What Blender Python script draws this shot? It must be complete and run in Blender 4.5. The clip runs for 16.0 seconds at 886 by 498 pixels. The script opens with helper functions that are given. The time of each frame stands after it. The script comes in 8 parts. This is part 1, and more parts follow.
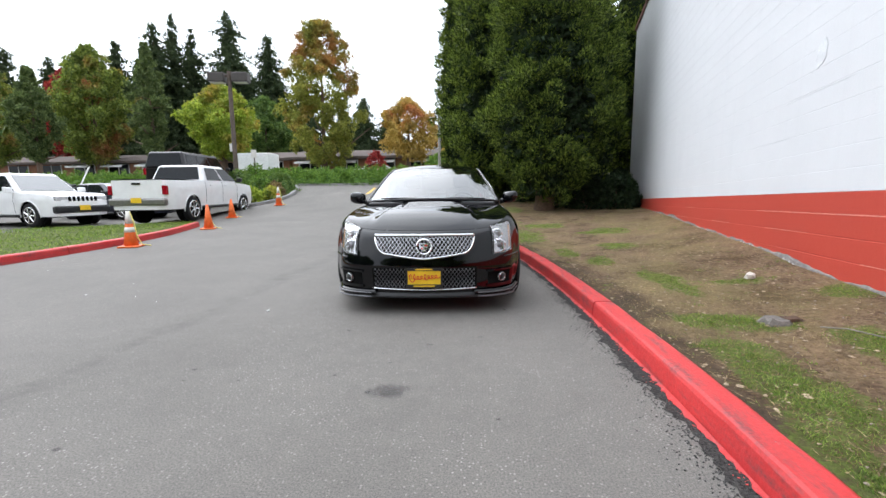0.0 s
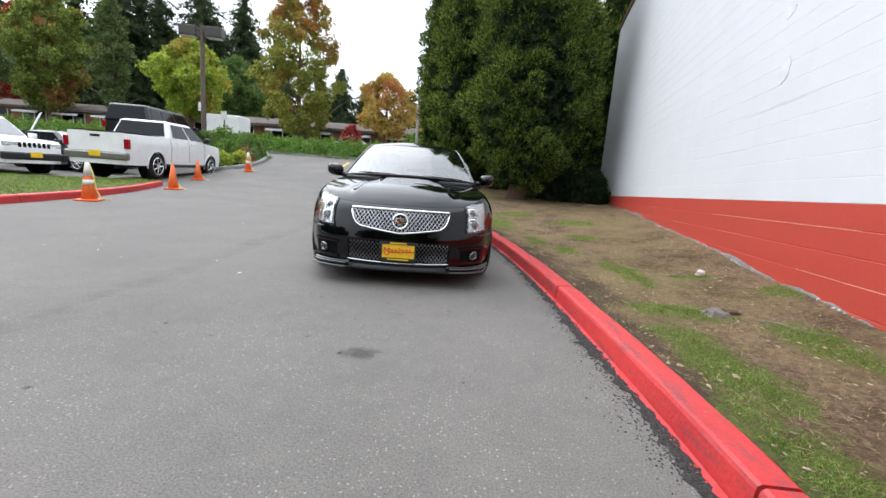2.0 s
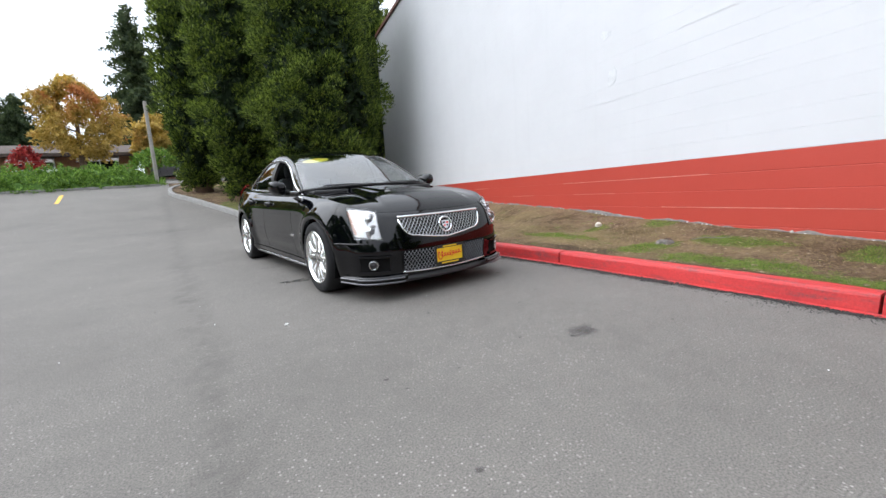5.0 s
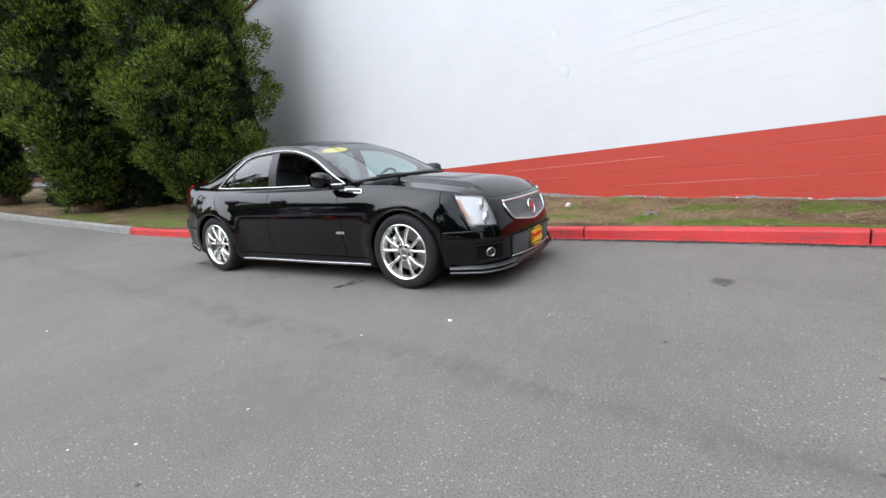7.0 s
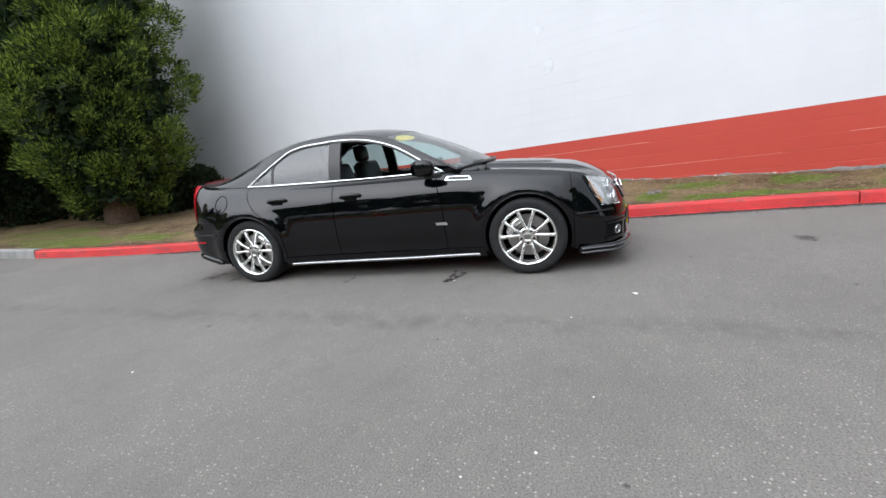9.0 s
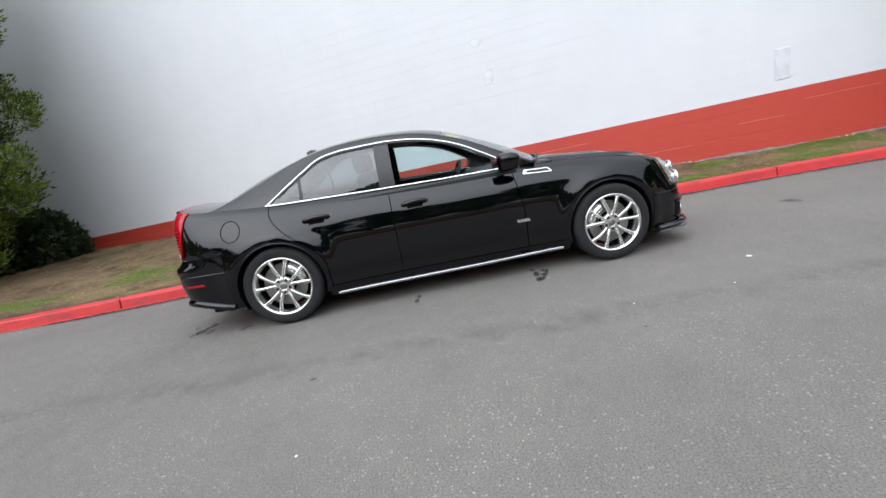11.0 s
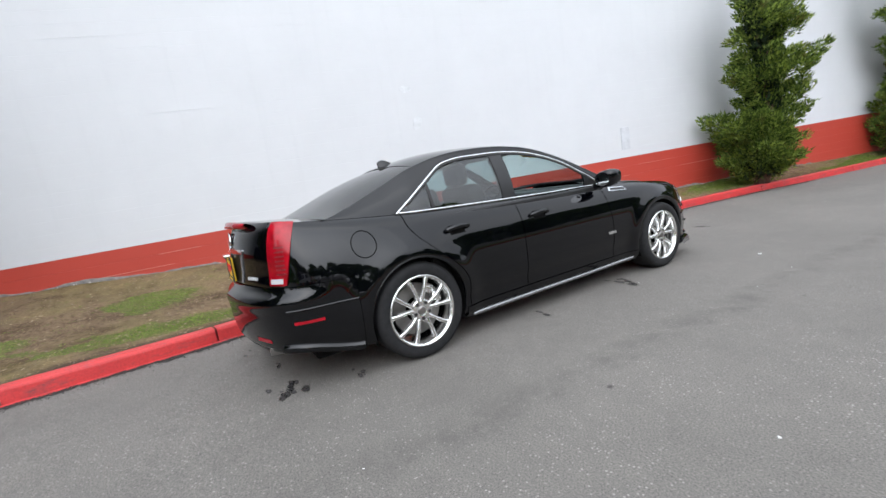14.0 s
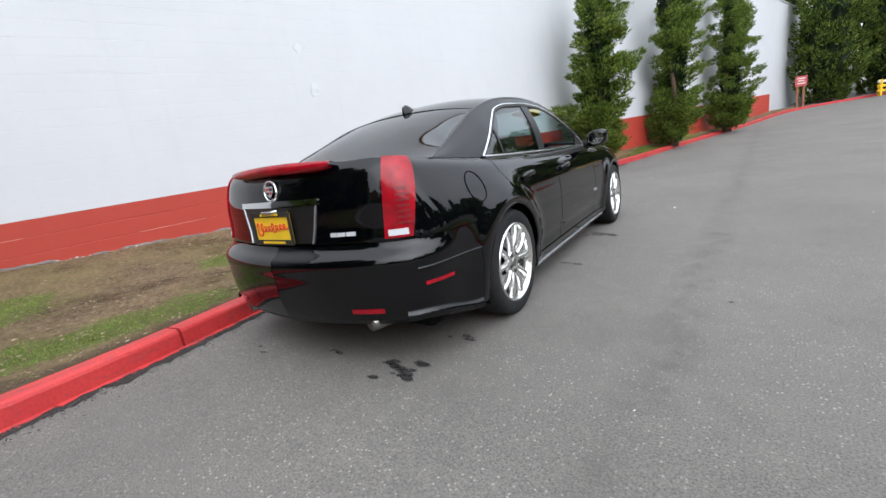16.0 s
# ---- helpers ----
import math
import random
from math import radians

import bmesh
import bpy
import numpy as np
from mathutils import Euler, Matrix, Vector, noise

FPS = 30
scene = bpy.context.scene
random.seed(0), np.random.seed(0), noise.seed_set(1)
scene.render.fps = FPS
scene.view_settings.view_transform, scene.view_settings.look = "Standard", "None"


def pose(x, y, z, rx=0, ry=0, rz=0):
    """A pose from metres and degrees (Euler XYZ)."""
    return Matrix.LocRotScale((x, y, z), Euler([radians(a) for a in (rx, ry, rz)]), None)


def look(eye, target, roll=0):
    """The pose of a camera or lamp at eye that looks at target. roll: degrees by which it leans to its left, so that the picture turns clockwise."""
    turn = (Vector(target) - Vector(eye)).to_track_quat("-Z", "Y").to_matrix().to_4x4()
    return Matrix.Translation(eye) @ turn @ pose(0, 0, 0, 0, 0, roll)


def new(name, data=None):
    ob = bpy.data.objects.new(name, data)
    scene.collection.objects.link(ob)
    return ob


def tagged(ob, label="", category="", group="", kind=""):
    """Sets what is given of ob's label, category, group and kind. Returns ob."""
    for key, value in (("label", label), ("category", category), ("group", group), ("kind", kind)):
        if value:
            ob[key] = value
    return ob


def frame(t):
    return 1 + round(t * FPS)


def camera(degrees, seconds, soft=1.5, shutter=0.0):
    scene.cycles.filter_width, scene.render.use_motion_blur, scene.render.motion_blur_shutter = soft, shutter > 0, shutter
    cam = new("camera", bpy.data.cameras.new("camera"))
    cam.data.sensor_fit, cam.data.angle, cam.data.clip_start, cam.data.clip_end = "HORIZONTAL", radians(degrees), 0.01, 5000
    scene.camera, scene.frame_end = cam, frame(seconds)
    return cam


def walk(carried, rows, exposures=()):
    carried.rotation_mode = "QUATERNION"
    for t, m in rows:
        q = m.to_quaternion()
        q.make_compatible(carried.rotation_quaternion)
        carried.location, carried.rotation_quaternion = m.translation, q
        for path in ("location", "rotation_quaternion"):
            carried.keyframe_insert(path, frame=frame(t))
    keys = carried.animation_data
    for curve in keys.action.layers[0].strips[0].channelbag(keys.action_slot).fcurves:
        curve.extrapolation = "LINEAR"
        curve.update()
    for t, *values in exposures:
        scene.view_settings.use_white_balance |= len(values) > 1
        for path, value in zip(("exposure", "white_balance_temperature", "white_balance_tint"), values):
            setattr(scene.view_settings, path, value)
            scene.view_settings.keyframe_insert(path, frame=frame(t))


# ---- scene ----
cam = camera(92.2, 16.0)
METRES, EYE, TILT, LEAN, TURN = 13.866, 1.105, 0.0, 0.0, 5.3
ROWS = [
    (0.0, 0.0, 0.0, 0.0, -0.09, -7.9, 0.62),
    (0.5, -0.0006, -0.0006, -0.0008, -0.97, -8.62, 0.46),
    (1.0, -0.0016, -0.0022, -0.0011, -1.76, -7.85, 0.6),
    (1.5, 0.0012, -0.0053, -0.0019, -1.28, -8.43, -0.87),
    (2.0, -0.0038, -0.0086, -0.0028, -3.53, -10.09, -4.35),
    (2.5, -0.0255, -0.0112, -0.0022, -11.22, -8.94, -2.98),
    (3.0, -0.0529, -0.0059, -0.0017, -13.53, -8.64, 0.76),
    (3.5, -0.083, 0.006, -0.0045, -19.53, -9.38, -1.39),
    (4.0, -0.1181, 0.0152, -0.0064, -26.23, -10.16, 0.12),
    (4.5, -0.1528, 0.0318, -0.008, -32.45, -9.2, 4.14),
    (5.0, -0.1862, 0.052, -0.0073, -38.59, -9.28, 3.31),
    (7.5, -0.3093, 0.2098, -0.0012, -65.68, -12.35, 7.04),
    (8.0, -0.3241, 0.2435, 0.0007, -70.06, -13.28, 7.83),
    (8.5, -0.3313, 0.2795, 0.0017, -70.9, -13.43, 6.57),
    (9.0, -0.3401, 0.3139, 0.0023, -75.7, -12.89, 6.83),
    (9.5, -0.3412, 0.3492, 0.0027, -78.46, -11.78, 7.43),
    (12.0, -0.3139, 0.5256, 0.0057, -107.34, -13.32, 11.09),
    (12.5, -0.3007, 0.5569, 0.0058, -110.36, -12.81, 11.02),
    (13.0, -0.2882, 0.5879, 0.0062, -114.84, -12.92, 11.0),
    (13.5, -0.2676, 0.6143, 0.0061, -117.56, -10.09, 9.44),
    (14.0, -0.249, 0.6411, 0.0048, -124.31, -8.69, 8.14),
    (14.5, -0.2269, 0.6646, 0.0031, -130.06, -9.56, 8.29),
    (15.0, -0.202, 0.6842, 0.0019, -135.52, -9.14, 6.15),
    (15.5, -0.176, 0.7045, -0.0002, -143.53, -9.96, 6.33),
    (16.0, -0.1442, 0.7172, -0.0021, -148.92, -12.92, 7.36),
]
walk(cam, [(t, pose(0, 0, EYE, TILT, LEAN, TURN) @ pose(METRES * x, METRES * y, METRES * z, 90 + pitch, roll, yaw)) for t, x, y, z, yaw, pitch, roll in ROWS], [(0, 0.06), (4, 0.04), (7.5, -0.03), (12, -0.07), (16, -0.08)])

# ---- light ----
world = bpy.data.worlds.new("overcast_sky")
scene.world = world
world.use_nodes = True
wn = world.node_tree.nodes
wl = world.node_tree.links
bg = wn["Background"]
sky = wn.new("ShaderNodeTexSky")
sky.sky_type = "NISHITA"
sky.sun_disc = False
sky.sun_elevation, sky.sun_rotation = radians(40), radians(297)
sky.air_density, sky.dust_density = 1.0, 4.0
cloud_map = wn.new("ShaderNodeTexCoord")
cloud = wn.new("ShaderNodeTexNoise")
cloud.inputs["Scale"].default_value = 2.2
cloud.inputs["Detail"].default_value = 4
cloud_ramp = wn.new("ShaderNodeValToRGB")
cloud_ramp.color_ramp.elements[0].position, cloud_ramp.color_ramp.elements[0].color = 0.3, (7.1, 7.75, 8.8, 1)
cloud_ramp.color_ramp.elements[1].position, cloud_ramp.color_ramp.elements[1].color = 0.7, (9.9, 10.4, 11.2, 1)
mix_sky = wn.new("ShaderNodeMix")
mix_sky.data_type = "RGBA"
mix_sky.inputs["Factor"].default_value = 0.88
wl.new(cloud_map.outputs["Generated"], cloud.inputs["Vector"])
wl.new(cloud.outputs["Fac"], cloud_ramp.inputs["Fac"])
wl.new(sky.outputs["Color"], mix_sky.inputs["A"])
# an overcast sky is brighter overhead than at the horizon
height = wn.new("ShaderNodeSeparateXYZ")
lift = wn.new("ShaderNodeMapRange")
lift.inputs["From Min"].default_value, lift.inputs["From Max"].default_value = 0.0, 1.0
lift.inputs["To Min"].default_value, lift.inputs["To Max"].default_value = 1.00, 1.55
brighter = wn.new("ShaderNodeVectorMath")
brighter.operation = "SCALE"
wl.new(cloud_map.outputs["Generated"], height.inputs["Vector"])
wl.new(height.outputs["Z"], lift.inputs["Value"])
wl.new(cloud_ramp.outputs["Color"], brighter.inputs[0])
wl.new(lift.outputs["Result"], brighter.inputs["Scale"])
# the cloud glows softly round the veiled sun
SUN_WAY = Vector((-0.66, 0.34, 0.64)).normalized()
toward = wn.new("ShaderNodeVectorMath")
toward.operation = "DOT_PRODUCT"
toward.inputs[1].default_value = SUN_WAY
wl.new(cloud_map.outputs["Generated"], toward.inputs[0])
ahead = wn.new("ShaderNodeMath")
ahead.operation = "MAXIMUM"
ahead.inputs[1].default_value = 0.0
wl.new(toward.outputs["Value"], ahead.inputs[0])
falloff = wn.new("ShaderNodeMath")
falloff.operation = "POWER"
falloff.inputs[1].default_value = 3.5
wl.new(ahead.outputs[0], falloff.inputs[0])
glow = wn.new("ShaderNodeMath")
glow.operation = "MULTIPLY_ADD"
glow.inputs[1].default_value, glow.inputs[2].default_value = 1.7, 1.0
wl.new(falloff.outputs[0], glow.inputs[0])
glowing = wn.new("ShaderNodeVectorMath")
glowing.operation = "SCALE"
wl.new(brighter.outputs["Vector"], glowing.inputs[0])
wl.new(glow.outputs[0], glowing.inputs["Scale"])
wl.new(glowing.outputs["Vector"], mix_sky.inputs["B"])
wl.new(mix_sky.outputs["Result"], bg.inputs["Color"])
bg.inputs["Strength"].default_value = 0.151
sun_data = bpy.data.lights.new("sun", "SUN")
sun_data.energy, sun_data.angle, sun_data.color = 0.6, radians(90), (1.0, 0.98, 0.95)
sun = new("sun", sun_data)
sun.matrix_world = look(SUN_WAY * 50, (0, 0, 0))
scene.view_settings.exposure = 0.0


# ---- materials ----
def nodes_of(name):
    m = bpy.data.materials.new(name)
    m.use_nodes = True
    return m, m.node_tree.nodes, m.node_tree.links, m.node_tree.nodes["Principled BSDF"]


def noise_node(n, l, scale, detail=4, rough=0.55, coord=None):
    t = n.new("ShaderNodeTexNoise")
    t.inputs["Scale"].default_value, t.inputs["Detail"].default_value = scale, detail
    t.inputs["Roughness"].default_value = rough
    if coord is not None:
        l.new(coord, t.inputs["Vector"])
    return t.outputs["Fac"]


def ramp_node(n, l, fac, stops):
    r = n.new("ShaderNodeValToRGB")
    while len(r.color_ramp.elements) < len(stops):
        r.color_ramp.elements.new(0.5)
    for e, (p, c) in zip(r.color_ramp.elements, stops):
        e.position, e.color = p, (*c, 1) if len(c) == 3 else c
    l.new(fac, r.inputs["Fac"])
    return r.outputs["Color"]


def mix_node(n, l, fac, a, b, mode="MIX"):
    m = n.new("ShaderNodeMix")
    m.data_type, m.blend_type = "RGBA", mode
    for sock, v in (("Factor", fac), ("A", a), ("B", b)):
        s = m.inputs[sock] if sock == "Factor" else [i for i in m.inputs if i.name == sock and i.type == "RGBA"][0]
        if isinstance(v, (int, float)):
            s.default_value = v
        elif isinstance(v, tuple):
            s.default_value = (*v, 1)
        else:
            l.new(v, s)
    return [o for o in m.outputs if o.type == "RGBA"][0]


def world_coord(n):
    return n.new("ShaderNodeNewGeometry").outputs["Position"]


def bump_node(n, l, p, height, strength, distance=0.01):
    b = n.new("ShaderNodeBump")
    b.inputs["Strength"].default_value, b.inputs["Distance"].default_value = strength, distance
    l.new(height, b.inputs["Height"])
    l.new(b.outputs["Normal"], p.inputs["Normal"])


def plain(name, color, rough=0.5, metal=0.0, vary=0.12, scale=9.0, coat=0.0, bump=0.0, bump_scale=60.0, spec=0.5):
    """A surface of one colour with soft blotches, fine grain and a little relief."""
    m, n, l, p = nodes_of(name)
    c = world_coord(n)
    a = ramp_node(n, l, noise_node(n, l, scale, 5, 0.6, c), [(0.3, tuple(v * (1 - vary) for v in color)), (0.7, tuple(min(1, v * (1 + vary)) for v in color))])
    l.new(a, p.inputs["Base Color"])
    p.inputs["Roughness"].default_value, p.inputs["Metallic"].default_value = rough, metal
    p.inputs["Coat Weight"].default_value, p.inputs["Coat Roughness"].default_value = coat, 0.03
    p.inputs["Specular IOR Level"].default_value = spec
    if bump:
        bump_node(n, l, p, noise_node(n, l, bump_scale, 3, 0.6, c), bump)
    return m


def leaf_material(name, dark, mid, light, rough=0.55, patch=1.2, alt=None, cut=0.50):
    """Leaves that differ one by one and in broad patches; alt is a second, autumn colour."""
    m, n, l, p = nodes_of(name)
    g = n.new("ShaderNodeNewGeometry")
    each = ramp_node(n, l, g.outputs["Random Per Island"], [(0.0, dark), (0.55, mid), (1.0, light)])
    broad = noise_node(n, l, patch, 3, 0.6, g.outputs["Position"])
    if alt:
        other = ramp_node(n, l, g.outputs["Random Per Island"], [(0.0, tuple(v * 0.55 for v in alt)), (1.0, alt)])
        f = ramp_node(n, l, broad, [(cut, (0, 0, 0)), (cut + 0.14, (1, 1, 1))])
        each = mix_node(n, l, f, each, other)
    shade = ramp_node(n, l, noise_node(n, l, patch * 4, 2, 0.5, g.outputs["Position"]), [(0.3, (0.7, 0.7, 0.7)), (0.7, (1.15, 1.15, 1.15))])
    l.new(mix_node(n, l, 1.0, each, shade, "MULTIPLY"), p.inputs["Base Color"])
    p.inputs["Roughness"].default_value = rough
    p.inputs["Specular IOR Level"].default_value = 0.25
    # thin leaves let some light through
    through_leaf = n.new("ShaderNodeBsdfTranslucent")
    l.new(mix_node(n, l, 1.0, each, (1.25, 1.2, 0.7), "MULTIPLY"), through_leaf.inputs["Color"])
    both_ways = n.new("ShaderNodeMixShader")
    both_ways.inputs["Fac"].default_value = 0.30
    l.new(p.outputs["BSDF"], both_ways.inputs[1])
    l.new(through_leaf.outputs["BSDF"], both_ways.inputs[2])
    l.new(both_ways.outputs["Shader"], n["Material Output"].inputs["Surface"])
    return m


def asphalt_material():
    m, n, l, p = nodes_of("asphalt")
    c = world_coord(n)
    grain = noise_node(n, l, 120, 4, 0.75, c)
    stones = n.new("ShaderNodeTexVoronoi")
    stones.inputs["Scale"].default_value = 62
    l.new(c, stones.inputs["Vector"])
    broad = noise_node(n, l, 0.55, 6, 0.62, c)
    base = ramp_node(n, l, broad, [(0.28, (0.132, 0.123, 0.112)), (0.50, (0.153, 0.143, 0.130)), (0.72, (0.174, 0.162, 0.147))])
    fine = ramp_node(n, l, grain, [(0.30, (0.42, 0.42, 0.42)), (0.5, (0.98, 0.98, 0.98)), (0.66, (1.35, 1.34, 1.32)), (0.8, (1.8, 1.78, 1.74))])
    col = mix_node(n, l, 1.0, base, fine, "MULTIPLY")
    blotch = ramp_node(n, l, noise_node(n, l, 6.5, 5, 0.72, c), [(0.32, (0.93, 0.93, 0.93)), (0.5, (1.0, 1.0, 1.0)), (0.68, (1.06, 1.06, 1.05))])
    col = mix_node(n, l, 1.0, col, blotch, "MULTIPLY")
    # pale stones worn bare, sparse and in streaks
    pale = ramp_node(n, l, stones.outputs["Distance"], [(0.0, (1, 1, 1)), (0.22, (1, 1, 1)), (0.34, (0, 0, 0))])
    chosen = n.new("ShaderNodeSeparateColor")
    l.new(stones.outputs["Color"], chosen.inputs["Color"])
    some = ramp_node(n, l, chosen.outputs["Red"], [(0.72, (0, 0, 0)), (0.86, (1, 1, 1))])
    spread = ramp_node(n, l, noise_node(n, l, 1.1, 4, 0.6, c), [(0.36, (0.22, 0.22, 0.22)), (0.62, (0.9, 0.9, 0.9))])
    f = mix_node(n, l, 1.0, mix_node(n, l, 1.0, pale, some, "MULTIPLY"), spread, "MULTIPLY")
    col = mix_node(n, l, f, col, (0.37, 0.35, 0.32))
    # oil drips and damp patches
    drip = ramp_node(n, l, noise_node(n, l, 3.1, 5, 0.7, c), [(0.70, (0, 0, 0)), (0.78, (0.5, 0.5, 0.5))])
    col = mix_node(n, l, drip, col, (0.05, 0.05, 0.052))
    # darker worn joint where two lanes of paving meet
    sep = n.new("ShaderNodeSeparateXYZ")
    l.new(c, sep.inputs["Vector"])
    wob = n.new("ShaderNodeMath")
    wob.operation = "MULTIPLY_ADD"
    l.new(noise_node(n, l, 1.6, 5, 0.7, c), wob.inputs[0])
    wob.inputs[1].default_value = 0.34
    l.new(sep.outputs["X"], wob.inputs[2])
    off = n.new("ShaderNodeMath")
    off.operation = "ADD"
    off.inputs[1].default_value = 2.35
    l.new(wob.outputs[0], off.inputs[0])
    far = n.new("ShaderNodeMath")
    far.operation = "ABSOLUTE"
    l.new(off.outputs[0], far.inputs[0])
    joint = ramp_node(n, l, far.outputs[0], [(0.02, (0.75, 0.75, 0.75)), (0.17, (0.0, 0.0, 0.0))])
    joint = mix_node(n, l, 1.0, joint, ramp_node(n, l, noise_node(n, l, 3.2, 6, 0.75, c), [(0.42, (0, 0, 0)), (0.66, (1, 1, 1))]), "MULTIPLY")
    col = mix_node(n, l, joint, col, (0.088, 0.082, 0.075))
    l.new(col, p.inputs["Base Color"])
    p.inputs["Roughness"].default_value = 0.82
    p.inputs["Specular IOR Level"].default_value = 0.35
    bump_node(n, l, p, grain, 0.6, 0.006)
    return m


def soil_material():
    """Thin lawn worn to bare brown soil with needles and straw."""
    m, n, l, p = nodes_of("worn_lawn_soil")
    c = world_coord(n)
    f = noise_node(n, l, 0.75, 6, 0.62, c)
    soil = ramp_node(n, l, noise_node(n, l, 26, 5, 0.75, c), [(0.25, (0.050, 0.032, 0.021)), (0.45, (0.150, 0.102, 0.066)), (0.62, (0.245, 0.175, 0.11)), (0.8, (0.40, 0.31, 0.20))])
    straw = ramp_node(n, l, noise_node(n, l, 70, 3, 0.7, c), [(0.3, (0.11, 0.085, 0.04)), (0.7, (0.30, 0.24, 0.12))])
    green = ramp_node(n, l, noise_node(n, l, 55, 4, 0.75, c), [(0.25, (0.05, 0.07, 0.016)), (0.6, (0.13, 0.19, 0.036)), (0.8, (0.25, 0.31, 0.075))])
    col = mix_node(n, l, ramp_node(n, l, f, [(0.45, (0, 0, 0)), (0.60, (0.7, 0.7, 0.7))]), soil, straw)
    cover = n.new("ShaderNodeAttribute")
    cover.attribute_name = "grass_cover"
    thin = ramp_node(n, l, noise_node(n, l, 30, 5, 0.75, c), [(0.34, (0.15, 0.15, 0.15)), (0.60, (1, 1, 1))])
    ragged = n.new("ShaderNodeMath")
    ragged.operation = "MULTIPLY_ADD"
    l.new(noise_node(n, l, 9, 6, 0.78, c), ragged.inputs[0])
    ragged.inputs[1].default_value = 1.5
    l.new(cover.outputs["Fac"], ragged.inputs[2])
    f2 = mix_node(n, l, 1.0, ramp_node(n, l, ragged.outputs[0], [(0.86, (0, 0, 0)), (1.25, (0.85, 0.85, 0.85))]), thin, "MULTIPLY")
    bare = ramp_node(n, l, noise_node(n, l, 1.7, 6, 0.68, c), [(0.34, (0.50, 0.47, 0.45)), (0.50, (1.0, 1.0, 1.0)), (0.64, (1.22, 1.20, 1.15))])
    col = mix_node(n, l, 1.0, col, bare, "MULTIPLY")
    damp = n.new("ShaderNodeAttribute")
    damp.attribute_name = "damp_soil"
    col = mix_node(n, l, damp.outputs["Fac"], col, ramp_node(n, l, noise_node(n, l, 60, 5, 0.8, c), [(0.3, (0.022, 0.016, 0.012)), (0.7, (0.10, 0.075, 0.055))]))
    col = mix_node(n, l, f2, col, green)
    l.new(col, p.inputs["Base Color"])
    p.inputs["Roughness"].default_value = 0.95
    p.inputs["Specular IOR Level"].default_value = 0.1
    bump_node(n, l, p, noise_node(n, l, 42, 5, 0.75, c), 0.9, 0.03)
    return m


def kerb_paint():
    """Red paint on concrete, scuffed black by tyres and chipped to the stone."""
    m, n, l, p = nodes_of("red_kerb_paint")
    c = world_coord(n)
    base = ramp_node(n, l, noise_node(n, l, 2.2, 5, 0.6, c), [(0.3, (0.47, 0.026, 0.028)), (0.7, (0.60, 0.042, 0.040))])
    long = n.new("ShaderNodeMapping")
    long.inputs["Scale"].default_value = (9.0, 1.6, 9.0)
    l.new(c, long.inputs["Vector"])
    scuff = ramp_node(n, l, noise_node(n, l, 1.5, 6, 0.7, long.outputs["Vector"]), [(0.50, (0, 0, 0)), (0.64, (0.75, 0.75, 0.75))])
    broken = ramp_node(n, l, noise_node(n, l, 24, 4, 0.7, c), [(0.38, (0.25, 0.25, 0.25)), (0.58, (1, 1, 1))])
    col = mix_node(n, l, mix_node(n, l, 1.0, scuff, broken, "MULTIPLY"), base, (0.10, 0.052, 0.055))
    chip = ramp_node(n, l, noise_node(n, l, 17, 5, 0.72, c), [(0.685, (0, 0, 0)), (0.70, (0.8, 0.8, 0.8))])
    col = mix_node(n, l, chip, col, (0.27, 0.20, 0.19))
    fade = ramp_node(n, l, noise_node(n, l, 60, 3, 0.6, c), [(0.3, (0.84, 0.84, 0.84)), (0.7, (1.1, 1.1, 1.1))])
    l.new(mix_node(n, l, 1.0, col, fade, "MULTIPLY"), p.inputs["Base Color"])
    p.inputs["Roughness"].default_value = 0.55
    bump_node(n, l, p, noise_node(n, l, 45, 5, 0.7, c), 0.35, 0.01)
    return m


def wall_paint(name, color, stain, rough=0.55):
    m, n, l, p = nodes_of(name)
    c = world_coord(n)
    a = ramp_node(n, l, noise_node(n, l, 1.3, 6, 0.6, c), [(0.3, tuple(v * 0.95 for v in color)), (0.7, color)])
    grime = ramp_node(n, l, noise_node(n, l, 7.0, 5, 0.7, c), [(0.64, (0, 0, 0)), (0.82, (0.22, 0.22, 0.22))])
    col = mix_node(n, l, grime, a, stain)
    # thin runs of dirt down the face
    s = n.new("ShaderNodeMapping")
    s.inputs["Scale"].default_value = (3.0, 3.0, 0.12)
    l.new(c, s.inputs["Vector"])
    runs = ramp_node(n, l, noise_node(n, l, 2.0, 4, 0.6, s.outputs["Vector"]), [(0.56, (0, 0, 0)), (0.78, (0.09, 0.09, 0.09))])
    l.new(mix_node(n, l, runs, col, stain), p.inputs["Base Color"])
    p.inputs["Roughness"].default_value = rough
    bump_node(n, l, p, noise_node(n, l, 34, 6, 0.7, c), 0.22, 0.012)
    return m


ASPHALT = asphalt_material()
SOIL = soil_material()
WHITE_WALL = wall_paint("white_masonry_paint", (0.635, 0.645, 0.665), (0.43, 0.45, 0.46))
RED_WALL = wall_paint("red_masonry_paint", (0.455, 0.050, 0.031), (0.46, 0.12, 0.08), 0.55)
RED_KERB = kerb_paint()
CONCRETE = plain("concrete", (0.25, 0.245, 0.235), 0.9, 0, 0.2, 6, 0, 0.4, 80)
WHITE_PAINT = plain("road_paint_white", (0.7, 0.7, 0.68), 0.8)
YELLOW_PAINT = plain("road_paint_yellow", (0.75, 0.45, 0.08), 0.8)
BARK = plain("bark", (0.13, 0.085, 0.06), 0.95, 0, 0.35, 14, 0, 0.8, 30)
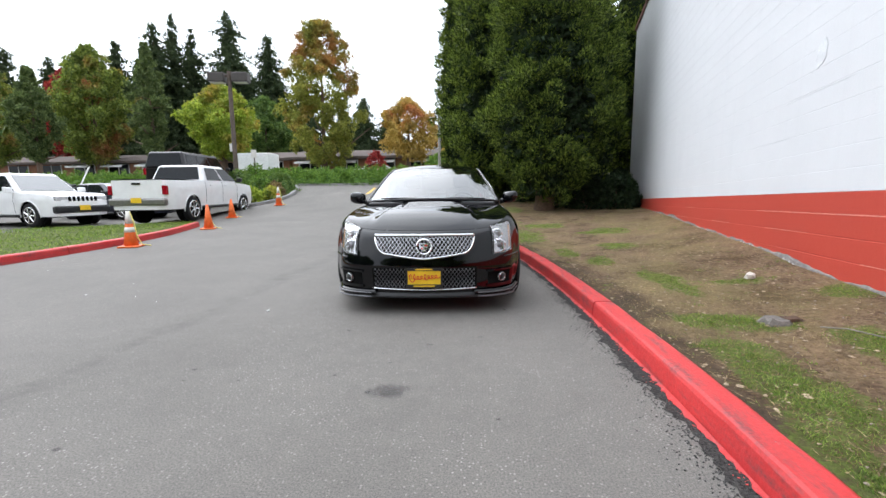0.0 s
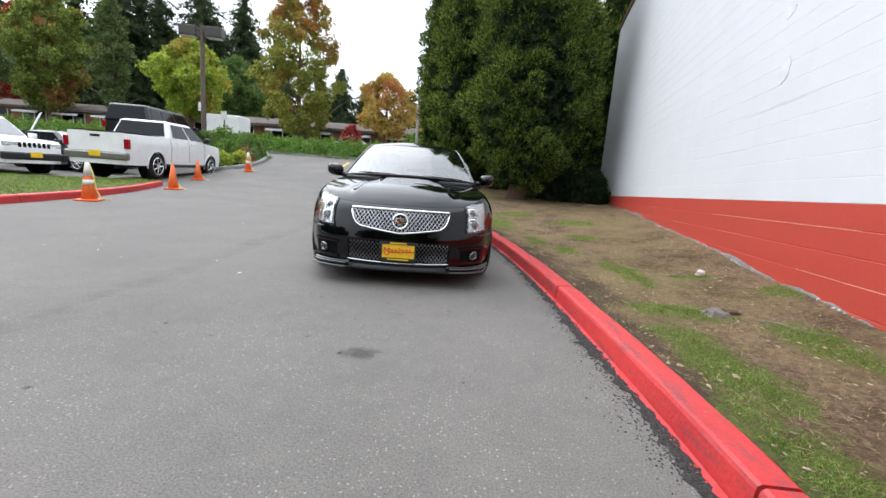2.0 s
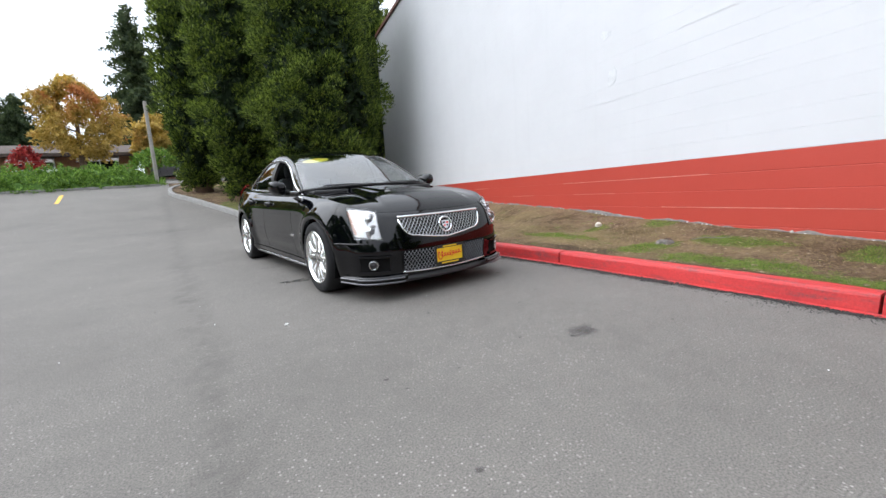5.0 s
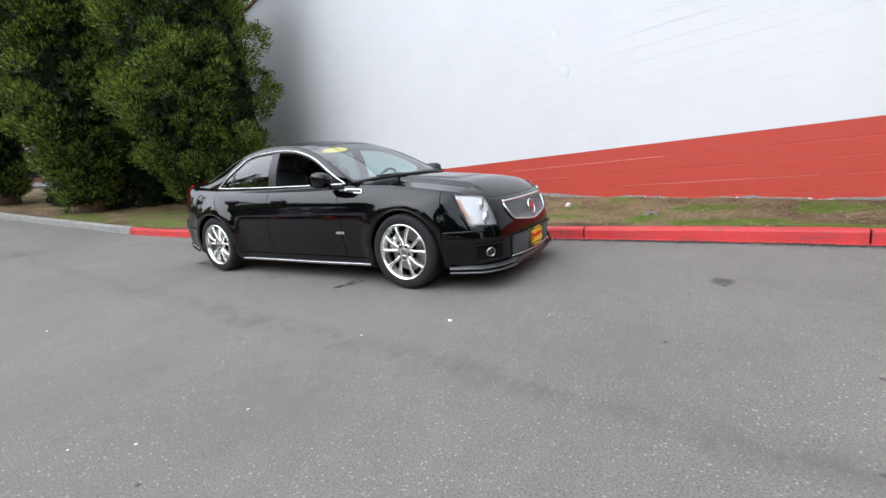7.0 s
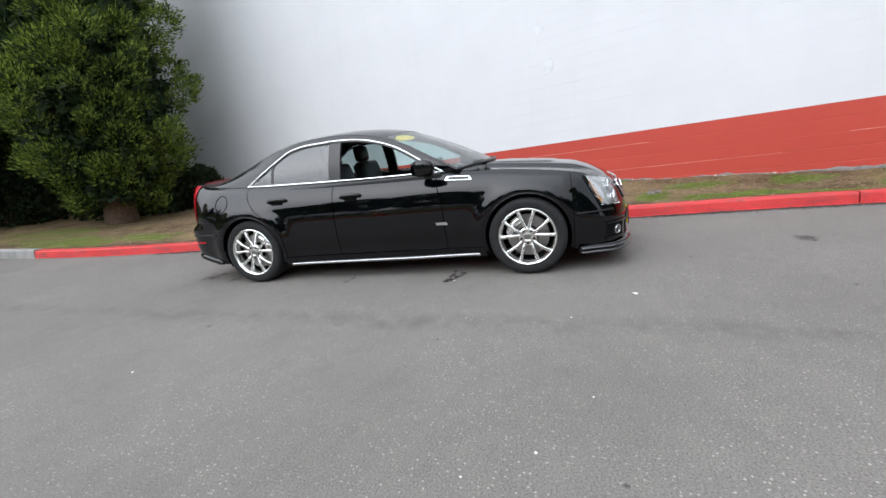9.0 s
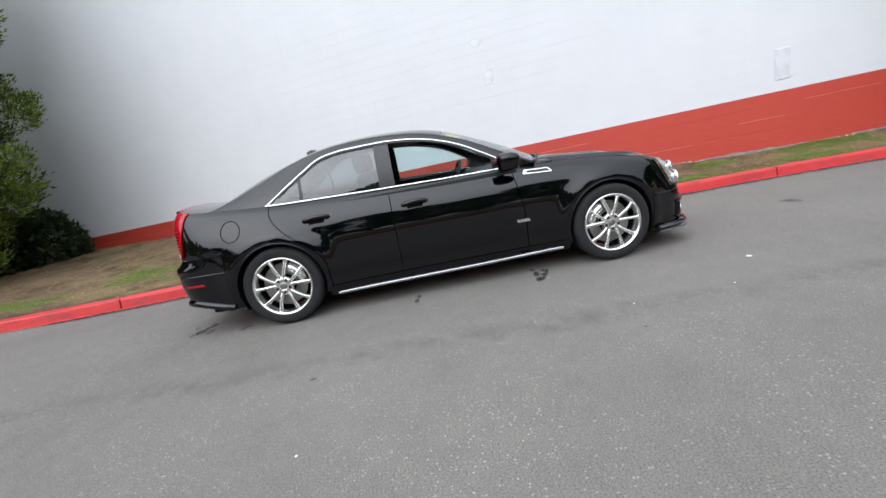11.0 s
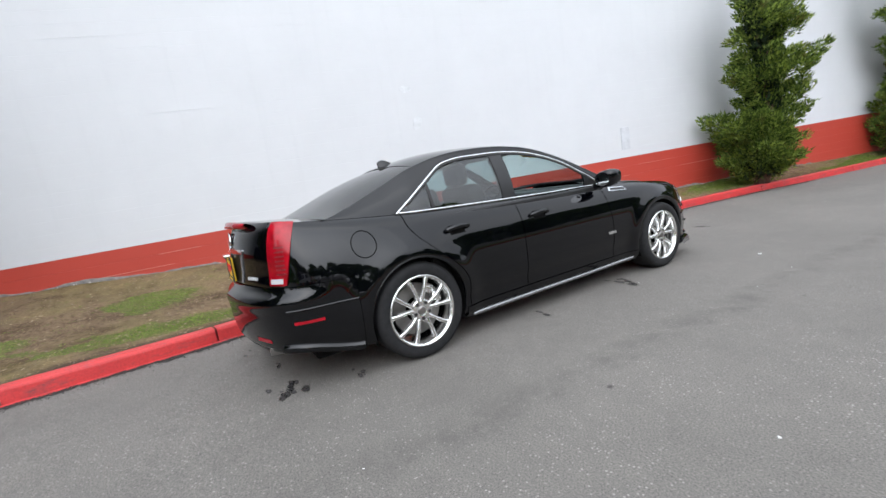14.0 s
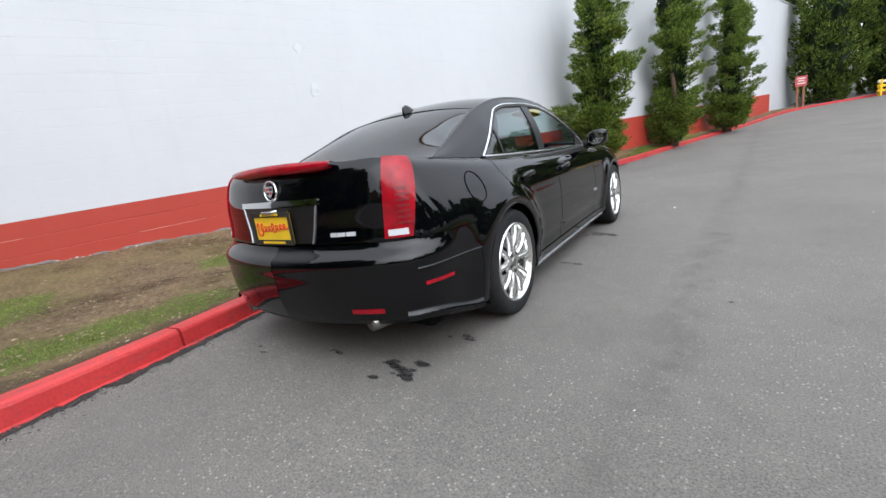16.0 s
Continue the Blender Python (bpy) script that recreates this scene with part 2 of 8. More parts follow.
GRASS = leaf_material("grass_blades", (0.06, 0.11, 0.02), (0.17, 0.28, 0.05), (0.33, 0.42, 0.11), 0.7, 1.6, (0.36, 0.30, 0.14), 0.60)
STRAW = leaf_material("dry_needles", (0.10, 0.07, 0.04), (0.24, 0.17, 0.09), (0.42, 0.34, 0.2), 0.8)
CYPRESS = leaf_material("cypress_leaf", (0.018, 0.032, 0.008), (0.075, 0.118, 0.022), (0.25, 0.33, 0.065), 0.6, 2.2)
JUNIPER = leaf_material("juniper_leaf", (0.030, 0.052, 0.013), (0.125, 0.195, 0.040), (0.33, 0.43, 0.090), 0.6, 3.0, (0.24, 0.20, 0.07), 0.62)
FIR = leaf_material("fir_needles", (0.026, 0.042, 0.021), (0.052, 0.080, 0.039), (0.09, 0.12, 0.055), 0.7, 0.6)
MAPLE = leaf_material("maple_leaf", (0.08, 0.125, 0.03), (0.19, 0.25, 0.055), (0.34, 0.40, 0.09), 0.6, 0.22, (0.40, 0.18, 0.07), 0.54)
GOLD = leaf_material("golden_leaf", (0.17, 0.25, 0.035), (0.33, 0.43, 0.06), (0.50, 0.56, 0.11), 0.6, 0.26, (0.52, 0.29, 0.09), 0.53)
ORANGE = leaf_material("orange_leaf", (0.30, 0.22, 0.06), (0.52, 0.37, 0.10), (0.66, 0.50, 0.17), 0.6, 0.3, (0.55, 0.23, 0.09), 0.52)
GUM = leaf_material("sweetgum_leaf", (0.12, 0.15, 0.03), (0.26, 0.29, 0.06), (0.44, 0.43, 0.10), 0.6, 0.17, (0.52, 0.26, 0.09), 0.52)
CRIMSON = leaf_material("crimson_leaf", (0.15, 0.02, 0.02), (0.36, 0.035, 0.04), (0.5, 0.09, 0.08), 0.6, 0.6)
HEDGE = leaf_material("ivy_leaf", (0.05, 0.11, 0.02), (0.12, 0.23, 0.04), (0.24, 0.37, 0.075), 0.55, 0.8)
# the dark shrubs' own green; inside tree crowns it paints the shade
SHRUB_AND_SHADE_LEAF = leaf_material("dark_shrub_and_crown_shade", (0.008, 0.018, 0.008), (0.02, 0.04, 0.016), (0.045, 0.075, 0.03), 0.6, 1.5)
COLUMNAR = leaf_material("upright_leaf", (0.045, 0.075, 0.028), (0.12, 0.17, 0.062), (0.21, 0.27, 0.10), 0.6, 0.6)
GREEN = leaf_material("green_leaf", (0.05, 0.10, 0.03), (0.11, 0.19, 0.05), (0.20, 0.29, 0.08), 0.6, 0.5)


# ---- building helpers ----
def mesh_object(name, verts, faces, material, smooth=False, parent=None, label=""):
    me = bpy.data.meshes.new(name)
    me.from_pydata([tuple(map(float, v)) for v in verts], [], faces)
    me.update()
    if smooth:
        me.polygons.foreach_set("use_smooth", [True] * len(me.polygons))
    if material:
        me.materials.append(material)
    ob = new(name, me)
    if parent is not None:
        ob.parent = parent
    if label:
        ob["label"] = label
    return ob


def part(name, bm, material, parent, label="", smooth=False):
    """One bmesh as one mesh object under a thing or a part."""
    me = bpy.data.meshes.new(name)
    bm.normal_update()
    bm.to_mesh(me)
    bm.free()
    if smooth:
        me.polygons.foreach_set("use_smooth", [True] * len(me.polygons))
    me.materials.append(material)
    ob = new(name, me)
    if parent is not None:
        ob.parent = parent
    if label:
        ob["label"] = label
    return ob


def smooth_curve(keys):
    """A smooth function through (x, value) keys."""
    ks = sorted(keys)
    xs = np.array([k[0] for k in ks], float)
    ys = np.array([k[1] for k in ks], float)
    slope = np.gradient(ys, xs)

    def f(x):
        x = min(max(x, xs[0]), xs[-1])
        i = min(max(int(np.searchsorted(xs, x)) - 1, 0), len(xs) - 2)
        h = xs[i + 1] - xs[i]
        t = (x - xs[i]) / h
        return float((2 * t**3 - 3 * t**2 + 1) * ys[i] + (t**3 - 2 * t**2 + t) * h * slope[i] + (3 * t**2 - 2 * t**3) * ys[i + 1] + (t**3 - t**2) * h * slope[i + 1])

    return f


def box_bm(lo, hi, bevel=0.0, bm=None):
    bm = bm or bmesh.new()
    r = bmesh.ops.create_cube(bm, size=1, matrix=Matrix.Translation([(a + b) / 2 for a, b in zip(lo, hi)]) @ Matrix.Diagonal([b - a for a, b in zip(lo, hi)] + [1]))
    if bevel:
        es = list({e for v in r["verts"] for e in v.link_edges})
        bmesh.ops.bevel(bm, geom=es, offset=bevel, segments=2, affect="EDGES", profile=0.5)
    return bm


def tube(points, radii, sides=8, bm=None, caps=True):
    """A round tapering tube along points."""
    bm = bm or bmesh.new()
    pts = [Vector(p) for p in points]
    rings = []
    for i, p in enumerate(pts):
        d = (pts[min(i + 1, len(pts) - 1)] - pts[max(i - 1, 0)]).normalized()
        q = d.to_track_quat("Z", "Y")
        r = radii[i] if isinstance(radii, (list, tuple)) else radii
        rings.append([bm.verts.new(p + q @ Vector((r * math.cos(a), r * math.sin(a), 0))) for a in (2 * math.pi * k / sides for k in range(sides))])
    for a, b in zip(rings, rings[1:]):
        for k in range(sides):
            bm.faces.new((a[k], a[(k + 1) % sides], b[(k + 1) % sides], b[k]))
    if caps:
        bm.faces.new(rings[0][::-1])
        bm.faces.new(rings[-1])
    return bm


def empty(name, m, label, category, group="", kind=""):
    ob = new(name)
    ob.matrix_world = m
    return tagged(ob, label, category, group, kind)


def leaf_cloud(name, centres, sizes, material, per=10, spread=1.0, flat=0.0, seed=1, aspect=0.5, aim=None):
    """Many small leaf blades scattered round the centres, one mesh."""
    rng = np.random.default_rng(seed)
    c = np.repeat(np.asarray(centres, float), per, axis=0)
    s = np.repeat(np.broadcast_to(np.asarray(sizes, float), (len(centres),)), per)
    k = len(c)
    off = rng.normal(0, 1, (k, 3))
    off /= np.linalg.norm(off, axis=1)[:, None] + 1e-9
    off *= (rng.random(k) ** 0.5)[:, None]
    c = c + off * (s * spread)[:, None]
    d = off * 0.7 + rng.normal(0, 0.55, (k, 3))
    d[:, 2] += 0.25 - flat
    if aim is not None:
        d = d * 0.45 + np.repeat(np.asarray(aim, float), per, axis=0)
    d /= np.linalg.norm(d, axis=1)[:, None]
    side = np.cross(d, rng.normal(0, 1, (k, 3)))
    side /= np.linalg.norm(side, axis=1)[:, None] + 1e-9
    ln = s * (0.55 + 0.7 * rng.random(k))
    wd = ln * aspect
    v = np.empty((k, 3, 3))
    v[:, 0] = c - d * (ln * 0.45)[:, None] - side * (wd * 0.5)[:, None]
    v[:, 1] = c - d * (ln * 0.30)[:, None] + side * (wd * 0.5)[:, None]
    v[:, 2] = c + d * (ln * 0.55)[:, None]
    me = bpy.data.meshes.new(name)
    me.vertices.add(k * 3)
    me.vertices.foreach_set("co", v.reshape(-1))
    me.loops.add(k * 3)
    me.loops.foreach_set("vertex_index", np.arange(k * 3))
    me.polygons.add(k)
    me.polygons.foreach_set("loop_start", np.arange(0, k * 3, 3))
    me.polygons.foreach_set("loop_total", np.full(k, 3))
    me.materials.append(material)
    me.update()
    me.validate()
    return me


# ---- ground ----
def ground_z(x, y):
    """Height of the paving: level round the car, rising to the street behind it and up the drive before it."""
    z = 0.0
    if y > 8:
        t = min(y, 26) - 8
        road = 0.0047 * t * t + max(0, y - 26) * 0.045
        up = min(max((y - 17) / 4, 0), 1)
        lot = 0.012 * t * (1 - up) + road * up
        k = min(max((-9.6 - x) / 2.5, 0), 1)
        k = k * k * (3 - 2 * k)
        z = road * (1 - k) + min(lot, road) * k
    if y < 0:
        z = 0.001 * min(-y, 45) ** 2 + max(0, -y - 45) * 0.05
    return z


KERB_LINE = [(-13, -33.5), (-7.8, -30.2), (-4.0, -26), (-2.0, -18), (-0.45, -10.8), (0.5, -4), (0.8, -2.2), (0.98, 0.0), (1.03, 1.8), (0.96, 3.7), (0.82, 5.3), (0.6, 6.9), (0.3, 8.4), (-0.08, 10.5), (-0.55, 13.2), (-0.95, 16.5), (-1.7, 20.2), (-2.35, 22.6), (-2.1, 24.6), (-0.5, 25.9), (3.0, 26.6), (9, 27.5)]


def spline(pts, step):
    """Points every step metres along a smooth curve through pts."""
    p = [Vector((*q, 0)) if len(q) == 2 else Vector(q) for q in pts]
    out = []
    for i in range(len(p) - 1):
        a, b, c, d = p[max(i - 1, 0)], p[i], p[i + 1], p[min(i + 2, len(p) - 1)]
        n = max(1, round((c - b).length / step))
        for k in range(n):
            t = k / n
            out.append(0.5 * (2 * b + (c - a) * t + (2 * a - 5 * b + 4 * c - d) * t * t + (3 * b - a - 3 * c + d) * t**3))
    return out + [p[-1]]


KERB = spline(KERB_LINE, 0.16)
kerb_y = np.array([p.y for p in KERB if p.x < 2.0 and p.y < 24])
kerb_x = np.array([p.x for p in KERB if p.x < 2.0 and p.y < 24])


def kerb_at(y):
    return float(np.interp(y, kerb_y, kerb_x))


WALL_S = 0.197
WALL_U = Vector((WALL_S, 1, 0)).normalized()
WALL_N = Vector((-1, WALL_S, 0)).normalized()


def wall_point(s, out=0.0, z=0.0):
    return Vector((2.38, 0, 0)) + WALL_U * s + WALL_N * out + Vector((0, 0, z))


def wall_x(y):
    return 2.38 + WALL_S * y


def sheet(name, x0, x1, y0, y1, step, height, material, label, category):
    nx, ny = max(2, round((x1 - x0) / step) + 1), max(2, round((y1 - y0) / step) + 1)
    v = [(x, y, height(x, y)) for y in np.linspace(y0, y1, ny) for x in np.linspace(x0, x1, nx)]
    f = [(j * nx + i, j * nx + i + 1, (j + 1) * nx + i + 1, (j + 1) * nx + i) for j in range(ny - 1) for i in range(nx - 1)]
    return tagged(mesh_object(name, v, f, material, True), label, category, kind="structure")


def graded(a, b, near, steps):
    """Grid lines, close together near the middle."""
    inner = list(np.arange(near[0], near[1] + 1e-6, steps))
    lo, hi = [], []
    d, x = steps, near[0]
    while x > a:
        d *= 1.35
        x -= d
        lo.append(max(x, a))
    d, x = steps, near[1]
    while x < b:
        d *= 1.35
        x += d
        hi.append(min(x, b))
    return lo[::-1] + inner + hi


gx = graded(-900, 900, (-34, 14), 0.8)
gy = graded(-900, 900, (-36, 40), 0.8)
gv = [(x, y, ground_z(x, y)) for y in gy for x in gx]
gn = len(gx)
gf = [(j * gn + i, j * gn + i + 1, (j + 1) * gn + i + 1, (j + 1) * gn + i) for j in range(len(gy) - 1) for i in range(gn - 1)]
tagged(mesh_object("ground", gv, gf, ASPHALT, True), "worn grey asphalt drive with pale stones and oil spots", "ground", kind="structure")


def bank_z(x, y):
    """Soil between the kerb and the white wall: a low mound against the masonry."""
    g = ground_z(x, y)
    k = kerb_at(y)
    w = wall_x(y)
    t = min(max((x - k) / max(w - k, 0.3), 0), 1.6)
    foot = np.interp(y, [-30, -2.6, 0.5, 4, 7, 11, 14, 18, 26], [0.12, 0.30, 0.22, 0.27, 0.36, 0.40, 0.28, 0.10, 0.05])
    rise = g + 0.115 + (foot - 0.115) * min(t, 1) ** 3
    return rise + 0.025 * noise.noise((x * 1.3, y * 1.3, 0)) + 0.012 * noise.noise((x * 5, y * 5, 3))


GREEN_TUFTS = [(1.9, 4.6, 0.22, 0.75), (1.85, 3.2, 0.42, 0.22), (1.56, 2.5, 0.25, 0.4), (1.55, 1.95, 0.28, 0.55), (1.36, 1.35, 0.22, 0.55), (3.6, 5.2, 0.3, 0.9), (3.05, 3.7, 0.35, 0.3), (2.5, 4.4, 0.35, 0.12), (2.25, 7.3, 0.35, 0.4), (1.3, 6.7, 0.18, 0.5), (1.6, 5.9, 0.2, 0.4), (1.6, 10.9, 0.7, 0.5), (2.4, 2.6, 0.22, 0.45), (2.3, 1.3, 0.25, 0.4), (1.55, 0.2, 0.22, 0.5), (2.2, -0.6, 0.35, 0.9), (0.95, 9.2, 0.4, 1.2), (0.6, 12.2, 0.5, 1.0), (1.7, -2.4, 0.6, 1.2), (0.4, -7, 0.6, 2), (0.0, -12, 0.6, 3), (2.6, 9.4, 0.5, 0.5), (0.2, 13.9, 0.5, 1.6), (0.9, 15.6, 0.7, 1.0), (-0.5, 17.4, 0.5, 1.8)]


def green_share(x, y):
    """Where grass still grows on the bank: by the kerb, along the wall's foot and in worn patches."""
    tuft = max(1 - math.hypot((x - a) / ra, (y - b) / rb) for a, b, ra, rb in GREEN_TUFTS)
    return 0.75 * max(tuft, -0.3) + 0.30 * noise.noise((x * 0.9, y * 0.6, 4.0)) + 0.28 * noise.noise((x * 3.1, y * 2.6, 9.0))


bank_v, bank_f = [], []
ys_bank = list(np.arange(-28, 25.6, 0.11))
NB = 40
for y in ys_bank:
    k = kerb_at(y) + 0.06
    w = max(wall_x(y) + 0.05, k + 0.05) if y < 18 else 24 + (y - 18)
    for i in range(NB):
        t = (i / (NB - 1)) ** (1.0 if y < 18 else 1.6)
        x = k + (w - k) * t
        bank_v.append((x, y, bank_z(x, y)))
for j in range(len(ys_bank) - 1):
    for i in range(NB - 1):
        bank_f.append((j * NB + i, j * NB + i + 1, (j + 1) * NB + i + 1, (j + 1) * NB + i))
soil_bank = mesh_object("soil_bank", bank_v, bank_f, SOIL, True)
cover = soil_bank.data.attributes.new("grass_cover", "FLOAT", "POINT")
cover.data.foreach_set("value", [min(max(2.2 * green_share(v[0], v[1]), 0), 1) for v in bank_v])
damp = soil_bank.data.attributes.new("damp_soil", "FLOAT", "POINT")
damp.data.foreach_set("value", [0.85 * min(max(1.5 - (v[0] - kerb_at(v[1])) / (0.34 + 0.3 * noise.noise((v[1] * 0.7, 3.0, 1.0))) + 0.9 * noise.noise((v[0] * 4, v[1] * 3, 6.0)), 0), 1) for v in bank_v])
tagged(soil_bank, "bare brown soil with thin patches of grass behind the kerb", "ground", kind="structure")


def kerb_run(name, line, first, last, width, height, material, parent, gap=0.018):
    """One length of kerb with a rounded top edge, along pts; inner side to the right of the run."""
    prof = [(-0.012, -0.05), (0.004, height * 0.80), (0.012, height * 0.93), (0.026, height), (width - 0.02, height * 1.0), (width, height * 0.93), (width, -0.05)]
    v, f = [], []
    pts = line[first : last + 1]
    for i, p in enumerate(pts):
        d = (line[min(first + i + 1, len(line) - 1)] - line[max(first + i - 1, 0)]).normalized()
        r = Vector((d.y, -d.x, 0))
        if i == 0:
            p = p + d * gap / 2
        if i == len(pts) - 1:
            p = p - d * gap / 2
        z = ground_z(p.x, p.y)
        for a, b in prof:
            jit = 0.006 * noise.noise((p.x * 3, p.y * 3, a * 30 + b * 20))
            v.append((p.x + r.x * (a + jit), p.y + r.y * (a + jit), z + b + jit))
    m = len(prof)
    for i in range(len(pts) - 1):
        for j in range(m - 1):
            f.append((i * m + j, (i + 1) * m + j, (i + 1) * m + j + 1, i * m + j + 1))
    f.append(tuple(range(m)))
    f.append(tuple(range((len(pts) - 1) * m, len(pts) * m))[::-1])
    return mesh_object(name, v, f, material, False, parent)


def kerb_chain(label, pts, width, height, material, joints, category="kerb"):
    top = empty("kerb", Matrix.Identity(4), label, category, kind="structure")
    cut = [0] + joints + [len(pts) - 1]
    for a, b in zip(cut, cut[1:]):
        if b - a >= 1:
            kerb_run("kerb_stone", pts, a, b, width, height, material, top)
    return top


def nearest_index(pts, y):
    return min(range(len(pts)), key=lambda i: abs(pts[i].y - y) + (50 if pts[i].y > 24 else 0))


red_end = nearest_index(KERB, 13.45)
red_joints = sorted({nearest_index(KERB, y) for y in (-24, -19, -14, -9.5, -5.6, -2.4, 1.2, 3.68, 6.2, 8.75, 10.2)})
kerb_chain("red painted concrete kerb beside the soil bank", KERB[: red_end + 1], 0.165, 0.135, RED_KERB, red_joints)
kerb_chain("bare grey concrete kerb round the planted corner", KERB[red_end:], 0.17, 0.15, CONCRETE, list(range(9, len(KERB) - red_end - 1, 9)))


# ---- white block building ----
BAND_SLOPE = -0.0287


def band_top(s):
    return 1.172 + BAND_SLOPE * s


building = empty("block_building", Matrix.Identity(4), "white painted block building with a red band along its foot", "building", kind="structure")


def wall_strip(name, s0, s1, z0, z1, material, groove, parent, depth=0.30, seg=2.0):
    """A course of blocks: a long proud face with chamfered edges, running level along the building."""
    n = max(1, round((s1 - s0) / seg))
    v, f = [], []
    prof = [(-depth, 0, 0), (-groove, 0, 0), (0, 0, min(0.007, groove * 1.6)), (0, 1, -min(0.007, groove * 1.6)), (-groove, 1, 0), (-depth, 1, 0)]
    for i in range(n + 1):
        s = s0 + (s1 - s0) * i / n
        for o, top, dz in prof:
            z = (z1 if top else z0) + BAND_SLOPE * s + dz
            v.append(wall_point(s, o, z))
    m = len(prof)
    for i in range(n):
        for j in range(m - 1):
            f.append((i * m + j, i * m + j + 1, (i + 1) * m + j + 1, (i + 1) * m + j))
    f.append(tuple(range(m))[::-1])
    f.append(tuple(range(n * m, n * m + m)))
    return mesh_object(name, v, f, material, False, parent)


BH = 0.2032
for i in range(7):
    wall_strip("course", -27.2, 18.5, 1.172 - BH * (i + 1), 1.172 - BH * i - 0.0005, RED_WALL, 0.004, building)
for i in range(32):
    wall_strip("course", -27.2, 18.5, 1.172 + BH * i, 1.172 + BH * (i + 1), WHITE_WALL, 0.0022, building)
    if i < 28:
        wall_strip("course", -36, -27.21, 1.172 + BH * i, 1.172 + BH * (i + 1), WHITE_WALL, 0.0022, building)
for i in range(7):
    wall_strip("course", -36, -27.21, 1.172 - BH * (i + 1), 1.172 - BH * i - 0.0005, WHITE_WALL, 0.004, building)
# end walls, back and roof
top_z = 1.172 + 32 * BH
for s in (18.5, -36):
    sgn = 1 if s > 0 else -1
    a, b = wall_point(s, -0.3), wall_point(s, -22)
    z = (top_z if s > 0 else top_z - 4 * BH) + BAND_SLOPE * s
    bm = bmesh.new()
    off = WALL_U * (-0.3 * sgn)
    q = [bm.verts.new(p) for p in ((a.x, a.y, -1), (b.x, b.y, -1), (b.x, b.y, z), (a.x, a.y, z))]
    q2 = [bm.verts.new(v.co + off) for v in q]
    bm.faces.new(q), bm.faces.new(q2[::-1])
    for i in range(4):
        bm.faces.new((q[i], q2[i], q2[(i + 1) % 4], q[(i + 1) % 4]))
    part("end_wall", bm, WHITE_WALL, building)
TRIM = plain("brown_metal_coping", (0.16, 0.05, 0.035), 0.5)
ROOFING = plain("grey_roofing", (0.12, 0.12, 0.12), 0.9)
PALE_TRIM = plain("pale_metal_coping", (0.55, 0.56, 0.57), 0.5)
for nm, o0, o1, h0, h1, mat, sa, sb in (("coping", 0.05, -0.35, 0.0, 0.12, TRIM, -27.22, 18.55), ("roof", -0.35, -22, -0.15, -0.02, ROOFING, -27.22, 18.55), ("coping", 0.04, -0.35, -4 * BH, -4 * BH + 0.10, PALE_TRIM, -36.05, -27.23), ("roof", -0.35, -22, -4 * BH - 0.15, -4 * BH - 0.02, ROOFING, -36.05, -27.23), ("step_wall", -0.005, -22, -4 * BH - 0.01, 0.0, WHITE_WALL, -27.21, -27.19)):
    bm = bmesh.new()
    vs = []
    for s in (sa, sb):
        for o, h in ((o0, h0), (o0, h1), (o1, h1), (o1, h0)):
            vs.append(bm.verts.new(wall_point(s, o, top_z + BAND_SLOPE * s + h)))
    for i in range(4):
        bm.faces.new((vs[i], vs[(i + 1) % 4], vs[4 + (i + 1) % 4], vs[4 + i]))
    bm.faces.new(vs[:4]), bm.faces.new(vs[4:][::-1])
    part(nm, bm, mat, building)
# patched vent and plaster scars on the face
GREY_PATCH = plain("grey_patch_paint", (0.57, 0.585, 0.615), 0.7)
SCAR = plain("bare_plaster", (0.63, 0.645, 0.665), 0.85, 0, 0.10, 12, 0, 0.6, 40)


def wall_plate(name, s, z, w, h, material, depth=0.012, irregular=0.0, seed=1):
    rng = random.Random(seed)
    bm = bmesh.new()
    ring = []
    if irregular:
        k = 18
        for i in range(k):
            a = 2 * math.pi * i / k
            r = 1 + rng.uniform(-irregular, irregular)
            ring.append((s + math.cos(a) * w / 2 * r, z + math.sin(a) * h / 2 * r))
    else:
        ring = [(s - w / 2, z - h / 2), (s + w / 2, z - h / 2), (s + w / 2, z + h / 2), (s - w / 2, z + h / 2)]
    lo = [bm.verts.new(wall_point(a, -0.004, b + (a - s) * BAND_SLOPE)) for a, b in ring]
    hi = [bm.verts.new(wall_point(s + (a - s) * 0.93, depth, z + (b - z) * 0.95 + (a - s) * BAND_SLOPE)) for a, b in ring]
    for i in range(len(ring)):
        bm.faces.new((lo[i], lo[(i + 1) % len(ring)], hi[(i + 1) % len(ring)], hi[i]))
    bm.faces.new(hi)
    bmesh.ops.recalc_face_normals(bm, faces=bm.faces)
    return part(name, bm, material, building)


wall_plate("vent_patch", 0.0, 1.60, 0.24, 0.50, GREY_PATCH)["label"] = "grey painted-over vent panel"
wall_plate("plaster_scar", 4.80, 2.39, 0.19, 0.27, SCAR, 0.006, 0.18, 4)
wall_plate("plaster_scar", 4.95, 3.02, 0.22, 0.14, SCAR, 0.004, 0.25, 5)
for i, (s, z, ln) in enumerate([(4.9, 2.04, 1.5), (3.0, 2.05, 1.1), (3.3, 2.72, 0.7), (5.6, 1.63, 0.6), (2.6, 2.9, 0.8), (7.8, 2.65, 0.5), (9.5, 2.2, 0.7), (6.4, 3.4, 0.6), (10.6, 1.7, 0.5), (2.0, 2.45, 0.6), (8.8, 3.0, 0.9)]):
    wall_plate("mortar_ridge", s, z + BAND_SLOPE * (s - 4) * 0.3, ln, 0.007, WHITE_WALL, 0.0025, 0, i)

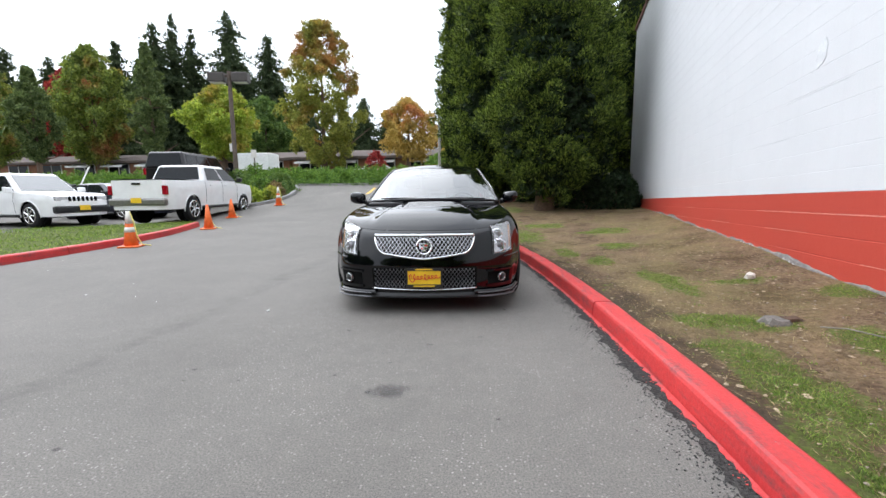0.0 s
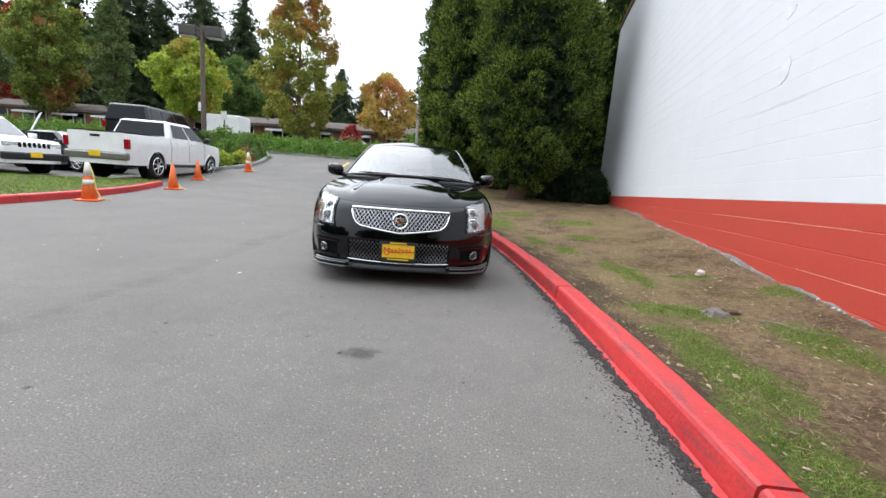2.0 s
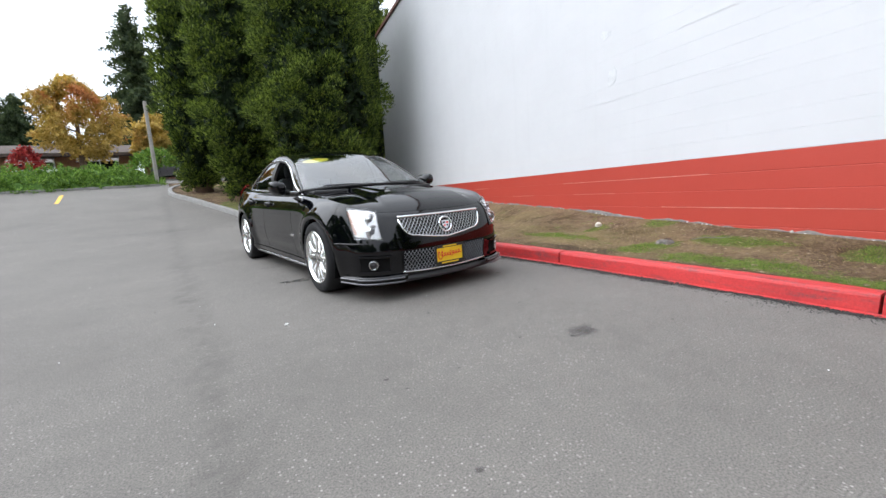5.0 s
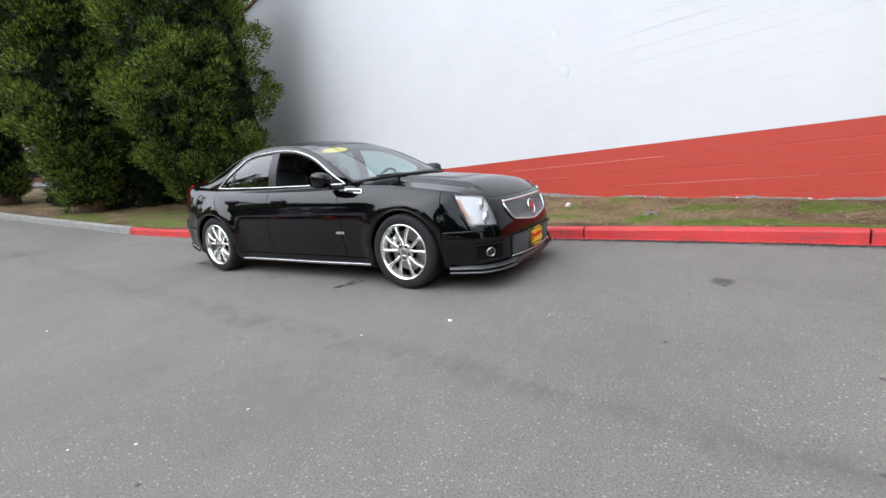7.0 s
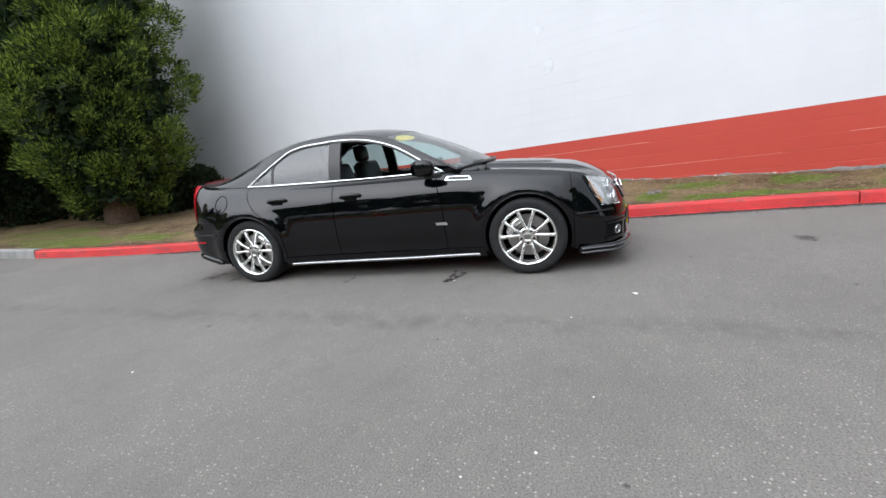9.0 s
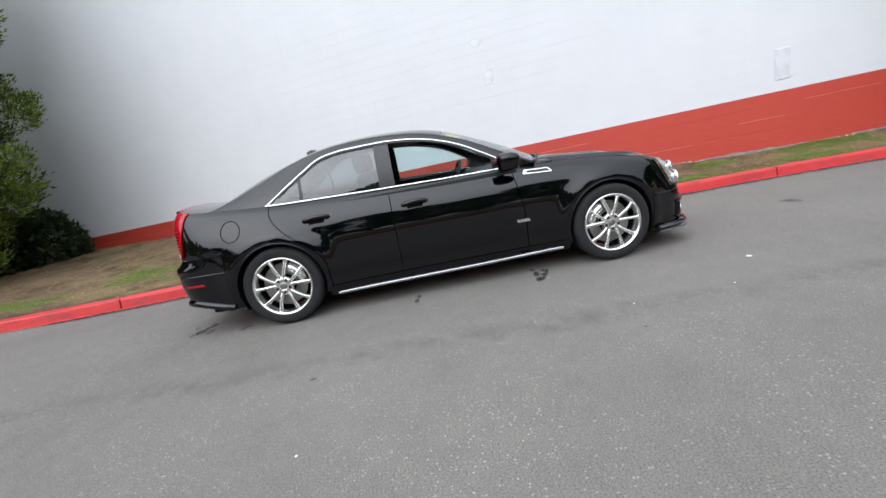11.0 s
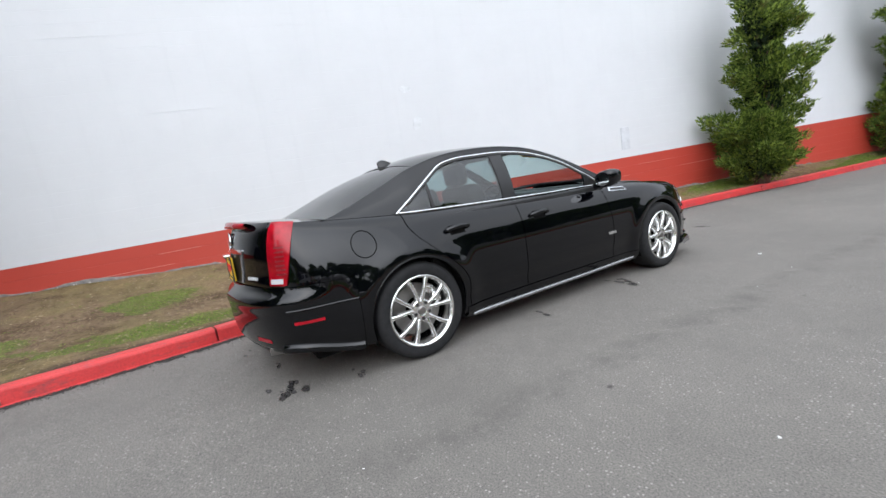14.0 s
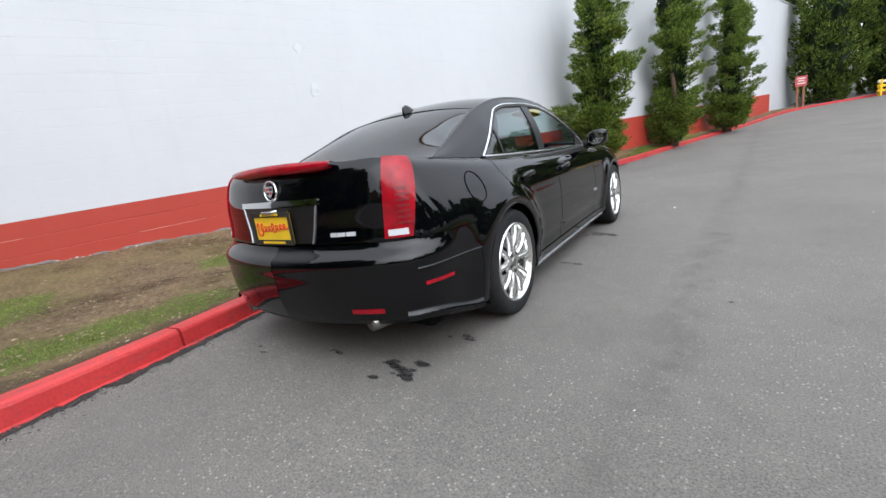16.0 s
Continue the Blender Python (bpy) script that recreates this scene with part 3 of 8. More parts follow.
# crumbling pale footing showing at the foot of the red courses
FOOTING = plain("bare_footing", (0.19, 0.175, 0.165), 0.95, 0, 0.35, 14, 0, 0.9, 38)
fv, ff = [], []
ss = np.arange(-6.0, 13.0, 0.06)
for s in ss:
    q = wall_point(s, 0.02)
    base = bank_z(q.x, q.y)
    h = max(-0.02, 0.022 + 0.06 * noise.noise((s * 0.9, 5, 0)) + 0.03 * noise.noise((s * 6, 2, 0)))
    o = 0.014 + 0.012 * noise.noise((s * 5, 7, 0))
    for out, z in ((o + 0.01, base - 0.06), (o, base + h * 0.6), (0.004, base + h), (-0.01, base + h)):
        fv.append(wall_point(s, out, z))
for i in range(len(ss) - 1):
    for j in range(3):
        ff.append((i * 4 + j, i * 4 + j + 1, i * 4 + j + 5, i * 4 + j + 4))
mesh_object("footing", fv, ff, FOOTING, False, building, "crumbling pale concrete footing")

# paint worn off along the joints of the red courses
WORN = plain("worn_joint", (0.60, 0.25, 0.20), 0.8, 0, 0.3, 20)
rj = random.Random(17)
for i in range(1, 6):
    s = -5.0
    while s < 12:
        ln = rj.uniform(0.3, 1.5)
        if rj.random() < 0.28:
            wall_plate("worn_joint", s + ln / 2, 1.172 - BH * i + BAND_SLOPE * (s + ln / 2), ln, rj.uniform(0.004, 0.008), WORN, 0.0022, 0, 1)
        s += ln


# ---- the black sedan ----
def car_paint():
    m, n, l, p = nodes_of("black_car_paint")
    c = world_coord(n)
    dust = ramp_node(n, l, noise_node(n, l, 5, 5, 0.65, c), [(0.35, (0.0006, 0.0007, 0.0014)), (0.75, (0.0014, 0.0016, 0.0028))])
    l.new(dust, p.inputs["Base Color"])
    r = ramp_node(n, l, noise_node(n, l, 3, 4, 0.6, c), [(0.3, (0.03, 0.03, 0.03)), (0.75, (0.07, 0.07, 0.07))])
    l.new(r, p.inputs["Coat Roughness"])
    p.inputs["Coat Weight"].default_value, p.inputs["Coat IOR"].default_value = 1.0, 1.47
    p.inputs["Roughness"].default_value, p.inputs["Specular IOR Level"].default_value = 0.42, 0.0
    p.inputs["Specular Tint"].default_value = (0.40, 0.55, 1.0, 1)
    bump_node(n, l, p, noise_node(n, l, 2.2, 1, 0.4, c), 0.02, 0.01)
    return m


def glass_material(name, tint, rough=0.0, ior=1.45):
    m, n, l, p = nodes_of(name)
    p.inputs["Base Color"].default_value = (*tint, 1)
    p.inputs["Transmission Weight"].default_value = 1.0
    p.inputs["Roughness"].default_value, p.inputs["IOR"].default_value = rough, ior
    return m


def pane_material(name, tint, straight):
    """A thin car window: see-through with a tint, glossier towards grazing angles."""
    m, n, l, p = nodes_of(name)
    clear = n.new("ShaderNodeBsdfTransparent")
    clear.inputs["Color"].default_value = (*tint, 1)
    gloss = n.new("ShaderNodeBsdfGlossy")
    gloss.inputs["Roughness"].default_value = 0.015
    facing = n.new("ShaderNodeLayerWeight")
    facing.inputs["Blend"].default_value = 0.5
    steep = n.new("ShaderNodeMath")
    steep.operation = "POWER"
    steep.inputs[1].default_value = 3.6
    l.new(facing.outputs["Facing"], steep.inputs[0])
    share = n.new("ShaderNodeMath")
    share.operation = "MULTIPLY_ADD"
    share.inputs[1].default_value, share.inputs[2].default_value = 0.9 - straight, straight
    l.new(steep.outputs[0], share.inputs[0])
    mixed = n.new("ShaderNodeMixShader")
    l.new(share.outputs[0], mixed.inputs["Fac"])
    l.new(clear.outputs["BSDF"], mixed.inputs[1])
    l.new(gloss.outputs["BSDF"], mixed.inputs[2])
    l.new(mixed.outputs["Shader"], n["Material Output"].inputs["Surface"])
    return m


PAINT = car_paint()
CHROME = plain("chrome", (0.78, 0.79, 0.80), 0.08, 1.0, 0.04)
ALLOY = plain("polished_alloy", (0.80, 0.80, 0.79), 0.24, 1.0, 0.06, 30)
RUBBER = plain("tyre_rubber", (0.015, 0.015, 0.016), 0.8, 0, 0.25, 25, 0, 0.2, 120, 0.3)
BLACK_TRIM = plain("black_plastic", (0.009, 0.009, 0.010), 0.38, 0, 0.2)
DEEP = plain("dark_recess", (0.006, 0.006, 0.006), 0.9, 0, 0.2, 10, 0, 0, 60, 0.1)
DISC = plain("brake_disc_steel", (0.30, 0.29, 0.28), 0.35, 0.9)
LEATHER = plain("black_leather", (0.012, 0.012, 0.013), 0.5, 0, 0.2, 12, 0, 0.1, 90)
GLASS = pane_material("clear_glass", (0.68, 0.86, 0.85), 0.15)
TINTED = pane_material("tinted_glass", (0.32, 0.40, 0.40), 0.10)
PRIVACY = pane_material("dark_rear_glass", (0.055, 0.06, 0.065), 0.08)
LAMP_GLASS = glass_material("lamp_glass", (0.95, 0.96, 0.97))
COLD_SILVER = plain("silver_badge", (0.62, 0.63, 0.65), 0.45, 0.3, 0.05)
REFLECTOR = plain("lamp_reflector", (0.50, 0.50, 0.50), 0.26, 0.7, 0.35, 40)
AMBER = plain("amber_lens", (0.34, 0.16, 0.075), 0.2, 0, 0.1, 20, 0.8)
RED_LENS = plain("red_lamp_lens", (0.30, 0.004, 0.012), 0.10, 0, 0.35, 14, 0.0, 0, 60, 0.4)
PLATE_YELLOW = plain("yellow_plate", (0.84, 0.54, 0.02), 0.5)
SCRIPT_RED = plain("red_script", (0.62, 0.02, 0.02), 0.5)
DARK_LENS = plain("smoked_lens", (0.17, 0.17, 0.18), 0.08, 0.3, 0.1)
# grey metal that paints the sill's reflection and edges the plate recess
SILL_SHINE_TRIM = plain("grey_sill_shine_trim", (0.34, 0.34, 0.35), 0.25, 0.8, 0.1)
EDGE_GLINT = plain("grey_lip_glint", (0.13, 0.13, 0.14), 0.3, 0.7, 0.1)
STEEL = plain("dull_steel", (0.32, 0.31, 0.30), 0.28, 1.0, 0.15)
BLACK_INK = plain("black_ink", (0.02, 0.02, 0.02), 0.5)

OUT = spline([(2.315, 0.0), (2.300, 0.28), (2.260, 0.52), (2.178, 0.705), (2.03, 0.822), (1.78, 0.885), (1.44, 0.910), (1.0, 0.902), (0.5, 0.895), (-0.3, 0.90), (-1.0, 0.912), (-1.44, 0.922), (-1.85, 0.905), (-2.10, 0.868), (-2.245, 0.812), (-2.34, 0.715), (-2.415, 0.54), (-2.475, 0.28), (-2.505, 0.0)], 0.02)
OUT_L = np.concatenate([[0], np.cumsum([(b - a).length for a, b in zip(OUT, OUT[1:])])])
OUT_X = np.array([p.x for p in OUT])
OUT_Y = np.array([p.y for p in OUT])
U_END = float(OUT_L[-1])


def U(x):
    """Distance along the plan outline, from the nose, at the length x."""
    return float(np.interp(-x, -OUT_X, OUT_L))


def U_front(y):
    k = OUT_X > 1.8
    return float(np.interp(y, OUT_Y[k], OUT_L[k]))


def U_rear(y):
    k = OUT_X < -2.2
    return float(np.interp(-y, -OUT_Y[k], OUT_L[k]))


z_edge = smooth_curve([(2.32, 0.735), (2.22, 0.755), (2.08, 0.79), (1.9, 0.835), (1.7, 0.868), (1.44, 0.90), (0.8, 0.945), (0.0, 0.96), (-0.8, 0.98), (-1.44, 1.005), (-1.9, 1.042), (-2.2, 1.072), (-2.4, 1.088), (-2.55, 1.092)])
side_inset = smooth_curve([(0.12, 0.07), (0.18, 0.055), (0.26, 0.03), (0.36, 0.012), (0.52, 0.0), (0.68, 0.001), (0.76, 0.009), (0.84, 0.030), (0.92, 0.062), (1.06, 0.120)])
nose_inset = smooth_curve([(0.12, 0.02), (0.2, 0.01), (0.30, 0.012), (0.42, 0.0), (0.5, 0.012), (0.62, 0.045), (0.74, 0.085), (0.86, 0.12)])
tail_inset = smooth_curve([(0.12, 0.09), (0.2, 0.06), (0.28, 0.020), (0.38, -0.008), (0.52, -0.022), (0.62, -0.016), (0.66, 0.03), (0.72, 0.045), (0.9, 0.055), (1.06, 0.075)])


def step01(t):
    t = min(max(t, 0), 1)
    return t * t * (3 - 2 * t)


def skin(u, z, side=1):
    """A point of the body's outer skin."""
    u = min(max(u, 0), U_END)
    x, y = float(np.interp(u, OUT_L, OUT_X)), float(np.interp(u, OUT_L, OUT_Y))
    du = 0.02
    tx = float(np.interp(min(u + du, U_END), OUT_L, OUT_X) - np.interp(max(u - du, 0), OUT_L, OUT_X))
    ty = float(np.interp(min(u + du, U_END), OUT_L, OUT_Y) - np.interp(max(u - du, 0), OUT_L, OUT_Y))
    ln = math.hypot(tx, ty)
    nx, ny = -ty / ln * -1, tx / ln * -1
    f, r = step01((x - 1.75) / 0.4), step01((-2.0 - x) / 0.4)
    ins = side_inset(z) * (1 - f - r) + nose_inset(z) * f + tail_inset(z) * r
    d = max(z_edge(x) - z, 0)
    ins += 0.034 * math.exp(-d / 0.028) + 0.018 * math.exp(-d / 0.085)
    # swelling round the wheels, and the waist crease
    for wx in (1.44, -1.44):
        q = math.hypot(x - wx, z - 0.34)
        ins -= (0.027 if wx > 0 else 0.034) * math.exp(-(((q - 0.40) / (0.080 if wx > 0 else 0.105)) ** 2)) * (1 if z > 0.2 else 0.3)
    mid = step01((1.3 - x) / 0.5) * step01((x + 1.5) / 0.3)
    ins += 0.003 * math.exp(-(((z - 0.735) / 0.03) ** 2)) * mid
    ins += 0.012 * math.exp(-(((z - 0.33) / 0.05) ** 2)) * mid
    return Vector((x - nx * ins, (y - ny * ins) * side, z))


def skin_normal(u, z, side=1):
    e = 0.008
    n = (skin(u + e, z, 1) - skin(u - e, z, 1)).cross(skin(u, z + e, 1) - skin(u, z - e, 1))
    n.normalize()
    x, y = float(np.interp(u, OUT_L, OUT_X)), float(np.interp(u, OUT_L, OUT_Y))
    if n.dot(Vector((x * 0.3 if abs(x) < 2 else x, y, 0))) < 0:
        n = -n
    return Vector((n.x, n.y * side, n.z))


def grid_mesh(points, nu, nv, flip, fold=None, bm=None, drop=None):
    """Faces over a grid of points; fold: inner points for the rolled-in border."""
    bm = bm or bmesh.new()
    v = [[bm.verts.new(points[i][j]) for j in range(nv)] for i in range(nu)]
    for i in range(nu - 1):
        for j in range(nv - 1):
            q = (v[i][j], v[i + 1][j], v[i + 1][j + 1], v[i][j + 1])
            if drop and all(drop(w.co) for w in q):
                continue
            if len({tuple(round(c, 6) for c in w.co) for w in q}) < 3:
                continue
            bm.faces.new(q if not flip else q[::-1])
    if fold:
        ring = [(i, 0) for i in range(nu)] + [(nu - 1, j) for j in range(1, nv)] + [(i, nv - 1) for i in range(nu - 2, -1, -1)] + [(0, j) for j in range(nv - 2, 0, -1)]
        a = [bm.verts.new(points[i][j]) for i, j in ring]
        b = [bm.verts.new(fold[i][j]) for i, j in ring]
        for k in range(len(ring)):
            k2 = (k + 1) % len(ring)
            if drop and drop(a[k].co) and drop(a[k2].co):
                continue
            q = (a[k], b[k], b[k2], a[k2])
            bm.faces.new(q if not flip else q[::-1])
    lone = [w for w in bm.verts if not w.link_faces]
    bmesh.ops.delete(bm, geom=lone, context="VERTS")
    return bm


ARCH = 0.372


def in_arch(co):
    return any(math.hypot(co.x - wx, co.z - 0.34) < ARCH + 0.0005 for wx in (1.44, -1.44)) and abs(co.y) > 0.5


def out_of_arch(co):
    for wx in (1.44, -1.44):
        dx, dz = co.x - wx, co.z - 0.34
        q = math.hypot(dx, dz)
        if ARCH - 0.075 < q < ARCH:
            return Vector((wx + dx / q * ARCH, co.y, 0.34 + dz / q * ARCH))
    return co


def skin_panel(name, fun, nu, nv, parent, material=None, off=0.0, fold=0.018, sides=(1,), arch=False, label="", bm=None, closed=False):
    """A panel on the body's skin; fun(a, b) gives (u, z) for a, b from 0 to 1."""
    bm = bm or bmesh.new()
    for side in sides:
        pts, ins = [], []
        for i in range(nu):
            row, low = [], []
            for j in range(nv):
                u, z = fun(i / (nu - 1), j / (nv - 1))
                n = skin_normal(u, z, side)
                p = skin(u, z, side)
                if arch:
                    p = out_of_arch(p)
                row.append(p + n * off)
                low.append(p - n * fold)
            pts.append(row), ins.append(low)
        grid_mesh(pts, nu, nv, side > 0, ins if fold else None, bm, in_arch if arch else None)
        if closed:
            grid_mesh(ins, nu, nv, side < 0, None, bm)
    if closed:
        bmesh.ops.remove_doubles(bm, verts=bm.verts, dist=0.0003)
    if not arch and len(sides) == 1 and fold:
        bmesh.ops.recalc_face_normals(bm, faces=bm.faces)
    return part(name, bm, material or PAINT, parent, label, True)


def quad_fun(c00, c10, c11, c01):
    """Bilinear patch of (u, z) corners."""
    return lambda a, b: tuple((1 - a) * (1 - b) * p + a * (1 - b) * q + a * b * r + (1 - a) * b * s for p, q, r, s in zip(c00, c10, c11, c01))


def span(x0, x1, z0, z1):
    """(u, z) between two lengths, each a function of z, and two heights, each a function of x."""

    def f(a, b):
        z = 0.2 + 0.7 * b
        for _ in range(3):
            x = x0(z) + (x1(z) - x0(z)) * a
            z = z0(x) + (z1(x) - z0(x)) * b
        return U(x), z

    return f


def fixed(v):
    return lambda _: v


def line_bm(points, width, thick, up=None, bm=None):
    """A flat strip with rounded edges along points."""
    bm = bm or bmesh.new()
    pts = [Vector(p) for p in points]
    rings = []
    for i, p in enumerate(pts):
        d = (pts[min(i + 1, len(pts) - 1)] - pts[max(i - 1, 0)]).normalized()
        o = (up[i] if up else Vector((0, 1, 0))).normalized()
        w = d.cross(o).normalized()
        rings.append([bm.verts.new(p + w * a * width + o * b * thick) for a, b in ((-0.5, 0), (-0.36, 0.8), (0, 1), (0.36, 0.8), (0.5, 0))])
    for a, b in zip(rings, rings[1:]):
        for k in range(4):
            bm.faces.new((a[k], a[k + 1], b[k + 1], b[k]))
    bmesh.ops.recalc_face_normals(bm, faces=bm.faces)
    return bm


def build_sedan():
    car = empty("sedan", Matrix.Identity(4), "glossy black four-door sedan parked at the kerb, one window open", "car")
    SIDES = ((1, "left"), (-1, "right"))
    G = 0.004
    door_back = lambda z: -1.03 - 0.40 * step01((z - 0.44) / 0.52)
    door_front = lambda z: 0.70 - 0.05 * step01((z - 0.55) / 0.4)
    sill = lambda x: 0.262

    # side panels
    for side, _ in SIDES:
        skin_panel("fender", span(lambda z: 1.825, lambda z: door_front(z) + G, fixed(0.215), z_edge), 64, 40, car, sides=(side,), arch=True)
        fd = skin_panel("front_door", span(lambda z: door_front(z) - G, lambda z: -0.415 + G, sill, z_edge), 54, 36, car, sides=(side,))
        rd = skin_panel("rear_door", span(lambda z: -0.415 - G, lambda z: door_back(z) + G, sill, z_edge), 34, 40, car, sides=(side,), arch=True)
        bm = bmesh.new()
        low_fun, top_fun = span(lambda z: door_back(z) - G, lambda z: -1.866, fixed(0.215), fixed(0.688)), span(lambda z: door_back(z) - G, lambda z: -2.40, fixed(0.688), z_edge)
        for fun, nu, nv in ((low_fun, 56, 28), (top_fun, 60, 26)):
            pts = [[out_of_arch(skin(*fun(i / (nu - 1), j / (nv - 1)), side)) for j in range(nv)] for i in range(nu)]
            ins = [[p - Vector((0, side * 0.018, 0)) for p in row] for row in pts]
            grid_mesh(pts, nu, nv, side > 0, ins, bm, in_arch)
        part("quarter_panel", bm, PAINT, car, smooth=True)
        skin_panel("rocker_panel", span(fixed(1.06), fixed(-1.06), fixed(0.165), fixed(0.256)), 50, 6, car, off=0.006, sides=(side,))
        # lower lip of the sill, grey to paint the reflection on its black gloss
        pts = [skin(U(x), 0.178 + 0.012 * step01((x - 0.2) / 0.9), side) + Vector((0, side * 0.012, 0)) for x in np.linspace(1.0, -1.0, 30)]
        part("sill_shine_strip", line_bm(pts, 0.030, 0.014, [Vector((0, side, 0.75))] * 30), SILL_SHINE_TRIM, car, "grey strip painting the reflection along the gloss-black sill", True)
        # handles
        for door, hx, z in ((fd, -0.215, 0.818), (rd, -1.045, 0.838)):
            bm = bmesh.new()
            pts = [skin(U(hx + t), z + 0.008 * math.sin((t + 0.1) * 12), side) + skin_normal(U(hx + t), z, side) * (0.036 - 2.6 * t * t) for t in np.linspace(-0.11, 0.11, 13)]
            tube(pts, [0.012] + [0.019] * 11 + [0.012], 8, bm)
            part("door_handle", bm, PAINT, door, smooth=True)
            skin_panel("handle_cup", quad_fun((U(hx + 0.065), z - 0.034), (U(hx - 0.065), z - 0.034), (U(hx - 0.07), z + 0.03), (U(hx + 0.07), z + 0.03)), 6, 4, door, DEEP, 0.0015, 0.002, (side,))
        # silver V-shaped door badge as plain bars
        for k, (dx, w) in enumerate(((0.0, 0.05), (0.052, 0.03), (0.085, 0.022))):
            skin_panel("door_badge", quad_fun((U(0.735 - dx), 0.487), (U(0.735 - dx - w), 0.487), (U(0.725 - dx - w), 0.512), (U(0.725 - dx), 0.512)), 3, 3, fd, CHROME, 0.004, 0.002, (side,))
        # bright fender vent
        skin_panel("fender_vent", quad_fun((U(0.985), 0.864), (U(0.735), 0.880), (U(0.755), 0.912), (U(0.96), 0.900)), 12, 4, car, CHROME, 0.007, 0.004, (side,), label="chrome fender vent")
        skin_panel("vent_slot", quad_fun((U(0.968), 0.871), (U(0.765), 0.885), (U(0.775), 0.903), (U(0.955), 0.893)), 10, 3, car, BLACK_TRIM, 0.0095, 0.002, (side,))
        # arch lips and liners
        for wx in (1.44, -1.44):
            pts, ups = [], []
            for a in np.linspace(-18, 198, 48):
                x, z = wx + math.cos(radians(a)) * (ARCH + 0.002), 0.34 + math.sin(radians(a)) * (ARCH + 0.002)
                if z > 0.2:
                    pts.append(skin(U(x), z, side) + Vector((0, -side * 0.006, 0)))
            part("arch_lip", tube(pts, 0.009, 6), PAINT, car, smooth=True)
            bm = bmesh.new()
            rim = []
            for y in (0.895, 0.52):
                rim.append([bm.verts.new((wx + math.cos(radians(a)) * 0.378, y * side, 0.34 + math.sin(radians(a)) * 0.378)) for a in np.linspace(-25, 205, 30)])
            for k in range(29):
                bm.faces.new((rim[0][k], rim[0][k + 1], rim[1][k + 1], rim[1][k]))
            c = bm.verts.new((wx, 0.52 * side, 0.25))
            for k in range(29):
                bm.faces.new((rim[1][k], rim[1][k + 1], c))
            part("wheel_liner", bm, DEEP, car)
        # fuel door ring on the passenger side only
        if side < 0:
            bm = bmesh.new()
            pts = []
            for a in np.linspace(0, 360, 41):
                x, z = -1.765 + 0.082 * math.cos(radians(a)), 0.865 + 0.085 * math.sin(radians(a))
                pts.append(skin(U(x), z, side) + skin_normal(U(x), z, side) * 0.001)
            part("fuel_door_seam", tube(pts, 0.0035, 5, bm, False), DEEP, car)
        # side marker and rear reflector
        skin_panel("side_marker", quad_fun((U(-2.09), 0.456), (U(-2.255), 0.456), (U(-2.255), 0.474), (U(-2.09), 0.474)), 8, 3, car, RED_LENS, 0.004, 0.004, (side,), label="red side marker")
        # crease strips on the bumper corners
        for x0, x1, z in ((2.16, 1.85, 0.50), (-1.87, -2.28, 0.545)):
            pts = [skin(U(x), z, side) for x in np.linspace(x0, x1, 16)]
            ups = [skin_normal(U(x), z, side) for x in np.linspace(x0, x1, 16)]
            part("bumper_crease", line_bm(pts, 0.016, 0.009, ups), PAINT, car, smooth=True)

    # bumpers over the full width
    both = (1, -1)
    front = skin_panel("front_bumper", lambda a, b: (U(1.83) * a, 0.185 + (z_edge(float(np.interp(U(1.83) * a, OUT_L, OUT_X))) - 0.185) * b), 56, 44, car, sides=both, arch=True)
    rear = skin_panel("rear_bumper", lambda a, b: (U(-1.869) + (U_END - U(-1.869)) * a, 0.235 + 0.055 * step01(a / 0.35) + (0.449 - 0.055 * step01(a / 0.35)) * b), 56, 30, car, sides=both, arch=True)
    lid_u = U_rear(0.655)
    lid = skin_panel("trunk_lid", lambda a, b: (lid_u + (U_END - lid_u) * a, 0.693 + (z_edge(-2.5) - 0.693) * b), 34, 26, car, sides=both)
    # splitter
    bm = bmesh.new()
    us = [U_front(y) if y < 0.79 else U(1.87) for y in np.linspace(0, 0.80, 30)]
    for side in both:
        rows = []
        for u in us:
            p, n = skin(u, 0.19, side), skin_normal(u, 0.25, side)
            n = Vector((n.x, n.y, 0)).normalized()
            rows.append([p + n * o + Vector((0, 0, dz)) for o, dz in ((-0.06, 0.02), (0.0, 0.005), (0.014, -0.030), (0.016, -0.042), (-0.01, -0.050), (-0.10, -0.045))])
        grid_mesh(rows, len(rows), 6, side < 0, None, bm)
    part("splitter", bm, BLACK_TRIM, front, smooth=True)
    # grey strips paint the thin highlight along the black splitter's edges
    for side in both:
        for low, wide, out, mat, lab in ((0.162, 0.016, 0.046, EDGE_GLINT, "grey edge painting the highlight on the black splitter wing"), (0.196, 0.014, 0.036, EDGE_GLINT, "grey edge painting the highlight on the black splitter wing")):
            edge = [skin(u, low, side) + Vector((skin_normal(u, 0.25, side).x, skin_normal(u, 0.25, side).y, 0)).normalized() * (out + 0.012) for u in us[17:]]
            part("splitter_glint", line_bm(edge, wide, 0.008, [skin_normal(u, 0.25, side) for u in us[17:]]), mat, front, lab, True)
        pts = [skin(u, 0.195, side) + skin_normal(u, 0.25, side) * 0.022 for u in us[16:]]
        part("splitter_fin", line_bm(pts, 0.05, 0.026, [skin_normal(u, 0.25, side) for u in us[16:]]), PAINT, front, smooth=True)

    # rear diffuser edge and exhausts
    bm = bmesh.new()
    us2 = [U_rear(y) for y in np.linspace(0.0, 0.74, 24)]
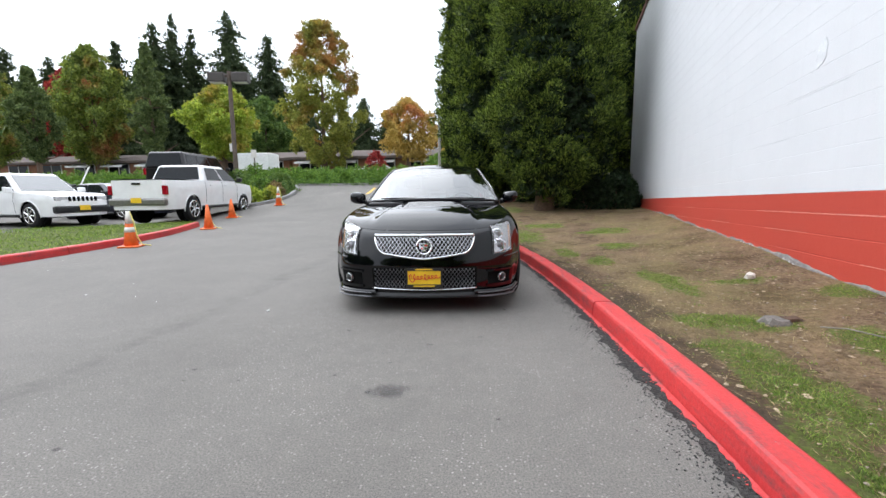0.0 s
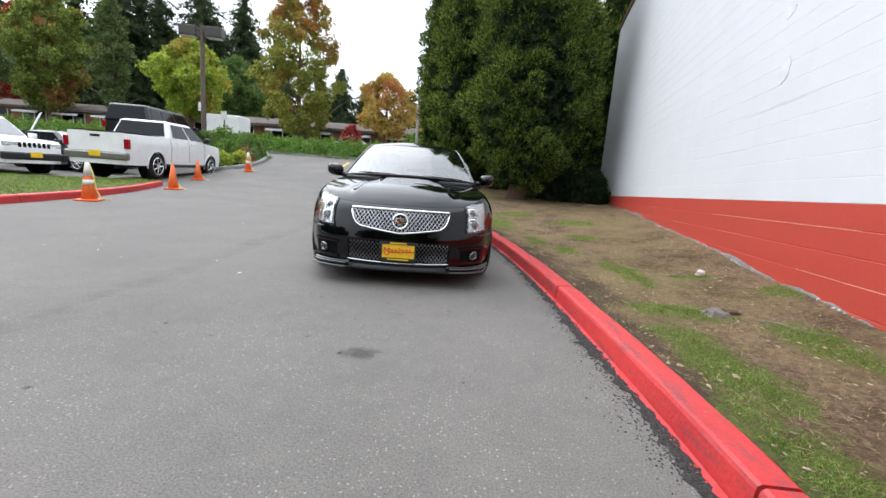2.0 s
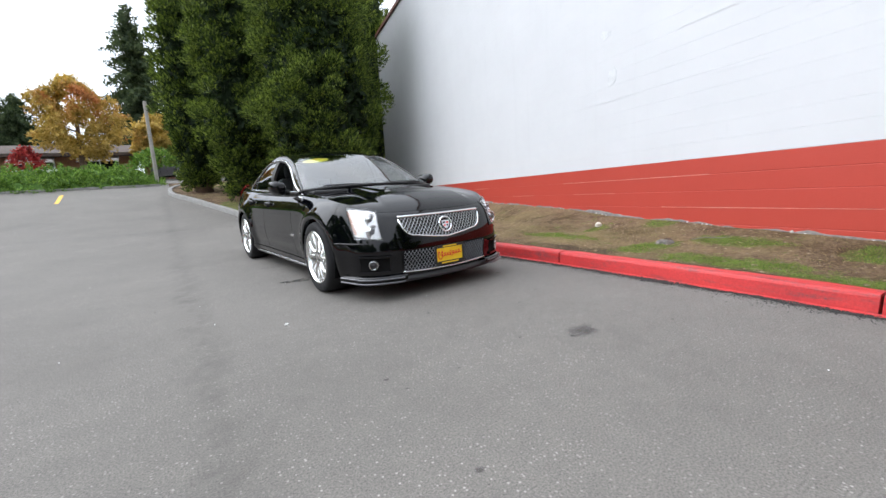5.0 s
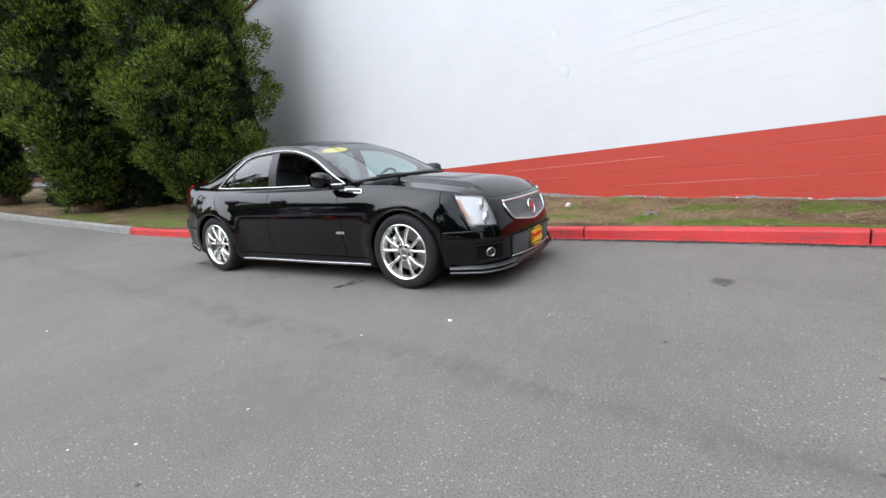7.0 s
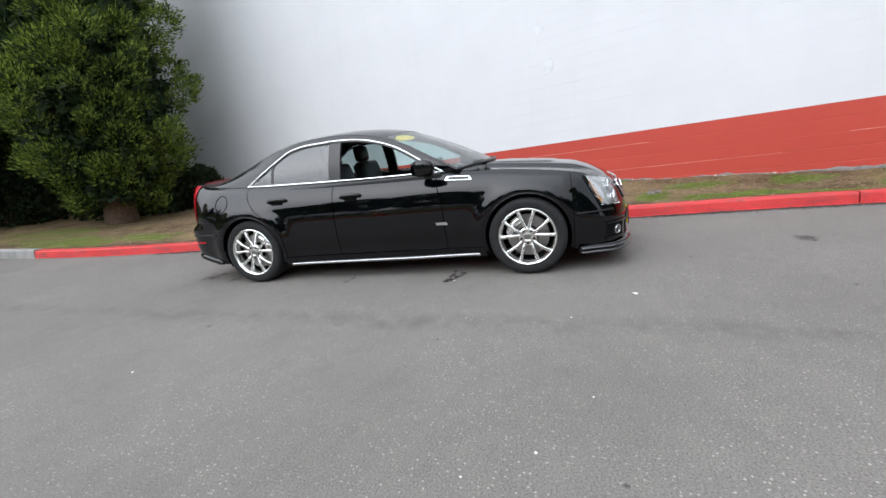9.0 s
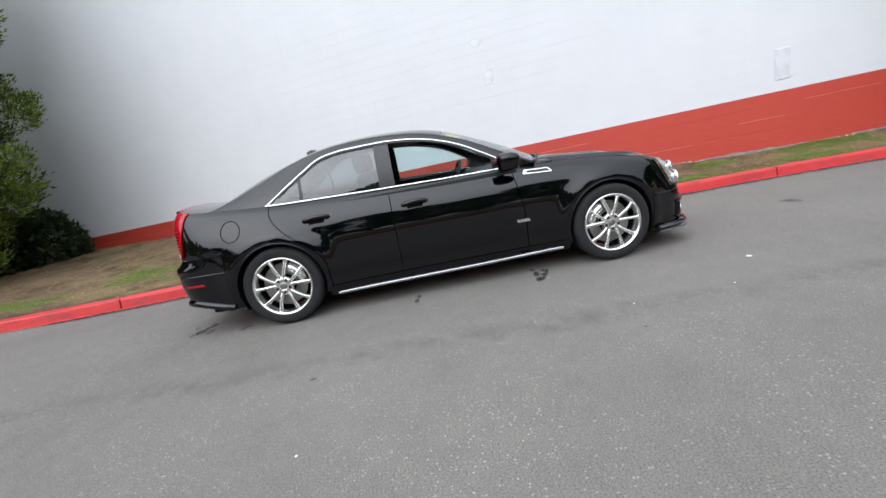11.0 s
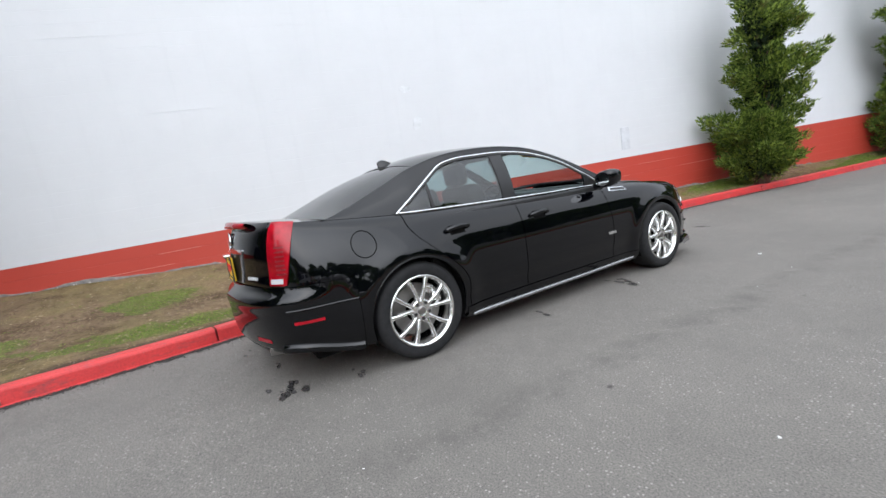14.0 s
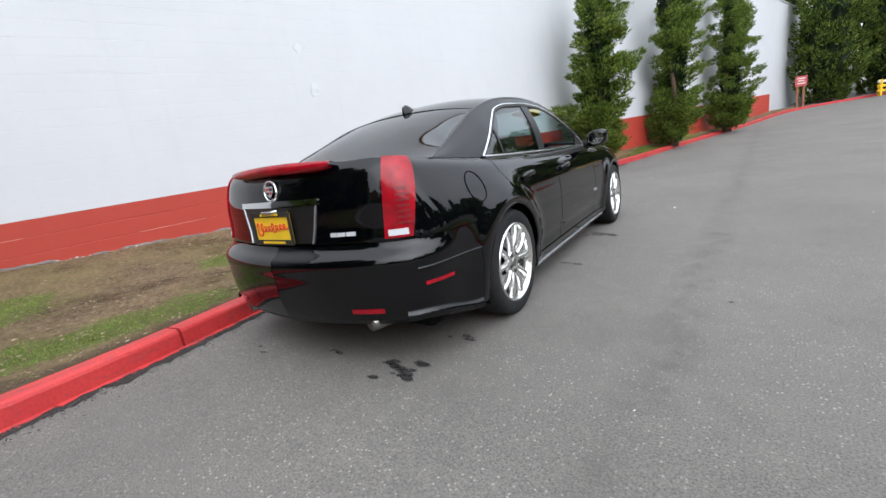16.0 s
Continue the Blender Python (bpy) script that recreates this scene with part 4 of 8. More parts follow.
    for side in both:
        rows = []
        for u in us2:
            p, n = skin(u, 0.275, side), skin_normal(u, 0.4, side)
            n = Vector((n.x, n.y, 0)).normalized()
            rows.append([p + n * o + Vector((0, 0, dz)) for o, dz in ((0.002, 0.07), (0.006, 0.05), (-0.01, -0.01), (-0.12, -0.03))])
        grid_mesh(rows, len(rows), 4, side > 0, None, bm)
    part("diffuser", bm, BLACK_TRIM, rear, smooth=True)
    for side in both:
        ex = tube([(-2.15, 0.53 * side, 0.235), (-2.385, 0.53 * side, 0.268), (-2.39, 0.53 * side, 0.268), (-2.375, 0.53 * side, 0.268), (-2.28, 0.53 * side, 0.25)], [0.038, 0.040, 0.036, 0.033, 0.033], 20, None, False)
        part("exhaust_bore", tube([(-2.372, 0.53 * side, 0.268), (-2.362, 0.53 * side, 0.268)], 0.0335, 16), DEEP, car)
        pts = [skin(U(x), 0.235 + 0.075 * step01((-1.875 - x) / 0.42), side) + skin_normal(U(x), 0.3, side) * 0.004 for x in np.linspace(-1.875, -2.33, 20)]
        ups = [Vector((skin_normal(U(x), 0.3, side).x, skin_normal(U(x), 0.3, side).y, 0.55)) for x in np.linspace(-1.875, -2.33, 20)]
        part("corner_skirt", line_bm(pts, 0.062, 0.020, ups), PAINT, rear, smooth=True)
        part("exhaust_tip", ex, STEEL, car, "dull steel exhaust tip", True)
        skin_panel("rear_reflector", quad_fun((U_rear(0.63), 0.335), (U_rear(0.46), 0.335), (U_rear(0.46), 0.36), (U_rear(0.63), 0.36)), 6, 3, rear, RED_LENS, 0.004, 0.004, (side,), label="red reflector")

    # hood with a raised middle
    hood_line = smooth_curve([(0.0, 0.742), (0.05, 0.788), (0.11, 0.828), (0.20, 0.862), (0.34, 0.888), (0.6, 0.918), (1.0, 0.962)])

    corner_u = U(2.03)

    def edge_point(u, side):
        return skin(u, z_edge(float(np.interp(u, OUT_L, OUT_X))), side)

    nose_mid = edge_point(0, 1)

    def hood_point(a, b, side):
        s = math.sin(b * math.pi / 2)
        rim = edge_point(corner_u + (U(0.72) - corner_u) * a, side)
        mid = Vector((nose_mid.x + (0.97 - nose_mid.x) * a, 0, hood_line(a) + (nose_mid.z - hood_line(0)) * (1 - a) ** 4))
        lip, lip0, lip1 = edge_point(corner_u * (1 - b), side), edge_point(corner_u, side), nose_mid
        back0, back1 = edge_point(U(0.72), side), Vector((0.97, 0, hood_line(1)))
        back = Vector((back0.x + (back1.x - back0.x) * s, back0.y * (1 - b), back0.z + (back1.z - back0.z) * s))
        p = rim * (1 - b) + mid * b + (lip - lip0 * (1 - b) - lip1 * b) * (1 - a) + (back - back0 * (1 - b) - back1 * b) * a
        crown = rim.z * (1 - s) + mid.z * s + (lip.z - lip0.z * (1 - s) - lip1.z * s) * (1 - a) + (back.z - back0.z * (1 - s) - back1.z * s) * a
        p.z = crown
        ay = abs(p.y)
        crease = 0.50 - 0.13 * step01((2.2 - p.x) / 1.2)
        p.z += 0.024 * step01((crease - ay) / 0.05) * step01((2.1 - p.x) / 0.3)
        p.z -= 0.010 * math.exp(-(((ay - crease - 0.03) / 0.03) ** 2)) * step01((2.1 - p.x) / 0.4)
        # blunt drop of the raised middle near the grille
        p.z += 0.012 * step01((0.30 - ay) / 0.06) * step01((1.72 - p.x) / 0.10) * step01((p.x - 0.9) / 0.3)
        return p

    bm = bmesh.new()
    na, nb = 70, 60
    for side in both:
        pts = [[hood_point(0.004 + 0.996 * i / (na - 1), 0.004 + 0.996 * j / (nb - 1), side) for j in range(nb)] for i in range(na)]
        low = [[p - Vector((0, 0, 0.02)) for p in row] for row in pts]
        grid_mesh(pts, na, nb, side > 0, None, bm)
    hood = part("hood", bm, PAINT, car, smooth=True)

    # greenhouse
    z_rail = smooth_curve([(0.86, 0.965), (0.6, 1.10), (0.3, 1.255), (0.0, 1.362), (-0.3, 1.408), (-0.6, 1.414), (-0.9, 1.390), (-1.2, 1.318), (-1.5, 1.20), (-1.8, 1.088), (-1.98, 1.045)])
    y_rail = smooth_curve([(0.86, 0.80), (0.6, 0.745), (0.3, 0.675), (0.0, 0.625), (-0.3, 0.60), (-0.7, 0.59), (-1.1, 0.60), (-1.5, 0.645), (-1.98, 0.735)])
    z_dlo = smooth_curve([(0.72, 0.955), (0.5, 1.085), (0.25, 1.228), (0.0, 1.315), (-0.3, 1.360), (-0.6, 1.362), (-0.86, 1.345), (-0.97, 1.318), (-1.10, 1.242), (-1.2, 1.178), (-1.33, 1.092), (-1.455, 1.010)])

    def house(x, z, side):
        e = skin(U(x), z_edge(x), side)
        zr, yr = z_rail(x), y_rail(x)
        t = (z - e.z) / max(zr - e.z, 0.01)
        y = abs(e.y) + (yr - abs(e.y)) * t + 0.030 * math.sin(math.pi * min(max(t, 0), 1)) * min(1, (zr - e.z) / 0.3)
        return Vector((x, y * side, z))

    def house_panel(name, x0, x1, zlo, zhi, nu, nv, material, parent, side, off=0.0, thick=0.005, label=""):
        pts, low = [], []
        for i in range(nu):
            x = x0 + (x1 - x0) * i / (nu - 1)
            a, b = zlo(x), max(zhi(x), zlo(x) + 0.001)
            n = Vector((0, side * 0.9, 0.42))
            pts.append([house(x, a + (b - a) * j / (nv - 1), side) + n * off for j in range(nv)])
            low.append([p - n * thick for p in pts[-1]])
        bm = grid_mesh(pts, nu, nv, side > 0, low)
        ob = part(name, bm, material, parent, label, True)
        if material in (GLASS, TINTED):
            ob.visible_shadow = False
        return ob

    belt = lambda x: z_edge(x) + 0.004
    for side, _ in SIDES:
        house_panel("roof_rail", 0.86, -1.97, lambda x: z_dlo(x) if -1.455 < x < 0.715 else belt(x), z_rail, 110, 6, PAINT, car, side)
        glass_top = lambda x: z_dlo(x) - 0.016
        glass_low = lambda x: belt(x) + 0.012
        if side > 0:
            house_panel("front_window", 0.52, -0.36, glass_low, glass_top, 30, 8, GLASS, car, side, -0.004, label="clear closed window")
        house_panel("rear_window", -0.47, -1.14, glass_low, glass_top, 22, 8, TINTED, car, side, -0.004, label="tinted window")
        house_panel("quarter_window", -1.16, -1.425, glass_low, glass_top, 16, 6, TINTED, car, side, -0.004, label="tinted window")
        house_panel("door_pillar", -0.35, -0.48, belt, z_dlo, 6, 8, BLACK_TRIM, car, side, 0.002, 0.03)
        house_panel("window_divider", -1.137, -1.162, belt, z_dlo, 4, 6, BLACK_TRIM, car, side, 0.001, 0.02)
        house_panel("mirror_sail", 0.70, 0.50, belt, z_dlo, 8, 5, BLACK_TRIM, car, side, 0.001, 0.02)
        xs = list(np.linspace(0.71, -1.455, 60))
        outw = [Vector((0, side, 0.35))] * 60
        part("belt_strip", line_bm([house(x, belt(x) + 0.004, side) for x in xs], 0.017, 0.009, outw), CHROME, car, "chrome window strip", True)
        part("window_surround", line_bm([house(x, z_dlo(x), side) + Vector((0, side * 0.002, 0)) for x in xs], 0.016, 0.009, outw), CHROME, car, "chrome window strip", True)
        # inner black seal
        part("window_seal", line_bm([house(x, z_dlo(x) - 0.016, side) for x in xs[3:-3]], 0.018, 0.006, outw[3:-3]), BLACK_TRIM, car, smooth=True)
        # pillar edges beside the screens
        xs2 = list(np.linspace(0.86, -1.97, 90))
        part("pillar_edge", tube([house(x, z_rail(x), side) - Vector((0, side * 0.012, 0.008)) for x in xs2], [0.017 - 0.013 * step01((-1.75 - x) / 0.2) for x in xs2], 8), PAINT, car, smooth=True)
        # mirrors
        mx, my, mz = 0.56, 0.965, 1.012
        bm = bmesh.new()
        bmesh.ops.create_uvsphere(bm, u_segments=24, v_segments=14, radius=1)
        for v in bm.verts:
            c = v.co
            q = Vector((math.copysign(abs(c.x) ** 0.75, c.x), math.copysign(abs(c.y) ** 0.7, c.y), math.copysign(abs(c.z) ** 0.7, c.z)))
            v.co = Vector((mx + (q.x * 0.135 if q.x > 0 else q.x * 0.06) + 0.02 * c.y, (my + q.y * 0.092) * side, mz + q.z * 0.076 + 0.014 * q.y))
        mirror = part("wing_mirror", bm, PAINT, car, smooth=True)
        if side < 0:
            bmesh_fix = mirror.data
            bmesh_fix.flip_normals()
        bm = bmesh.new()
        ring = [bm.verts.new((mx - 0.0625, (my + 0.076 * math.cos(a)) * side, mz + 0.060 * math.sin(a))) for a in np.linspace(0, 2 * math.pi, 25)[:-1]]
        bm.faces.new(ring)
        bmesh.ops.recalc_face_normals(bm, faces=bm.faces)
        part("mirror_glass", bm, CHROME, mirror, "silvered mirror glass")
        part("mirror_arm", tube([(0.56, 0.84 * side, 0.955), (0.56, 0.90 * side, 0.965), (0.56, 0.95 * side, 0.985)], [0.035, 0.03, 0.03], 10), BLACK_TRIM, mirror, smooth=True)

    # roof and screens
    x_front, x_back = 0.10, -1.16

    def roof_point(a, b):
        xe = x_front + (x_back - x_front) * a
        bow = (1 - b * b)
        x = xe + 0.075 * bow * (1 - a) ** 2 - 0.05 * bow * a * a
        return Vector((x, (y_rail(xe) - 0.012) * b, z_rail(xe) - 0.002 + (0.062 - 0.012 * a) * (1 - abs(b) ** 2.4)))

    pts = [[roof_point(i / 39, -1 + 2 * j / 31) for j in range(32)] for i in range(40)]
    low = [[p - Vector((0, 0, 0.008)) for p in row] for row in pts]
    bm = grid_mesh(pts, 40, 32, True, low)
    grid_mesh(low, 40, 32, False, None, bm)
    part("roof", bm, PAINT, car, smooth=True)

    def screen(name, xe0, xe1, c0, c1, bulge, material, label):
        pts = []
        for i in range(24):
            a = i / 23
            xe = xe0 + (xe1 - xe0) * a
            cx, cz = c0[0] + (c1[0] - c0[0]) * a, c0[1] + (c1[1] - c0[1]) * a + bulge * math.sin(math.pi * a)
            row = []
            for j in range(29):
                b = -1 + 2 * j / 28
                k = 1 - abs(b) ** 2.4
                row.append(Vector((xe + (cx - xe) * k, (y_rail(xe) - 0.012) * b, z_rail(xe) - 0.004 + (cz - z_rail(xe)) * k)))
            pts.append(row)
        low = [[p - Vector((0, 0, 0.006)) for p in row] for row in pts]
        bm = grid_mesh(pts, 24, 29, xe1 < xe0, low)
        ob = part(name, bm, material, car, label, True)
        ob.visible_shadow = False
        return pts

    ws = screen("windshield", 0.84, 0.100, (1.02, 1.005), (0.178, z_rail(0.10) + 0.059), 0.02, GLASS, "clear sloping windshield")
    screen("rear_screen", -1.16, -1.93, (-1.208, z_rail(-1.16) + 0.047), (-1.99, 1.078), 0.03, PRIVACY, "dark tinted rear window")
    # yellow oval sticker at the top of the windshield
    bm = bmesh.new()
    ring = []
    for a in np.linspace(0, 2 * math.pi, 33)[:-1]:
        i, j = 20.2 + 1.9 * math.sin(a), 5.6 + 3.4 * math.cos(a)
        i0, j0 = int(i), int(j)
        fi, fj = i - i0, j - j0
        p = ws[i0][j0] * (1 - fi) * (1 - fj) + ws[min(i0 + 1, 23)][j0] * fi * (1 - fj) + ws[i0][j0 + 1] * (1 - fi) * fj + ws[min(i0 + 1, 23)][j0 + 1] * fi * fj
        ring.append(bm.verts.new(p + Vector((-0.008, 0, -0.014))))
    bm.faces.new(ring)
    part("oval_sticker", bm, PLATE_YELLOW, car, "yellow oval price sticker")
    # cowl and wipers
    part("screen_seal", tube([p + Vector((0.012, 0, -0.004)) for p in ws[0]], 0.016, 8), BLACK_TRIM, car, smooth=True)
    part("cowl", box_bm((0.76, -0.74, 0.90), (1.04, 0.74, 0.965), 0.02), BLACK_TRIM, car)
    for y0, y1 in ((0.62, -0.02), (0.0, -0.60)):
        part("wiper", tube([(0.98, y0, 1.0), (0.99, (y0 + y1) / 2, 1.012), (0.97, y1, 1.01)], 0.008, 6), BLACK_TRIM, car)

    # rear deck
    def deck_point(a, b, side):
        xo = -1.78 - 0.690 * a
        ue = U(xo) if a < 0.9 else U(-1.78 - 0.692 * 0.9) + (U_END - U(-1.78 - 0.692 * 0.9)) * (a - 0.9) / 0.1
        e = skin(ue, z_edge(float(np.interp(ue, OUT_L, OUT_X))), side)
        xc, zc = -1.97 - 0.432 * a, 1.074 + 0.038 * a
        f = math.sin(b * math.pi / 2)
        return Vector((e.x + (xc - e.x) * b, e.y * (1 - b), e.z + (zc - e.z) * f))

    bm = bmesh.new()
    for side in both:
        pts = [[deck_point(i / 39, j / 19, side) for j in range(20)] for i in range(40)]
        grid_mesh(pts, 40, 20, side < 0, None, bm)
    part("rear_deck", bm, PAINT, lid, smooth=True)
    # high brake lamp along the lid's edge
    pts = [Vector((-2.418 + 0.075 * (abs(y) / 0.5) ** 2, y, 1.113 - 0.020 * (abs(y) / 0.5) ** 2)) for y in np.linspace(-0.42, 0.42, 31)]
    bm = bmesh.new()
    prof = [(0.055, -0.008), (0.0, 0.006), (-0.022, 0.0), (-0.034, -0.036), (0.02, -0.052)]
    rows = [[p + Vector((dx * (1 - 0.5 * (abs(p.y) / 0.42) ** 6), 0, dz * (1 - 0.5 * (abs(p.y) / 0.42) ** 6))) for dx, dz in prof] for p in pts]
    grid_mesh(rows, 31, 5, True, None, bm)
    bmesh.ops.recalc_face_normals(bm, faces=bm.faces)
    part("brake_lamp", bm, RED_LENS, lid, "red high brake lamp", True)
    # shark-fin aerial
    bm = bmesh.new()
    rows = []
    for k in range(9):
        t = k / 8
        x = -1.03 - 0.15 * t
        h = 0.065 * math.sin(math.pi * min(1, t * 0.62 + 0.02)) ** 1.3 if t < 1 else 0.055
        w = 0.028 * math.sin(math.pi * (0.1 + 0.8 * t)) + 0.004
        zz = z_rail(x) + 0.045
        rows.append([Vector((x, -w, zz)), Vector((x - 0.01, -w * 0.35, zz + h * 0.8)), Vector((x - 0.014, 0, zz + h)), Vector((x - 0.01, w * 0.35, zz + h * 0.8)), Vector((x, w, zz))])
    grid_mesh(rows, 9, 5, False, rows, bm)
    bmesh.ops.recalc_face_normals(bm, faces=bm.faces)
    part("aerial_fin", bm, PAINT, car, "black shark-fin aerial", True)

    # tail lamps
    for side, _ in SIDES:
        lamp = skin_panel("tail_lamp", quad_fun((U(-2.268), 0.70), (U_rear(0.675), 0.702), (U_rear(0.70), z_edge(-2.42) + 0.001), (U(-2.185), z_edge(-2.2) + 0.002)), 16, 26, car, RED_LENS, 0.010, 0.02, (side,), label="tall red tail lamp")
        for k in range(7):
            z = 0.765 + 0.027 * k
            skin_panel("lamp_rib", quad_fun((U(-2.262), z), (U(-2.318), z), (U(-2.318), z + 0.010), (U(-2.262), z + 0.010)), 8, 2, lamp, plain("dark_red_rib", (0.16, 0.004, 0.008), 0.3) if k == 0 and side > 0 else bpy.data.materials["dark_red_rib"], 0.0125, 0.002, (side,))
        skin_panel("reversing_lens", quad_fun((U(-2.285), 0.712), (U_rear(0.695), 0.712), (U_rear(0.695), 0.742), (U(-2.285), 0.742)), 8, 3, lamp, COLD_SILVER, 0.0125, 0.002, (side,), label="clear reversing lens")

    # number plate recess, chrome bar, crest and script on the lid
    skin_panel("plate_recess", quad_fun((U_rear(0.27), 0.702), (U_END, 0.702), (U_END, 0.895), (U_rear(0.315), 0.895)), 12, 6, lid, BLACK_TRIM, 0.003, 0.002, both)
    skin_panel("lid_bar", quad_fun((U_rear(0.335), 0.898), (U_END, 0.898), (U_END, 0.930), (U_rear(0.335), 0.926)), 16, 4, lid, CHROME, 0.010, 0.008, both, label="chrome bar over the plate")

    for side in both:
        pts = [skin(U_rear(0.27 + 0.05 * t), 0.702 + 0.195 * t, side) for t in np.linspace(0, 1, 8)]
        part("recess_edge", line_bm(pts, 0.012, 0.012, [skin_normal(U_rear(0.29), 0.8, side)] * 8), SILL_SHINE_TRIM, lid, "grey edge of the plate recess", True)
    part("lid_pull", box_bm((-2.505, -0.06, 0.868), (-2.462, 0.03, 0.888), 0.006), CHROME, lid, "chrome lid pull")

    def plate_at(centre, normal_x, width, height, parent):
        s = 1 if normal_x > 0 else -1
        cx, cz = centre
        board = part("dealer_plate", box_bm((cx - 0.006, -width / 2, cz - height / 2), (cx + 0.006, width / 2, cz + height / 2), 0.003), PLATE_YELLOW, parent, "yellow dealer plate with red script")
        f = cx + s * 0.0062
        fr = bmesh.new()
        for lo, hi in (((-width / 2 - 0.012, cz + height / 2 - 0.020), (width / 2 + 0.012, cz + height / 2 + 0.006)), ((-width / 2 - 0.012, cz - height / 2 - 0.006), (width / 2 + 0.012, cz - height / 2 + 0.022)), ((-width / 2 - 0.012, cz - height / 2), (-width / 2 + 0.006, cz + height / 2)), ((width / 2 - 0.006, cz - height / 2), (width / 2 + 0.012, cz + height / 2))):
            box_bm((min(f, f + s * 0.006), lo[0], lo[1]), (max(f, f + s * 0.006), hi[0], hi[1]), 0.0, fr)
        part("plate_frame", fr, BLACK_INK, board, "black plate frame")
        for zz, w in ((cz + height / 2 - 0.007, width * 0.5), (cz - height / 2 + 0.008, width * 0.62)):
            part("frame_bar", box_bm((min(f + s * 0.006, f + s * 0.008), -w / 2, zz - 0.006), (max(f + s * 0.006, f + s * 0.008), w / 2, zz + 0.006)), PLATE_YELLOW, board)
        # unlettered handwritten strokes
        stroke = []
        for k in range(110):
            t = k / 109
            yy = (-0.42 + 0.84 * t + 0.052 * math.cos(t * 50)) * width
            amp = 0.22 if t < 0.16 else 0.085 + (0.07 if 0.5 < t < 0.6 else 0)
            zz = cz + height * (0.02 + amp * math.sin(t * 50) + 0.10 * (t - 0.5))
            stroke.append((f + s * 0.002, yy * s, zz))
        part("script_stroke", tube(stroke, 0.0036, 5), SCRIPT_RED, board, "red handwritten flourish")
        return board

    plate_at((2.322, 0.335), 1, 0.305, 0.165, front)
    plate_at((-2.468, 0.79), -1, 0.305, 0.165, lid)

    def crest(cx, z, s, r, parent, tilt):
        root_m = Matrix.Translation((cx, 0, z)) @ Matrix.Rotation(radians(tilt), 4, "Y")
        bm = bmesh.new()
        pts = [(0.006 * s, r * math.cos(a), r * math.sin(a)) for a in np.linspace(0, 2 * math.pi, 37)]
        tube(pts, r * 0.16, 6, bm, False)
        bm.transform(root_m)
        wreath = part("crest", bm, CHROME, parent, "round chrome wreath emblem", True)
        bm = bmesh.new()
        shape = [(-0.62, 0.5), (-0.62, -0.05), (-0.3, -0.5), (0, -0.66), (0.3, -0.5), (0.62, -0.05), (0.62, 0.5)]
        vs = [bm.verts.new((0.008 * s, a * r, b * r)) for a, b in shape]
        bm.faces.new(vs)
        r2 = bmesh.ops.extrude_face_region(bm, geom=list(bm.faces))
        bmesh.ops.translate(bm, verts=[v for v in r2["geom"] if isinstance(v, bmesh.types.BMVert)], vec=(0.006 * s, 0, 0))
        bm.transform(root_m)
        bmesh.ops.recalc_face_normals(bm, faces=bm.faces)
        part("shield", bm, CHROME, wreath)
        for k, (a0, a1, b0, b1, mt) in enumerate(((-0.46, -0.1, 0.08, 0.3, BLACK_INK), (0.1, 0.46, 0.08, 0.3, SCRIPT_RED), (-0.36, -0.1, -0.32, -0.1, SCRIPT_RED), (0.1, 0.36, -0.32, -0.1, BLACK_INK))):
            bm = box_bm((min(0.0135 * s, 0.016 * s), a0 * r, b0 * r), (max(0.0135 * s, 0.016 * s), a1 * r, b1 * r))
            bm.transform(root_m)
            part("shield_field", bm, mt, wreath)

    crest(skin(U_END, 0.985).x + 0.002, 0.985, -1, 0.052, lid, 6)
    # small silver script beside the lamp, as bars
    for k, (y, w) in enumerate(((-0.40, 0.035), (-0.445, 0.045), (-0.50, 0.05))):
        side = -1
        skin_panel("lid_script", quad_fun((U_rear(abs(y) + w / 2), 0.728), (U_rear(abs(y) - w / 2), 0.728), (U_rear(abs(y) - w / 2), 0.748), (U_rear(abs(y) + w / 2), 0.748)), 3, 3, lid, COLD_SILVER, 0.005, 0.002, (side,))

    # grille
    zt = 0.695
    y_top = 0.465
    gx = lambda y, z: skin(U_front(abs(y)), z, 1).x
    rim_low = smooth_curve([(0.0, 0.498), (0.15, 0.514), (0.30, 0.537), (0.385, 0.556), (0.425, 0.592), (0.45, 0.640), (0.466, 0.690)])
    lower = lambda y: rim_low(abs(y))
    back = skin_panel("grille_back", lambda a, b: (lambda y: (U_front(y), lower(y) + (zt - lower(y)) * b))(y_top * (1 - a)), 24, 10, car, DEEP, 0.003, 0.001, both)
    bm = bmesh.new()

    def mesh_bars(bm, y_max, low, high, pitch, radius, off, rows):
        for k in range(-rows, rows):
            for dirn in (1, -1):
                run = []
                for q in range(41):
                    z = low(0) - 0.02 + (high - low(0) + 0.04) * q / 40
                    y = k * pitch + dirn * (z - low(0)) * 0.75
                    if abs(y) < y_max and low(y) < z < high:
                        run.append(skin(U_front(abs(y)), z, 1 if y > 0 else -1) + Vector((off, 0, 0)))
                    elif len(run) > 1:
                        tube(run, radius, 4, bm, False)
                        run = []
                    else:
                        run = []
                if len(run) > 1:
                    tube(run, radius, 4, bm, False)

    mesh_bars(bm, y_top, lower, zt, 0.036, 0.0038, 0.010, 26)
    part("grille_mesh", bm, plain("dull_chrome", (0.42, 0.42, 0.43), 0.25, 1.0), car, "chrome woven wire grille")
    ys = np.linspace(-y_top, y_top, 61)
    bm = tube([skin(U_front(abs(y)), zt, 1 if y > 0 else -1) + Vector((0.012, 0, 0.008)) for y in ys], 0.0125, 8)
    part("grille_bar", bm, CHROME, car, "chrome grille header bar", True)
